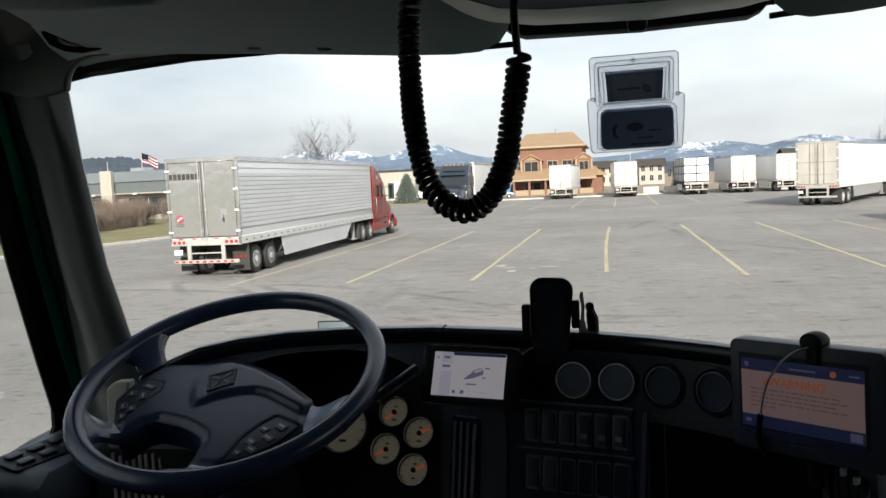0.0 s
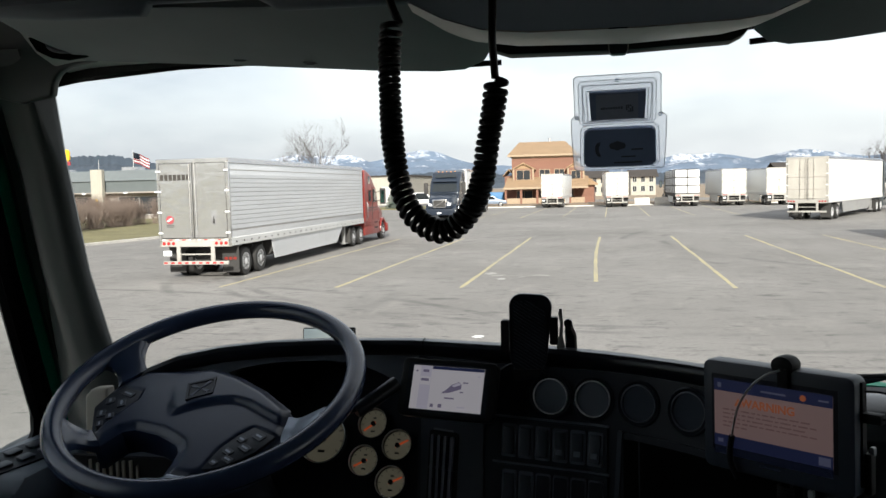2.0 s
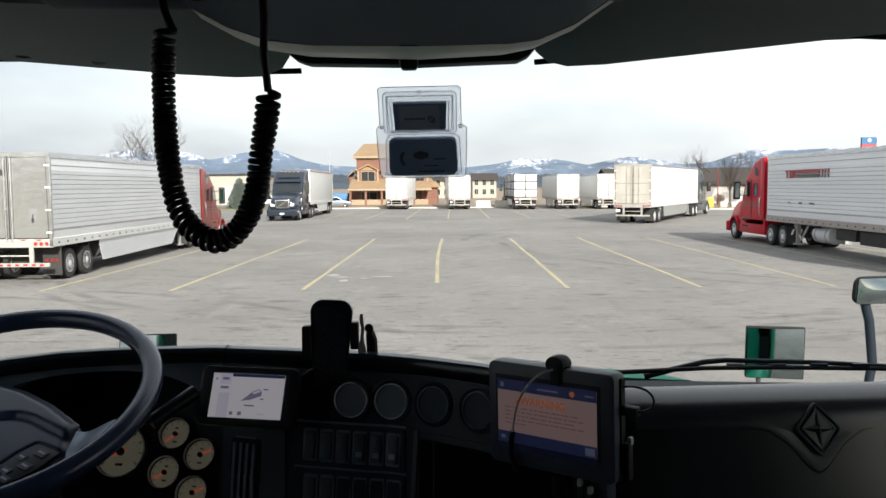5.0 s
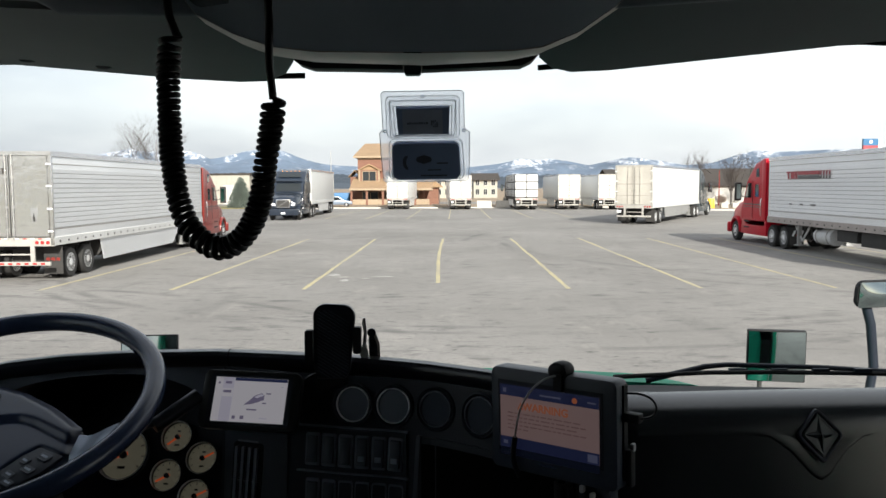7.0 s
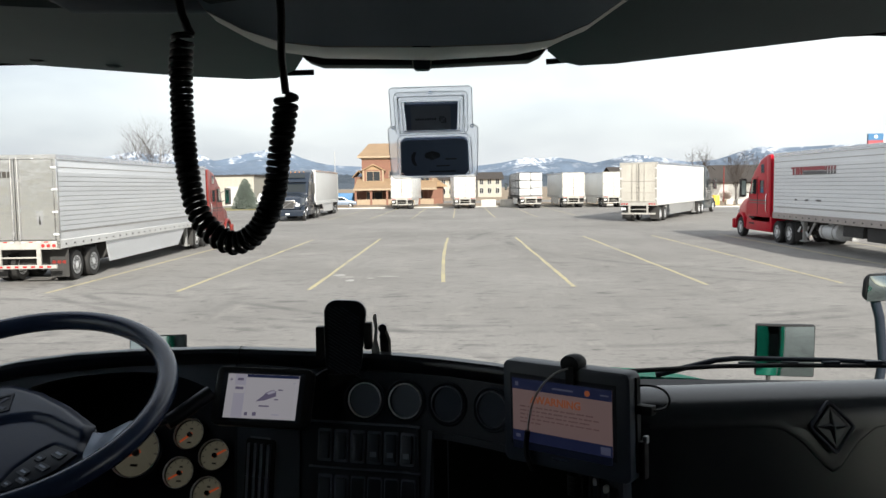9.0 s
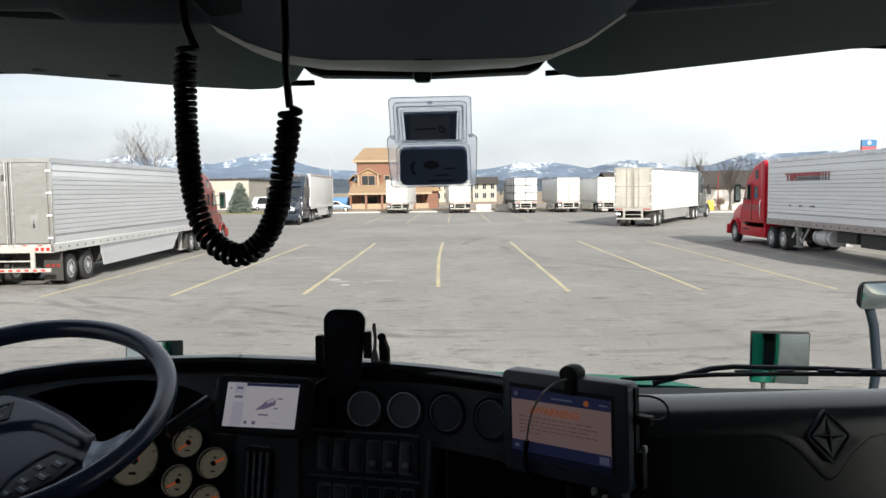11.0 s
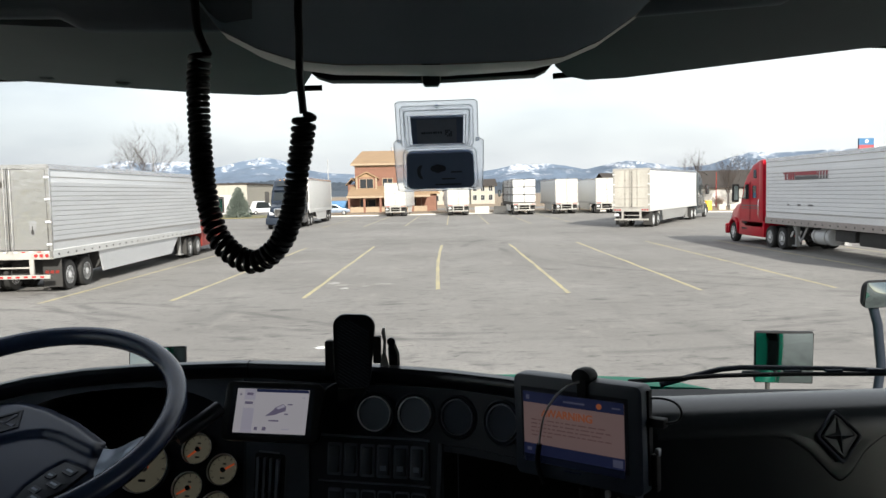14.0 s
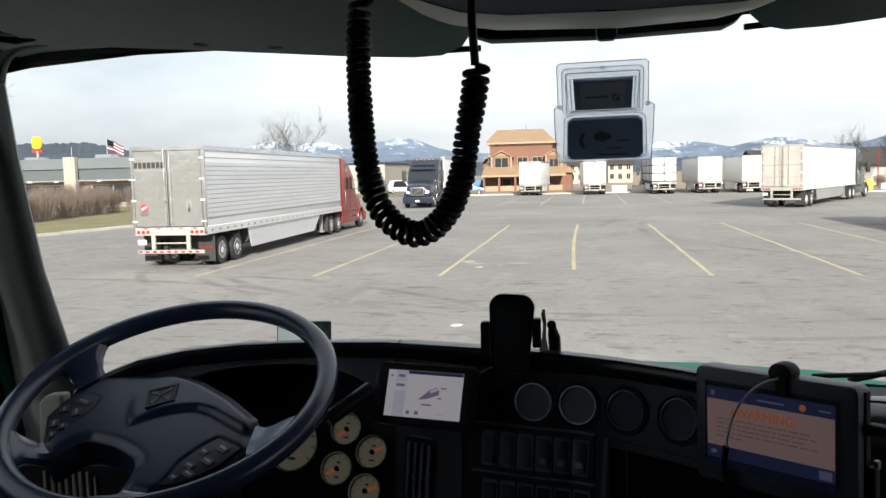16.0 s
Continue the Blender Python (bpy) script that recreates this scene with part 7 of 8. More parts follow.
ring = [round_diamond(w, h, r) for w, h, r in ((0.0395, 0.0465, 0.010), (0.0375, 0.0445, 0.009), (0.0345, 0.041, 0.007), (0.0315, 0.0375, 0.006))]
loft(b, [[mb @ Vector((x, y, z)) for x, y in rg + rg[:1]] for rg, z in zip(ring, (-0.003, 0.003, 0.003, 0.0005))], False)
part("badge_frame", b, M["panel_black"], pas, "black diamond badge frame")
b = nb()
prism(b, inner, 0.0, 0.002, "z", mb)
part("badge_field", b, M["passenger_grey"], pas, smooth=False)
b = nb()
ring = [round_diamond(w, h, 0.004) for w, h in ((0.0290, 0.0345), (0.0275, 0.0327), (0.0255, 0.0303), (0.0240, 0.0285))]
loft(b, [[mb @ Vector((x, y, z)) for x, y in rg + rg[:1]] for rg, z in zip(ring, (0.0015, 0.0036, 0.0036, 0.0015))], False)
part("badge_inner_ring", b, M["passenger_grey"], pas)
b = nb()
tips = [(math.cos(k * math.pi / 4) * (0.026 if k % 2 == 0 else 0.0075), math.sin(k * math.pi / 4) * (0.031 if k % 2 == 0 else 0.0085)) for k in range(8)]
vs = [b.verts.new(mb @ Vector((x, y, 0.0020))) for x, y in tips]
apex = b.verts.new(mb @ Vector((0, 0, 0.0075)))
for k in range(8):
    b.faces.new((vs[k], vs[(k + 1) % 8], apex))
part("badge_emblem", b, M["passenger_grey"], pas, "plain four-pointed emblem", smooth=False)

# pods on the door
b = nb()
prism(b, [(0.7, 2.05), (0.7, 2.36), (1.17, 2.395), (1.285, 2.375), (1.315, 2.345), (1.325, 2.05)], -0.82, -0.735)
soften(b, 0.012, 3)
pod = part("armrest", b, M["door_grey"], wl, "dark moulded door armrest")
b = nb()
prism(b, rounded(0.10, 0.05, 0.01), 0, 0.006, "z", basis((-0.775, 1.20, 2.392), (0.02, 1, -0.06), (-1, 0, 0.1)))
part("switch_plate", b, M["panel_black"], pod)
for k in (-1, 1):
    b = nb()
    cyl(b, 0.010, 0.006, basis((-0.775, 1.20 + 0.022 * k, 2.400), (0.02, 1, -0.06), (-1, 0, 0.1)), 16)
    part("button", b, M["dash_grey"], pod)
pod2 = thing("door_switch_pod", "black switch pod at the window's foot", "switch panel")
b = nb()
prism(b, [(1.33, 2.05), (1.33, 2.285), (1.36, 2.305), (1.66, 2.305), (1.66, 2.05)], -0.82, -0.66)
soften(b, 0.012, 2)
part("pod_body", b, M["door_grey"], pod2)
mp2 = basis((-0.735, 1.435, 2.308), (0.25, 1, 0.02), (-1, 0.25, 0.15))
b = nb()
prism(b, rounded(0.155, 0.075, 0.012), 0, 0.006, "z", mp2)
part("switch_plate", b, M["panel_black"], pod2)
for i in range(3):
    for j in range(2):
        b = nb()
        prism(b, rounded(0.030, 0.020, 0.005), 0.006, 0.011, "z", mp2 @ Matrix.Translation((-0.045 + 0.045 * i, -0.017 + 0.034 * j, 0)))
        soften(b, 0.0015, 2)
        part("button", b, M["dash_grey"], pod2)
mt = thing("suction_mount", "black suction mount fixed to the window post", "mount")
b = nb()
tube(b, smooth_path([(-0.800, 1.262, 2.520), (-0.800, 1.276, 2.560), (-0.798, 1.296, 2.580), (-0.796, 1.318, 2.580), (-0.795, 1.330, 2.570)], 6), 0.012, 12, 0.009)
part("arm", b, M["dash_grey"], mt, "curved dark arm")
b = nb()
prism(b, [(1.255, 2.548), (1.296, 2.540), (1.318, 2.566), (1.335, 2.560), (1.340, 2.530), (1.330, 2.512), (1.300, 2.512), (1.285, 2.492), (1.268, 2.478), (1.255, 2.470)], -0.806, -0.790)
soften(b, 0.005, 3)
bk_ = part("bracket", b, M["panel_black"], mt)
for k in range(4):
    b = nb()
    tube(b, [(-0.787, 1.276 + 0.004 * k, 2.516 + 0.004 * k), (-0.785, 1.300 + 0.003 * k, 2.534 + 0.006 * k), (-0.787, 1.322, 2.540 + 0.008 * k)], 0.0028, 8)
    part("rib", b, M["dash_grey"], bk_)
b = nb()
rows = []
for y, z, w, d in ((1.322, 2.578, 0.005, 0.003), (1.332, 2.574, 0.010, 0.009), (1.343, 2.560, 0.014, 0.0135), (1.350, 2.538, 0.015, 0.0145), (1.354, 2.515, 0.014, 0.0130), (1.355, 2.497, 0.010, 0.0095), (1.352, 2.484, 0.004, 0.004)):
    rows.append([(-0.79 + w * math.cos(q), y + d * math.sin(q), z) for q in np.linspace(0, math.tau, 17)])
loft(b, rows)
part("suction_cup", b, M["seal"], mt, "black rubber cup seen edge-on")
for y0, y1, z in ((1.358, 1.378, 2.372), (1.362, 1.385, 2.364), (1.354, 1.380, 2.356), (1.388, 1.400, 2.372), (1.388, 1.397, 2.358)):
    b = nb()
    prism(b, [(y0, z), (y1, z - 0.0015), (y1, z - 0.0035), (y0, z - 0.002)], XL - 0.0250, XL - 0.0242)
    part("glass_mark", b, M["seal"], wl, smooth=False)

# ---- steering wheel ----
WC = Vector((-0.294, 1.3354, 2.4808))
wm = basis(WC, (1.0, 0.0, -0.0069), (0.0026, 0.9253, 0.3793))
sw_ = thing("steering_wheel", "black leather-rimmed steering wheel with grey hub and two satin spokes", "steering wheel", at=wm)
RW, TW = 0.2353, 0.0165
b = nb()
tube(b, [(RW * math.cos(a), RW * math.sin(a), 0) for a in np.linspace(0, math.tau, 96, endpoint=False)], TW, 16, None, True)
part("rim", b, M["wheel_black"], sw_)


HZ = -0.034


def spoke(a0, a1, h0, h1, key, name, label=""):
    """A flat arm from two hub points to an arc of the rim."""
    rows = []
    for k in range(7):
        s = k / 6
        e = s * s * (3 - 2 * s)
        p0 = Vector((h0[0], h0[1], HZ)).lerp(Vector((0.229 * math.cos(radians(a0)), 0.229 * math.sin(radians(a0)), 0)), s)
        p1 = Vector((h1[0], h1[1], HZ)).lerp(Vector((0.229 * math.cos(radians(a1)), 0.229 * math.sin(radians(a1)), 0)), s)
        p0.z = p1.z = HZ - HZ * e
        pinch = 0.16 * math.sin(math.pi * s)
        p0, p1 = p0.lerp(p1, pinch), p1.lerp(p0, pinch)
        t = 0.012
        mid = (p0 + p1) / 2 + Vector((0, 0, 0.006))
        rows.append([p0 - Vector((0, 0, t)), p0, p0.lerp(mid, 0.3) + Vector((0, 0, 0.005)), mid, p1.lerp(mid, 0.3) + Vector((0, 0, 0.005)), p1, p1 - Vector((0, 0, t)), p0 - Vector((0, 0, t))])
    b = nb()
    loft(b, rows)
    return part(name, b, M[key], sw_, label)


spoke(-31, -8, (0.146, -0.086), (0.141, -0.026), "spoke_grey", "spoke", "satin grey spoke")
spoke(-98, -72, (0.000, -0.170), (0.050, -0.174), "spoke_grey", "spoke", "satin grey spoke")
spoke(-158, -134, (-0.172, -0.080), (-0.136, -0.113), "wheel_black", "spoke")
spoke(142, 168, (-0.158, 0.078), (-0.190, 0.030), "wheel_black", "spoke")
hub_outline = [(-0.187, 0.039), (-0.162, 0.079), (-0.12, 0.085), (-0.034, 0.083), (0.023, 0.062), (0.084, 0.025), (0.141, -0.021), (0.147, -0.076), (0.128, -0.113), (0.099, -0.143), (0.065, -0.162), (0.044, -0.176), (-0.002, -0.172), (-0.001, -0.144), (-0.003, -0.121), (-0.012, -0.106), (-0.034, -0.093), (-0.058, -0.082), (-0.10, -0.073), (-0.119, -0.080), (-0.136, -0.114), (-0.146, -0.116), (-0.162, -0.096), (-0.180, -0.064), (-0.201, -0.024), (-0.194, 0.019)]
b = nb()
prism(b, hub_outline, -0.078, -0.034, "z")
soften(b, 0.0018, 2, 0.9)
hub = part("hub_pad", b, M["hub_grey"], sw_, "dark blue-grey moulded hub pad")
HORN = [(-0.118, 0.087), (-0.034, 0.090), (0.023, 0.068), (0.084, 0.032), (0.150, -0.020), (0.135, -0.052), (0.099, -0.032), (0.065, -0.012), (0.038, -0.004), (0.009, -0.008), (-0.022, -0.021), (-0.050, -0.042), (-0.064, -0.026), (-0.080, 0.012), (-0.103, 0.050)]
POD_L = [(-0.174, 0.024), (-0.136, 0.018), (-0.132, -0.006), (-0.145, -0.035), (-0.153, -0.063), (-0.159, -0.085), (-0.177, -0.064), (-0.196, -0.028), (-0.189, 0.009)]
POD_R = [(0.137, -0.079), (0.095, -0.060), (0.078, -0.079), (0.061, -0.110), (0.052, -0.156), (0.068, -0.154), (0.089, -0.145), (0.119, -0.115)]


def depth_in(poly, x, y):
    """How far a point lies inside an outline (negative outside)."""
    best, odd = 9.0, False
    for (xa, ya), (xb, yb) in zip(poly, poly[1:] + poly[:1]):
        dx, dy = xb - xa, yb - ya
        q = max(0.0, min(1.0, ((x - xa) * dx + (y - ya) * dy) / (dx * dx + dy * dy)))
        best = min(best, math.hypot(x - xa - q * dx, y - ya - q * dy))
        if (ya > y) != (yb > y) and x < xa + (y - ya) * dx / dy:
            odd = not odd
    return best if odd else -best


def nearest_on(poly, x, y):
    """The point of an outline nearest to a point."""
    found = []
    for (xa, ya), (xb, yb) in zip(poly, poly[1:] + poly[:1]):
        dx, dy = xb - xa, yb - ya
        q = max(0.0, min(1.0, ((x - xa) * dx + (y - ya) * dy) / (dx * dx + dy * dy)))
        found.append((math.hypot(x - xa - q * dx, y - ya - q * dy), xa + q * dx, ya + q * dy))
    return min(found)[1:]


def ease(d, w):
    q = max(0.0, min(1.0, d / w))
    return q * q * (3 - 2 * q)


def hub_height(x, y):
    return -0.0345 + 0.0075 * ease(depth_in(hub_outline, x, y), 0.016) + 0.0075 * ease(x + 0.095, 0.08) * ease(depth_in(HORN, x, y) + 0.004, 0.012) - 0.006 * ease(depth_in(POD_L, x, y) + 0.002, 0.006) - 0.006 * ease(depth_in(POD_R, x, y) + 0.002, 0.006)


b = nb()
gx, gy = np.arange(-0.206, 0.153, 0.0038), np.arange(-0.180, 0.090, 0.0038)
grid_ = {}
for i, x in enumerate(gx):
    for j, y in enumerate(gy):
        d_ = depth_in(hub_outline, x, y)
        if d_ > 0.001:
            grid_[i, j] = b.verts.new((x, y, hub_height(x, y)))
        elif d_ > -0.0036:
            ex, ey = nearest_on(hub_outline, x, y)
            grid_[i, j] = b.verts.new((ex, ey, hub_height(ex, ey)))
for (i, j), v in grid_.items():
    if all(k in grid_ for k in ((i + 1, j), (i + 1, j + 1), (i, j + 1))):
        b.faces.new((v, grid_[i + 1, j], grid_[i + 1, j + 1], grid_[i, j + 1]))
part("horn_pad", b, M["hub_grey"], hub, edge=80)
bq = [(-0.056, 0.028), (-0.040, -0.014), (-0.002, 0.007), (-0.014, 0.049)]
bc = (sum(p[0] for p in bq) / 4, sum(p[1] for p in bq) / 4)
bi = [(bc[0] + (p[0] - bc[0]) * 0.80, bc[1] + (p[1] - bc[1]) * 0.80) for p in bq]
b = nb()
for k in range(4):
    prism(b, [bq[k], bq[(k + 1) % 4], bi[(k + 1) % 4], bi[k]], -0.0215, -0.0175, "z")
part("badge_frame", b, M["panel_black"], hub, "black badge frame", smooth=False)
b = nb()
for k in range(4):
    p, q, r_ = bi[k], bi[(k + 1) % 4], bi[k - 1]
    prism(b, [bc, (p[0] * 0.80 + q[0] * 0.14 + bc[0] * 0.06, p[1] * 0.80 + q[1] * 0.14 + bc[1] * 0.06), (p[0] * 0.80 + r_[0] * 0.14 + bc[0] * 0.06, p[1] * 0.80 + r_[1] * 0.14 + bc[1] * 0.06)], -0.0205, -0.0180, "z")
part("badge_emblem", b, M["hub_grey"], hub, "plain four-pointed emblem", smooth=False)
b = nb()
prism(b, bi, -0.0215, -0.0190, "z")
part("badge_field", b, M["panel_black"], hub, smooth=False)


def button_pod(name, pts, cells):
    b = nb()
    prism(b, pts, -0.036, -0.0285, "z")
    soften(b, 0.002, 2)
    pd = part(name, b, M["panel_black"], hub)
    for x, y, w, h, a in cells:
        mm = Matrix.Translation((x, y, -0.0285)) @ Matrix.Rotation(radians(a), 4, "Z")
        b = nb()
        prism(b, rounded(w, h, 0.002, 2), 0, 0.0018, "z", mm)
        bt_ = part("button", b, M["dash_grey"], pd)
        b = nb()
        box(b, -w * 0.30, w * 0.30, -h * 0.14, h * 0.14, 0.0018, 0.0023, mm)
        part("button_mark", b, M["spoke_grey"], bt_, smooth=False)


button_pod("button_pod", POD_L,
           [(-0.156, 0.008, 0.026, 0.012, -20), (-0.177, -0.012, 0.016, 0.014, -65), (-0.154, -0.017, 0.020, 0.013, -65), (-0.174, -0.045, 0.018, 0.014, -65), (-0.156, -0.050, 0.014, 0.013, -65), (-0.162, -0.070, 0.014, 0.010, -65)])
button_pod("button_pod", POD_R,
           [(0.112, -0.082, 0.020, 0.014, -30), (0.088, -0.090, 0.014, 0.012, -30), (0.100, -0.108, 0.020, 0.012, -30), (0.078, -0.118, 0.016, 0.012, -30), (0.084, -0.134, 0.018, 0.011, -30), (0.066, -0.142, 0.012, 0.010, -30)])
b = nb()
cyl(b, 0.075, 0.22, Matrix.Translation((0, -0.01, -0.19)), 28, 0.05)
part("column_shroud", b, M["panel_black"], sw_)
stk = thing("column_stalk", "black control stalk beside the steering wheel", "stalk")
b = nb()
tube(b, [(-0.12, 1.30, 2.40), (-0.07, 1.345, 2.445), (-0.045, 1.367, 2.450)], 0.007, 10)
part("stem", b, M["panel_black"], stk)
b = nb()
tube(b, [(-0.058, 1.356, 2.441), (-0.05, 1.363, 2.446), (-0.010, 1.396, 2.472), (-0.003, 1.402, 2.476)], 0.0115, 14, 0.0125)
part("grip", b, M["dash_black"], stk)
fv = thing("floor_grille", "dusty slatted grille seen below the steering wheel", "grille")
slats = random.Random(41)
# black sheet, widened over the paler surround to darken the space below the wheel
b = nb()
box(b, -0.590, -0.400, 1.387, 1.396, 2.0, 2.338)
part("backing", b, M["seal"], fv, smooth=False)
for k in range(8):
    x = -0.553 + 0.0128 * k + slats.uniform(-0.001, 0.001)
    b = nb()
    box(b, x, x + slats.uniform(0.0028, 0.0045), 1.382, 1.387, 2.19, 2.334 - slats.uniform(0.0, 0.010))
    part("slat", b, M["beige_trim"], fv, "thin dusty beige slat", smooth=False)
b = nb()
box(b, -0.548, -0.500, 1.376, 1.386, 2.280, 2.2835)
part("cross_slat", b, M["beige_trim"], fv, smooth=False)
b = nb()
prism(b, [(1.46, 2.0), (1.46, 2.24), (1.50, 2.28), (1.66, 2.28), (1.66, 2.0)], -0.82, -0.54)
soften(b, 0.02, 3)
part("end_panel", b, M["dash_black"], dash)

b = nb()
prism(b, [(-0.572, 2.335), (-0.566, 2.44), (-0.552, 2.453), (-0.522, 2.455), (-0.530, 2.335)], 1.400, 1.425, "y")
soften(b, 0.006, 3)
part("end_cap", b, M["beige_trim"], dash, "pale beige end piece of the dashboard")

# ---- things on the dash ----
gm = basis((0.08175, 1.389, 2.47225), (0.9924, -0.1213, -0.0217), (0.0692, 0.4034, 0.9124))
gps = thing("navigator", "black truck navigator showing a pale menu, mounted on the dash", "navigator", at=gm)
b = nb()
prism(b, rounded(0.158, 0.092, 0.011, 6), -0.018, 0.002, "z")
soften(b, 0.003, 2)
case = part("case", b, M["gps_case"], gps)
b = nb()
prism(b, rounded(0.134, 0.078, 0.003, 2), 0.0022, 0.0026, "z")
part("glass", b, M["panel_black"], gps, smooth=False)


def on_screen(parent, rects, z=0.003):
    for nm, x0, x1, y0, y1, key, lab in rects:
        b = nb()
        box(b, x0, x1, y0, y1, z, z + 0.0003)
        part(nm, b, M[key], parent, lab, smooth=False)
        z += 0.00012 if nm != "text_bar" else 0.0


b = nb()
box(b, -0.0585, 0.0585, -0.0345, 0.0345, 0.0026, 0.0029)
scr = part("screen", b, M["screen_white"], gps, "lit pale screen", smooth=False)
on_screen(scr, [("menu_column", -0.046, -0.028, -0.034, 0.034, "screen_side", ""), ("title_bar", -0.027, 0.058, 0.0295, 0.0342, "screen_dark", "navy title bar"),
                ("menu_tile", -0.0455, -0.0285, 0.004, 0.017, "screen_white", ""), ("truck_icon", -0.042, -0.032, 0.024, 0.028, "screen_ink", ""), ("truck_icon", -0.044, -0.031, 0.010, 0.014, "screen_ink", ""),
                ("plus_icon", -0.054, -0.050, 0.0245, 0.0258, "screen_ink", ""), ("plus_icon", -0.0527, -0.0513, 0.0232, 0.0271, "screen_ink", ""),
                ("text_bar", -0.002, 0.014, -0.0158, -0.0135, "screen_ink", ""), ("text_bar", 0.022, 0.028, -0.005, -0.003, "screen_ink", ""), ("text_bar", 0.026, 0.034, 0.010, 0.012, "screen_ink", ""),
                ("text_bar", 0.020, 0.032, -0.0285, -0.0262, "screen_side", ""), ("tool_icon", -0.024, -0.019, -0.030, -0.025, "screen_ink", ""), ("tool_icon", -0.011, -0.005, -0.030, -0.0245, "screen_ink", ""),
                ("corner_mark", 0.049, 0.053, 0.021, 0.023, "screen_side", "")])
for pts, key in (([(-0.008, -0.008), (0.004, 0.002), (0.006, -0.006)], "screen_ink"), ([(0.004, 0.002), (0.007, 0.006), (0.019, 0.0115), (0.024, 0.008), (0.024, 0.001), (0.006, -0.006)], "screen_ink"), ([(0.008, 0.005), (0.019, 0.0105), (0.0235, 0.0075), (0.012, 0.003)], "screen_side")):
    b = nb()
    prism(b, pts, 0.0045 if key == "screen_ink" else 0.0049, 0.0048 if key == "screen_ink" else 0.0051, "z")
    part("truck_picture", b, M[key], scr, smooth=False)
b = nb()
tube(b, [(0, 0, -0.015), (0, 0.0, -0.035), (0, -0.01, -0.055)], 0.011, 12)
part("mount", b, M["gps_case"], gps)
b = nb()
tube(b, smooth_path([(0.150, 1.43, 2.470), (0.158, 1.424, 2.490), (0.172, 1.424, 2.502), (0.19, 1.428, 2.508), (0.205, 1.436, 2.508)], 6), 0.003, 8)
part("cable", b, M["cord"], thing("power_cable", "thin black cable on the dash", "cable"))

tm = basis((0.5277, 1.2105, 2.4905), (0.7791, -0.6263, 0.0275), (-0.0148, 0.0255, 0.9996))
tab = thing("tablet", "dark grey vehicle tablet showing an orange warning page", "tablet", at=tm)
b = nb()
prism(b, rounded(0.194, 0.142, 0.010, 5), -0.026, 0.004, "z", Matrix.Translation((0.004, -0.004, 0)))
soften(b, 0.004, 2)
part("case", b, M["tablet_case"], tab)
b = nb()
box(b, -0.080, 0.082, -0.049, 0.050, 0.0042, 0.0046)
part("glass", b, M["panel_black"], tab, smooth=False)
b = nb()
box(b, -0.0765, 0.0765, -0.0435, 0.0435, 0.0048, 0.0051)
ts = part("screen", b, M["screen_pink"], tab, "lit salmon page", smooth=False)
rw_ = random.Random(12)
WORDS = []
for k, end in enumerate((0.052, 0.060, 0.046, 0.058, -0.030)):
    x = -0.064
    while x < end - 0.004:
        w = rw_.uniform(0.004, 0.015)
        WORDS.append(("text_bar", x, min(x + w, end), 0.0046 - 0.0054 * k, 0.0064 - 0.0054 * k, "screen_grey", ""))
        x += w + 0.0024
on_screen(ts, [("title_bar", -0.0765, 0.0765, 0.0285, 0.0436, "screen_blue", "blue title bar"), ("lower_bar", -0.0765, 0.0765, -0.0436, -0.0285, "screen_blue", "blue lower bar"), ("lower_edge", -0.0765, 0.0765, -0.0540, -0.0437, "screen_low", "unlit lower screen edge"),
               *WORDS,
               ("title_text", -0.012, 0.020, 0.034, 0.0364, "screen_dim", ""), ("clock_bars", 0.060, 0.072, 0.0345, 0.0365, "screen_dim", ""), ("menu_mark", -0.071, -0.066, 0.033, 0.039, "screen_dim", ""), ("menu_mark", -0.071, -0.064, -0.0385, -0.034, "screen_dim", ""), ("menu_tile", 0.060, 0.074, -0.041, -0.031, "screen_dim", "")], 0.0052)
letters("warning_word", "WARNING", 0.0145, Matrix.Translation((-0.003, 0.0165, 0.0070)), M["screen_orange"], ts, 0.0002, "orange capital letters")
b = nb()
prism(b, [(-0.047, 0.0118), (-0.037, 0.0118), (-0.042, 0.0215)], 0.0066, 0.0072, "z")
part("warning_triangle", b, M["screen_orange"], ts, smooth=False)
b = nb()
cyl(b, 0.0038, 0.0006, Matrix.Translation((0.042, 0.0355, 0.0072)), 20)
part("orange_dot", b, M["screen_orange"], ts, smooth=False)
b = nb()
box(b, -0.014, 0.012, -0.0605, -0.0588, 0.0042, 0.005)
part("maker_mark", b, M["screen_low"], tab, "plain blue bar", smooth=False)
b = nb()
lathe(b, [(0.013, -0.012), (0.0145, -0.007), (0.0148, 0.006), (0.0135, 0.011), (0.004, 0.013)], Matrix.Translation((0.016, 0.071, -0.004)) @ Matrix.Diagonal((1.0, 0.82, 1, 1)), 28)
box(b, 0.012, 0.024, 0.045, 0.068, -0.002, 0.010)
part("clip_knob", b, M["seal"], tab, "round black clip on the upper edge")
b = nb()
tube(b, smooth_path(((0.016, 0.066, 0.010), (0.002, 0.060, 0.018), (-0.016, 0.044, 0.020), (-0.034, 0.018, 0.018), (-0.045, -0.014, 0.014), (-0.048, -0.030, 0.012)), 5), 0.0014, 8)
cb = part("cable", b, M["white_cable"], tab, "thin pale cable")
b = nb()
tube(b, smooth_path(((-0.048, -0.026, 0.012), (-0.051, -0.044, 0.012), (-0.050, -0.062, 0.012), (-0.042, -0.080, 0.010)), 5), 0.0038, 10)
part("plug", b, M["seal"], cb, "black rubber plug")
b = nb()
box(b, 0.101, 0.124, 0.014, 0.026, -0.022, -0.008)
soften(b, 0.002, 2)
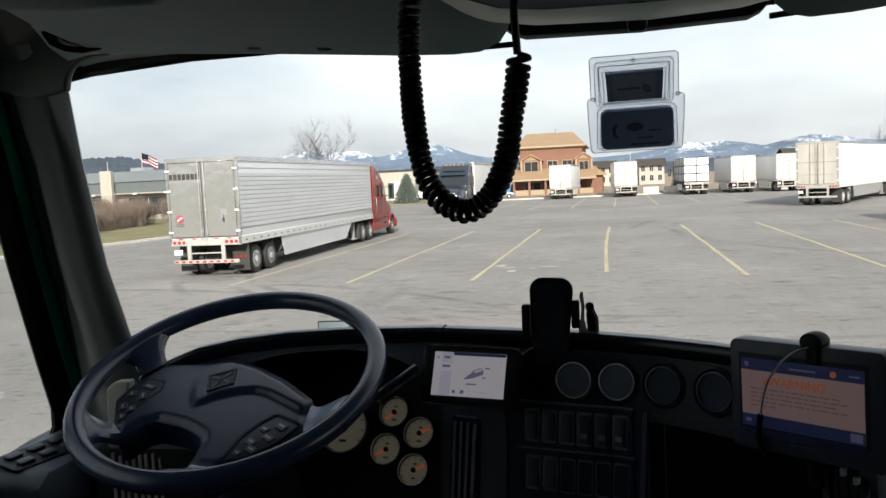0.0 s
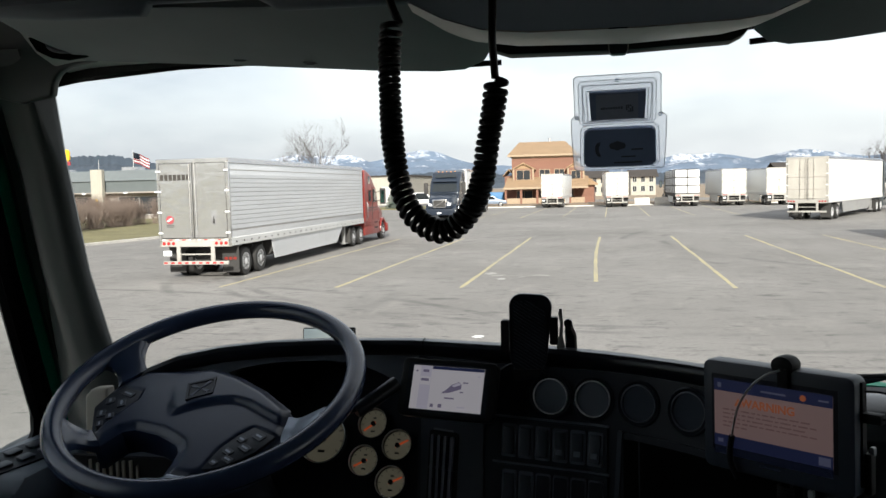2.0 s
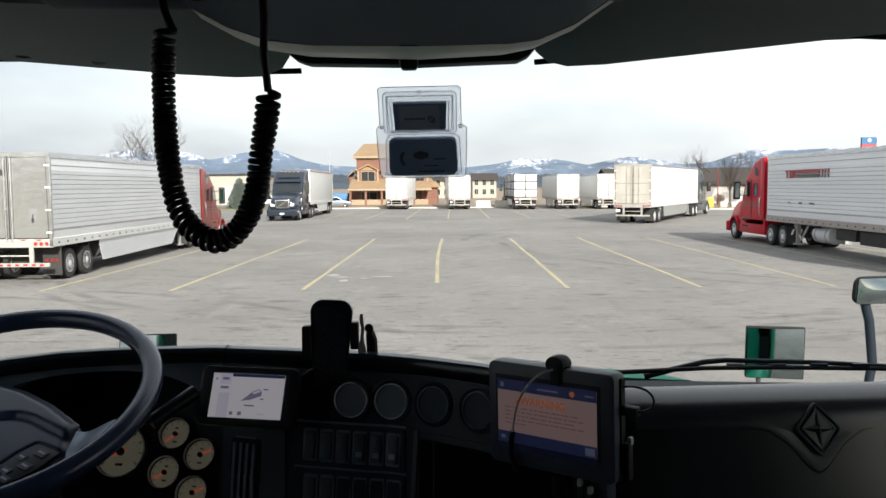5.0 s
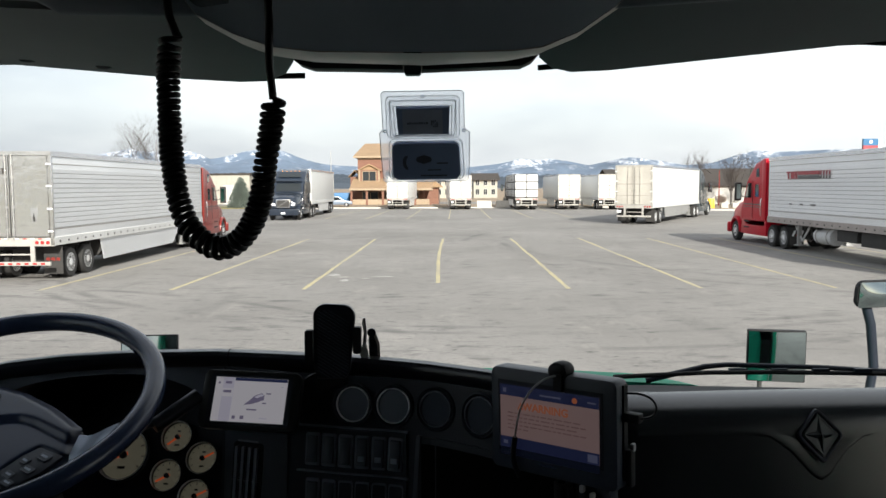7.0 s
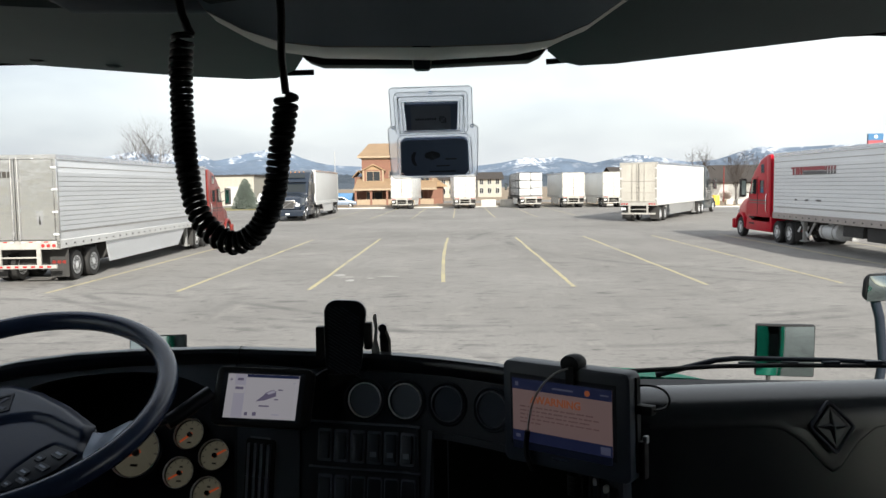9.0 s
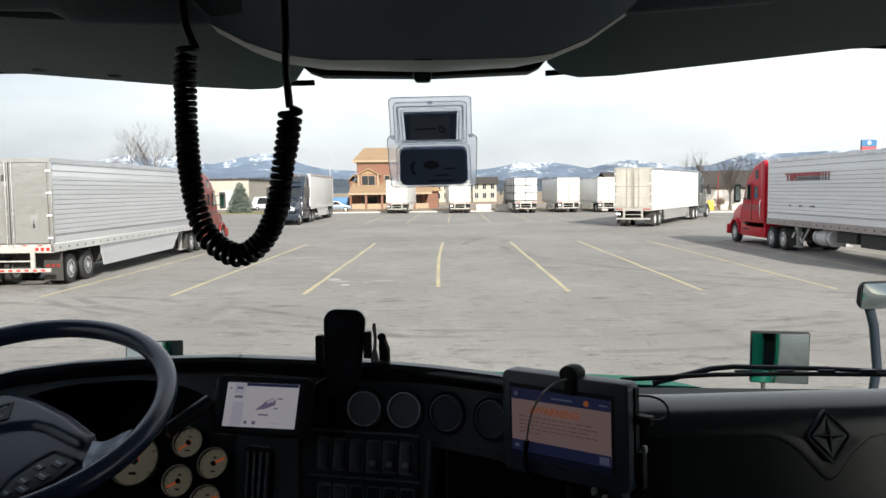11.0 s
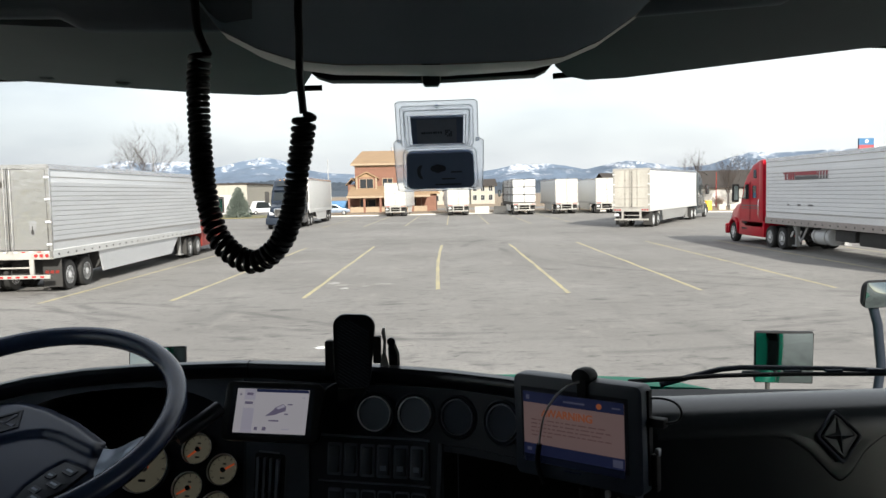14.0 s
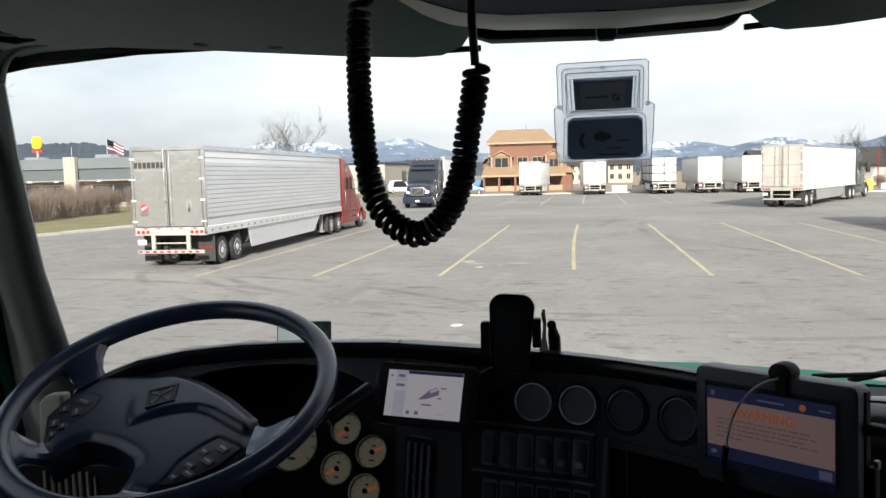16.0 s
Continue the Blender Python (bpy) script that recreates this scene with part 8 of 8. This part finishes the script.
pl = part("side_plug", b, M["seal"], tab)
b = nb()
tube(b, smooth_path(((0.124, 0.020, -0.015), (0.140, 0.026, -0.014), (0.145, 0.038, -0.014), (0.137, 0.048, -0.014), (0.120, 0.051, -0.016), (0.099, 0.048, -0.02)), 5), 0.0015, 8)
part("side_cable", b, M["cord"], pl)
b = nb()
tube(b, [(0.01, -0.02, -0.03), (0.012, -0.05, -0.06), (0.015, -0.13, -0.075), (0.015, -0.28, -0.08)], 0.016, 12)
part("stand", b, M["seal"], tab)
b = nb()
for k in range(5):
    a = k * 0.4
    tube(b, [(0.02 + 0.012 * k, -0.075, -0.012 - 0.004 * k), (0.03 + 0.011 * k, -0.11, 0.0), (0.04 + 0.014 * k, -0.16, -0.01)], 0.002, 6)
part("cable_bundle", b, M["seal"], tab)
for x, y, z, key in ((0.046, -0.082, -0.004, "white_cable"), (0.060, -0.090, -0.006, "mount_metal"), (0.110, -0.020, -0.020, "white_cable")):
    b = nb()
    prism(b, rounded(0.006, 0.010, 0.002, 2), -0.003, 0.003, "z", Matrix.Translation((x, y, z)))
    part("plug_end", b, M[key], tab, "small pale plug")
b = nb()
for k in range(7):
    tube(b, [(0.012 + 0.011 * math.cos(a), -0.083 - 0.004 * k, -0.012 + 0.011 * math.sin(a)) for a in np.linspace(0, math.tau, 14, endpoint=False)], 0.0016, 6, None, True)
part("coiled_lead", b, M["seal"], tab)
b = nb()
box(b, 0.1005, 0.1035, -0.062, 0.060, -0.020, -0.010)
part("edge_slot", b, M["seal"], tab, smooth=False)
b = nb()
box(b, 0.1035, 0.112, -0.070, -0.022, -0.024, -0.012)
soften(b, 0.002, 2)
part("side_latch", b, M["seal"], tab)

ph = thing("phone_holder", "black phone holder with a ribbed back and side clamps", "phone holder", at=basis((0.2090, 1.420, 2.5575), (1, 0.03, 0.0), (0, 0.06, 1)) @ Matrix.Scale(0.963, 4))
b = nb()
prism(b, rounded(0.070, 0.128, 0.021, 8), -0.010, 0.004, "z")
soften(b, 0.004, 2)
for v in b.verts:
    v.co.x *= 1 - 5.0 * max(0.0, -v.co.y - 0.014)
bmesh.ops.rotate(b, cent=(0, 0, 0), matrix=Matrix.Rotation(radians(-2.5), 3, "Z"), verts=b.verts)
bk = part("back_plate", b, M["dash_black"], ph)
for k in range(20):
    y = -0.062 + k * 0.0058
    lo_, hi_ = max(-0.026, -0.026 + (y + 0.016 - 0.052) / 0.62 if y + 0.016 > 0.052 else -0.026), 0.026
    b = nb()
    prism(b, [(lo_, y + 0.016 - 0.62 * (lo_ + 0.026)), (hi_, y - 0.0162), (hi_, y - 0.0142), (lo_, y + 0.018 - 0.62 * (lo_ + 0.026))], 0.004, 0.0049, "z")
    part("rib", b, M["dash_grey"], bk, smooth=False)
for s, h, y in ((-1, 0.054, -0.006), (1, 0.044, 0.004)):
    b = nb()
    prism(b, rounded(0.013, h, 0.003, 3), -0.012, 0.010, "z", Matrix.Translation((s * 0.0395, y, 0.0)))
    soften(b, 0.002, 2)
    part("side_clamp", b, M["seal"], ph)
b = nb()
prism(b, [(0.044, -0.034), (0.043, -0.020), (0.047, -0.006), (0.049, 0.014), (0.046, 0.030), (0.048, 0.038), (0.052, 0.038), (0.054, 0.014), (0.053, -0.006), (0.057, -0.024), (0.058, -0.052), (0.053, -0.052), (0.052, -0.034)], -0.022, -0.016, "z")
part("bracket", b, M["mount_metal"], ph, "pale grey metal bracket")
b = nb()
prism(b, [(0.058, -0.052), (0.057, -0.020), (0.056, 0.000), (0.058, 0.018), (0.064, 0.020), (0.069, 0.010), (0.074, -0.006), (0.075, -0.052)], -0.040, -0.024, "z")
soften(b, 0.003, 2)
cb_ = part("clamp_block", b, M["panel_black"], ph)
b = nb()
prism(b, [(0.068, 0.012), (0.0755, -0.005), (0.077, -0.052), (0.073, -0.052), (0.0715, -0.008), (0.066, 0.006)], -0.023, -0.020, "z")
part("clamp_edge", b, M["rod_grey"], cb_, "narrow grey edge strip")
b = nb()
cyl(b, 0.007, 0.012, Matrix.Translation((0.062, 0.014, -0.020)), 16)
part("clamp_screw", b, M["panel_black"], ph)
for z0, z1 in ((-0.030, -0.018), (-0.010, 0.002)):
    b = nb()
    box(b, 0.060, 0.068, z0, z1, -0.0238, -0.021)
    part("clamp_slot", b, M["seal"], cb_, smooth=False)
b = nb()
tube(b, [(0.0, -0.03, -0.012), (0.0, -0.05, -0.03), (0.03, -0.06, -0.04)], 0.012, 10)
part("arm", b, M["seal"], ph)
b = nb()
prism(b, [(-0.026, -0.078), (-0.026, -0.058), (0.020, -0.058), (0.012, -0.074), (0.006, -0.068), (-0.016, -0.078)], 0.0, 0.012, "z")
part("foot_clip", b, M["seal"], ph, smooth=False)

# transponder card on the windscreen
wy = Vector((0.004, -0.47, 0.88))
cm = basis((0.3495, 1.617, 2.895), (1, 0.0, 0.012), wy) @ Matrix.Translation((0, -0.0042, 0)) @ Matrix.Diagonal((1, 0.957, 1, 1))
card = thing("transponder_holder", "clear plastic holder with two dark transponders stuck on the windscreen", "transponder", at=cm)
outl = [(-0.0735, 0.090), (-0.0735, 0.020), (-0.080, 0.012), (-0.080, -0.030), (-0.078, -0.088), (-0.074, -0.092), (0.076, -0.092), (0.080, -0.088), (0.082, -0.030), (0.082, 0.012), (0.0725, 0.020), (0.0715, 0.090), (0.067, 0.094), (-0.069, 0.094)]
b = nb()
prism(b, outl, -0.002, 0.001, "z")
part("backing_sheet", b, M["clear_plastic"], card, smooth=False)
# added line round the sheet: refraction's dark edge as grey colour
b = nb()
tube(b, [(x, y, 0.0) for x, y in outl], 0.0007, 5, closed=True)
part("sheet_edge", b, M["plastic_edge"], card, "thin grey line for the dark refraction at the sheet's edge")


def tray_rim(x0, x1, y0, y1, flare, r, rise):
    """A raised, sloping rim of thin moulded plastic round a pocket."""
    b = nb()
    cx, cy, w, h = (x0 + x1) / 2, (y0 + y1) / 2, x1 - x0, y1 - y0
    rings = []
    for grow_, z in ((0.0, 0.001), (-0.0016, rise * 0.75), (-0.0040, rise), (-0.0064, rise), (-0.0080, rise * 0.8), (-0.0100, 0.002)):
        rings.append([(cx + px * (1 + flare * (0.5 - (py / h + 0.5))), cy + py, z) for px, py in rounded(w + 2 * grow_, h + 2 * grow_, max(0.002, r + grow_), 5)])
    loft(b, [q + q[:1] for q in rings], False)
    rim = part("moulded_rim", b, M["clear_plastic"], card)
    # added grey lines give the rim its dark refracted edges
    for k in (0, 3):
        b = nb()
        tube(b, rings[k], 0.0006, 5, closed=True)
        part("rim_edge", b, M["plastic_edge"], rim, "thin grey line for the dark refraction along the rim")


tray_rim(-0.0660, 0.0640, 0.000, 0.0850, 0.0, 0.009, 0.007)
tray_rim(-0.0580, 0.0560, 0.006, 0.0765, -0.04, 0.006, 0.012)
tray_rim(-0.0655, 0.0705, -0.0870, 0.000, 0.05, 0.012, 0.008)
dv = []
for x0, x1, y0, y1, flare, r in ((-0.0468, 0.0458, 0.0150, 0.0670, -0.045, 0.002), (-0.0590, 0.0640, -0.0790, -0.0035, 0.02, 0.012)):
    b = nb()
    w, h = x1 - x0, y1 - y0
    prism(b, [((x0 + x1) / 2 + px * (1 + flare * (0.5 - (py / h + 0.5))), (y0 + y1) / 2 + py) for px, py in rounded(w, h, r, 5)], 0.002, 0.016, "z")
    soften(b, 0.002, 2)
    dv.append(part("transponder", b, M["device"], card, "dark slate transponder"))
b = nb()
prism(b, rounded(0.0705, 0.048, 0.002, 3), 0.0161, 0.0164, "z", Matrix.Translation((-0.0015, 0.0402, 0)))
part("paper_label", b, M["device_label"], dv[0], "grey label with faint print", smooth=False)
rnd = random.Random(77)
prints = [(-0.029 + 0.0042 * k, -0.0258 + 0.0042 * k + rnd.uniform(-0.0006, 0.0006), 0.0362, 0.0362 + rnd.uniform(0.0026, 0.0046)) for k in range(9)]
prints += [(0.0133 + 0.0032 * i, 0.0133 + 0.0032 * i + 0.0026, 0.0300 + 0.0035 * j, 0.0300 + 0.0035 * j + 0.0029) for i in range(4) for j in range(4) if (i * 3 + j * 5) % 4]
for d, rects in ((dv[0], prints), (dv[1], ((0.0218, 0.0422, -0.0455, -0.0425), (0.0048, 0.0296, -0.0595, -0.0568), (-0.0078, 0.0405, -0.0715, -0.0685)))):
    for x0, x1, y0, y1 in rects:
        b = nb()
        box(b, x0, x1, y0, y1, 0.0164, 0.0168)
        part("print_bar", b, M["device_ink"], d, smooth=False)
b = nb()
prism(b, [(-0.0157, -0.036), (-0.0137, -0.031), (-0.0080, -0.0290), (-0.0015, -0.0265), (0.0050, -0.0290), (0.0110, -0.031), (0.0130, -0.036), (0.0110, -0.0410), (0.0050, -0.0425), (-0.0015, -0.0455), (-0.0080, -0.0425), (-0.0137, -0.0410)], 0.0163, 0.0168, "z")
part("print_mark", b, M["device_ink"], dv[1], smooth=False)
b = nb()
prism(b, [(-0.0300, -0.0275), (-0.0355, -0.0285), (-0.0395, -0.0345), (-0.0400, -0.0430), (-0.0385, -0.0510), (-0.0345, -0.0565), (-0.0300, -0.0570), (-0.0310, -0.0520), (-0.0335, -0.0460), (-0.0335, -0.0385), (-0.0310, -0.0320)], 0.0163, 0.0168, "z")
part("print_mark", b, M["device_ink"], dv[1], smooth=False)
for x, y in ((-0.001, 0.084), (-0.070, 0.016), (0.071, 0.016)):
    b = nb()
    lathe(b, [(0.0036, 0.0015), (0.0036, 0.003), (0.002, 0.003), (0.002, 0.0015)], Matrix.Translation((x, y, 0)), 12, True)
    part("rivet", b, M["device"], card)

# coiled microphone cord hanging from the overhead console
cordt = thing("coiled_cord", "black coiled radio cord hanging in a loop", "cord")
P0, P1, P2 = Vector((0.109, 1.003, 2.954)), Vector((0.162, 0.984, 2.7365)), Vector((0.2245, 0.962, 2.892))
SH = Vector((0.002, 0, 0.006))
HANG = Matrix.Translation((0.304, 0.188, 2.779)) @ Matrix.Scale(0.955, 4) @ Matrix.Translation((-0.304, -0.188, -2.779))
ctrl = [HANG @ (p + SH) for p in [P0, Vector((0.106, 1.002, 2.925)), Vector((0.106, 1.000, 2.875)), Vector((0.109, 0.997, 2.825)), Vector((0.118, 0.993, 2.778)), Vector((0.134, 0.989, 2.750)), P1, Vector((0.188, 0.979, 2.752)), Vector((0.205, 0.974, 2.785)), Vector((0.213, 0.968, 2.825)), Vector((0.220, 0.965, 2.86)), P2]]
P0, P2 = HANG @ (P0 + SH), HANG @ (P2 + SH)


spine = smooth_path(ctrl, 12)
acc = [0.0]
for a, c in zip(spine, spine[1:]):
    acc.append(acc[-1] + (c - a).length)
helix, s, turned = [], 0.0, 0.0
side = Vector((1, 0, 0))
while s < acc[-1] - 0.010 or math.cos(turned) < 0.9:
    j = min(len(spine) - 2, int(np.searchsorted(acc, s, "right")) - 1)
    t = (s - acc[j]) / max(1e-9, acc[j + 1] - acc[j])
    p, d = spine[j].lerp(spine[j + 1], t), (spine[min(j + 2, len(spine) - 1)] - spine[max(j - 1, 0)]).normalized()
    side = (side - d * side.dot(d)).normalized()
    up_ = d.cross(side)
    bend = math.exp(-((s / acc[-1] - 0.54) / 0.13) ** 2)
    rr_ = 0.0088 + 0.0007 * bend + 0.0003 * math.sin(s * 70) + 0.0002 * math.sin(s * 233)
    helix.append(p + rr_ * (math.cos(turned) * side + math.sin(turned) * up_))
    turned += math.tau / 16
    ends = math.exp(-((acc[-1] - 0.004 - s) / 0.012) ** 2) + 0.7 * math.exp(-(s / 0.011) ** 2)
    s += (0.0061 + 0.0015 * bend + 0.0060 * ends + 0.0004 * math.sin(s * 41)) / 16
b = nb()
tube(b, helix, 0.0031, 8)
part("coil", b, M["cord"], cordt)
b = nb()
tube(b, smooth_path([helix[-1], helix[-1].lerp(P2 + Vector((-0.004, -0.003, 0.030)), 0.4), P2 + Vector((-0.004, -0.003, 0.030)), P2 + Vector((-0.003, -0.004, 0.06)), P2 + Vector((-0.002, -0.002, 0.11)), P2 + Vector((0.004, 0.06, 0.19)), P2 + Vector((0.006, 0.14, 0.22)), P2 + Vector((0.006, 0.26, 0.24))], 6), 0.0038, 9)
part("straight_end", b, M["cord"], cordt)
b = nb()
tube(b, smooth_path([helix[0], helix[0].lerp(P0 + Vector((0.002, -0.004, 0.014)), 0.6), P0 + Vector((-0.002, 0.0, 0.03)), P0 + Vector((-0.003, 0.005, 0.08)), P0 + Vector((0.0, 0.05, 0.13)), P0 + Vector((0.004, 0.11, 0.17)), P0 + Vector((0.004, 0.25, 0.18))], 6), 0.0042, 9)
part("straight_end", b, M["cord"], cordt)

# ---- outside parts of this truck ----
hoodt = thing("truck_hood", "deep green hood of the truck itself", "hood")
b = nb()
rows = []
for y, zc, w in ((1.93, 2.378, 0.98), (2.15, 2.342, 0.96), (2.4, 2.293, 0.94), (2.7, 2.222, 0.91), (3.0, 2.135, 0.87), (3.25, 2.05, 0.82), (3.45, 1.85, 0.76), (3.52, 1.5, 0.74)):
    rows.append([(XC + s * w, y, zc - d) for s, d in ((-1.0, 0.9), (-1.0, 0.25), (-0.97, 0.13), (-0.9, 0.11), (-0.75, 0.050), (-0.6, 0.018), (-0.3, 0.003), (0, 0.0), (0.3, 0.003), (0.6, 0.018), (0.75, 0.050), (0.9, 0.11), (0.97, 0.13), (1.0, 0.25), (1.0, 0.9))])
loft(b, rows)
part("hood_shell", b, M["hood_green"], hoodt)
for s in (-1, 1):
    b = nb()
    prism(b, [(2.2, 1.0), (2.25, 1.5), (2.5, 1.72), (3.1, 1.72), (3.4, 1.5), (3.5, 1.0)], XC + s * 0.80, XC + s * 1.22)
    soften(b, 0.10, 3)
    part("fender", b, M["hood_green"], hoodt)


def hood_mirror(x0, x1, z0, z1, y, toe, bulge, glass, tilt=0):
    t = thing("hood_mirror", "square black hood mirror on a post", "mirror", "hood mirrors", at=Matrix.Translation(((x0 + x1) / 2, y, (z0 + z1) / 2)) @ Matrix.Rotation(radians(toe), 4, "Z") @ Matrix.Rotation(radians(-tilt), 4, "X"))
    w, h = x1 - x0, z1 - z0
    b = nb()
    prism(b, rounded(w, h, 0.006, 3), 0.0, 0.022, "y")
    soften(b, 0.003, 2)
    part("housing", b, M["seal"], t)
    b = nb()
    n, hw, hh = 14, w / 2 - 0.004, h / 2 - 0.004
    vs = [[b.verts.new((hw * (2 * i / n - 1), -0.0005 - bulge * (2 - (2 * i / n - 1) ** 2 - (2 * j / n - 1) ** 2) / 2, hh * (2 * j / n - 1))) for i in range(n + 1)] for j in range(n + 1)]
    for j in range(n):
        for i in range(n):
            b.faces.new((vs[j][i], vs[j][i + 1], vs[j + 1][i + 1], vs[j + 1][i]))
    part("mirror_glass", b, glass, t)
    b = nb()
    tube(b, [(-0.055, 0.012, -h / 2 + 0.004), (-0.055, 0.014, -h / 2 - 0.35)], 0.009, 10)
    part("post", b, M["chassis"], t)
    return t


hood_mirror(1.537, 1.749, 2.050, 2.252, 3.2, -11.0, 0.016, M["hood_mirror_glass"], -4)
hood_mirror(-0.873, -0.661, 2.036, 2.238, 3.2, 6.2, 0.006, M["hood_mirror_glass"], 8)
cvm = thing("convex_mirror", "small round-cornered convex mirror on a bent arm", "mirror", at=Matrix.Translation((1.925, 3.0, 2.416)) @ Matrix.Rotation(radians(12), 4, "Z") @ Matrix.Rotation(radians(7), 4, "X"))
b = nb()
prism(b, rounded(0.188, 0.100, 0.03, 6), 0.0, 0.022, "y")
soften(b, 0.006, 2)
part("housing", b, M["seal"], cvm)
b = nb()
n_ = 12
vs = [[b.verts.new((-0.090 + 0.180 * i / n_, -0.004 - 0.028 * (1 - (2 * i / n_ - 1) ** 2) * (1 - (2 * j / n_ - 1) ** 2), -0.046 + 0.092 * j / n_)) for i in range(n_ + 1)] for j in range(n_ + 1)]
for j in range(n_):
    for i in range(n_):
        b.faces.new((vs[j][i], vs[j][i + 1], vs[j + 1][i + 1], vs[j + 1][i]))
part("mirror_glass", b, M["hood_mirror_glass"], cvm)
b = nb()
tube(b, [(-0.03, 0.03, -0.045), (0.0, 0.03, -0.12), (0.035, 0.03, -0.28), (0.02, 0.03, -0.55), (-0.12, 0.03, -0.72), (-0.40, 0.03, -0.80)], 0.017, 10)
part("arm", b, M["panel_black"], cvm)
wp = thing("wiper", "black windscreen wiper lying at the glass's foot", "wiper")
b = nb()
tube(b, [(0.74, 1.83, 2.402), (0.95, 1.86, 2.404), (1.10, 1.875, 2.401), (1.32, 1.88, 2.396), (1.5, 1.88, 2.390)], 0.005, 8)
part("blade", b, M["seal"], wp)
b = nb()
tube(b, [(0.83, 1.92, 2.372), (0.90, 1.91, 2.392), (0.955, 1.90, 2.408), (1.0, 1.895, 2.413), (1.2, 1.89, 2.408), (1.35, 1.885, 2.400)], 0.007, 8, 0.005)
part("arm", b, M["panel_black"], wp)
for k in range(4):
    b = nb()
    box(b, 1.0 + 0.09 * k, 1.035 + 0.09 * k, 1.874, 1.886, 2.399, 2.408)
    part("blade_clip", b, M["panel_black"], wp, smooth=False)
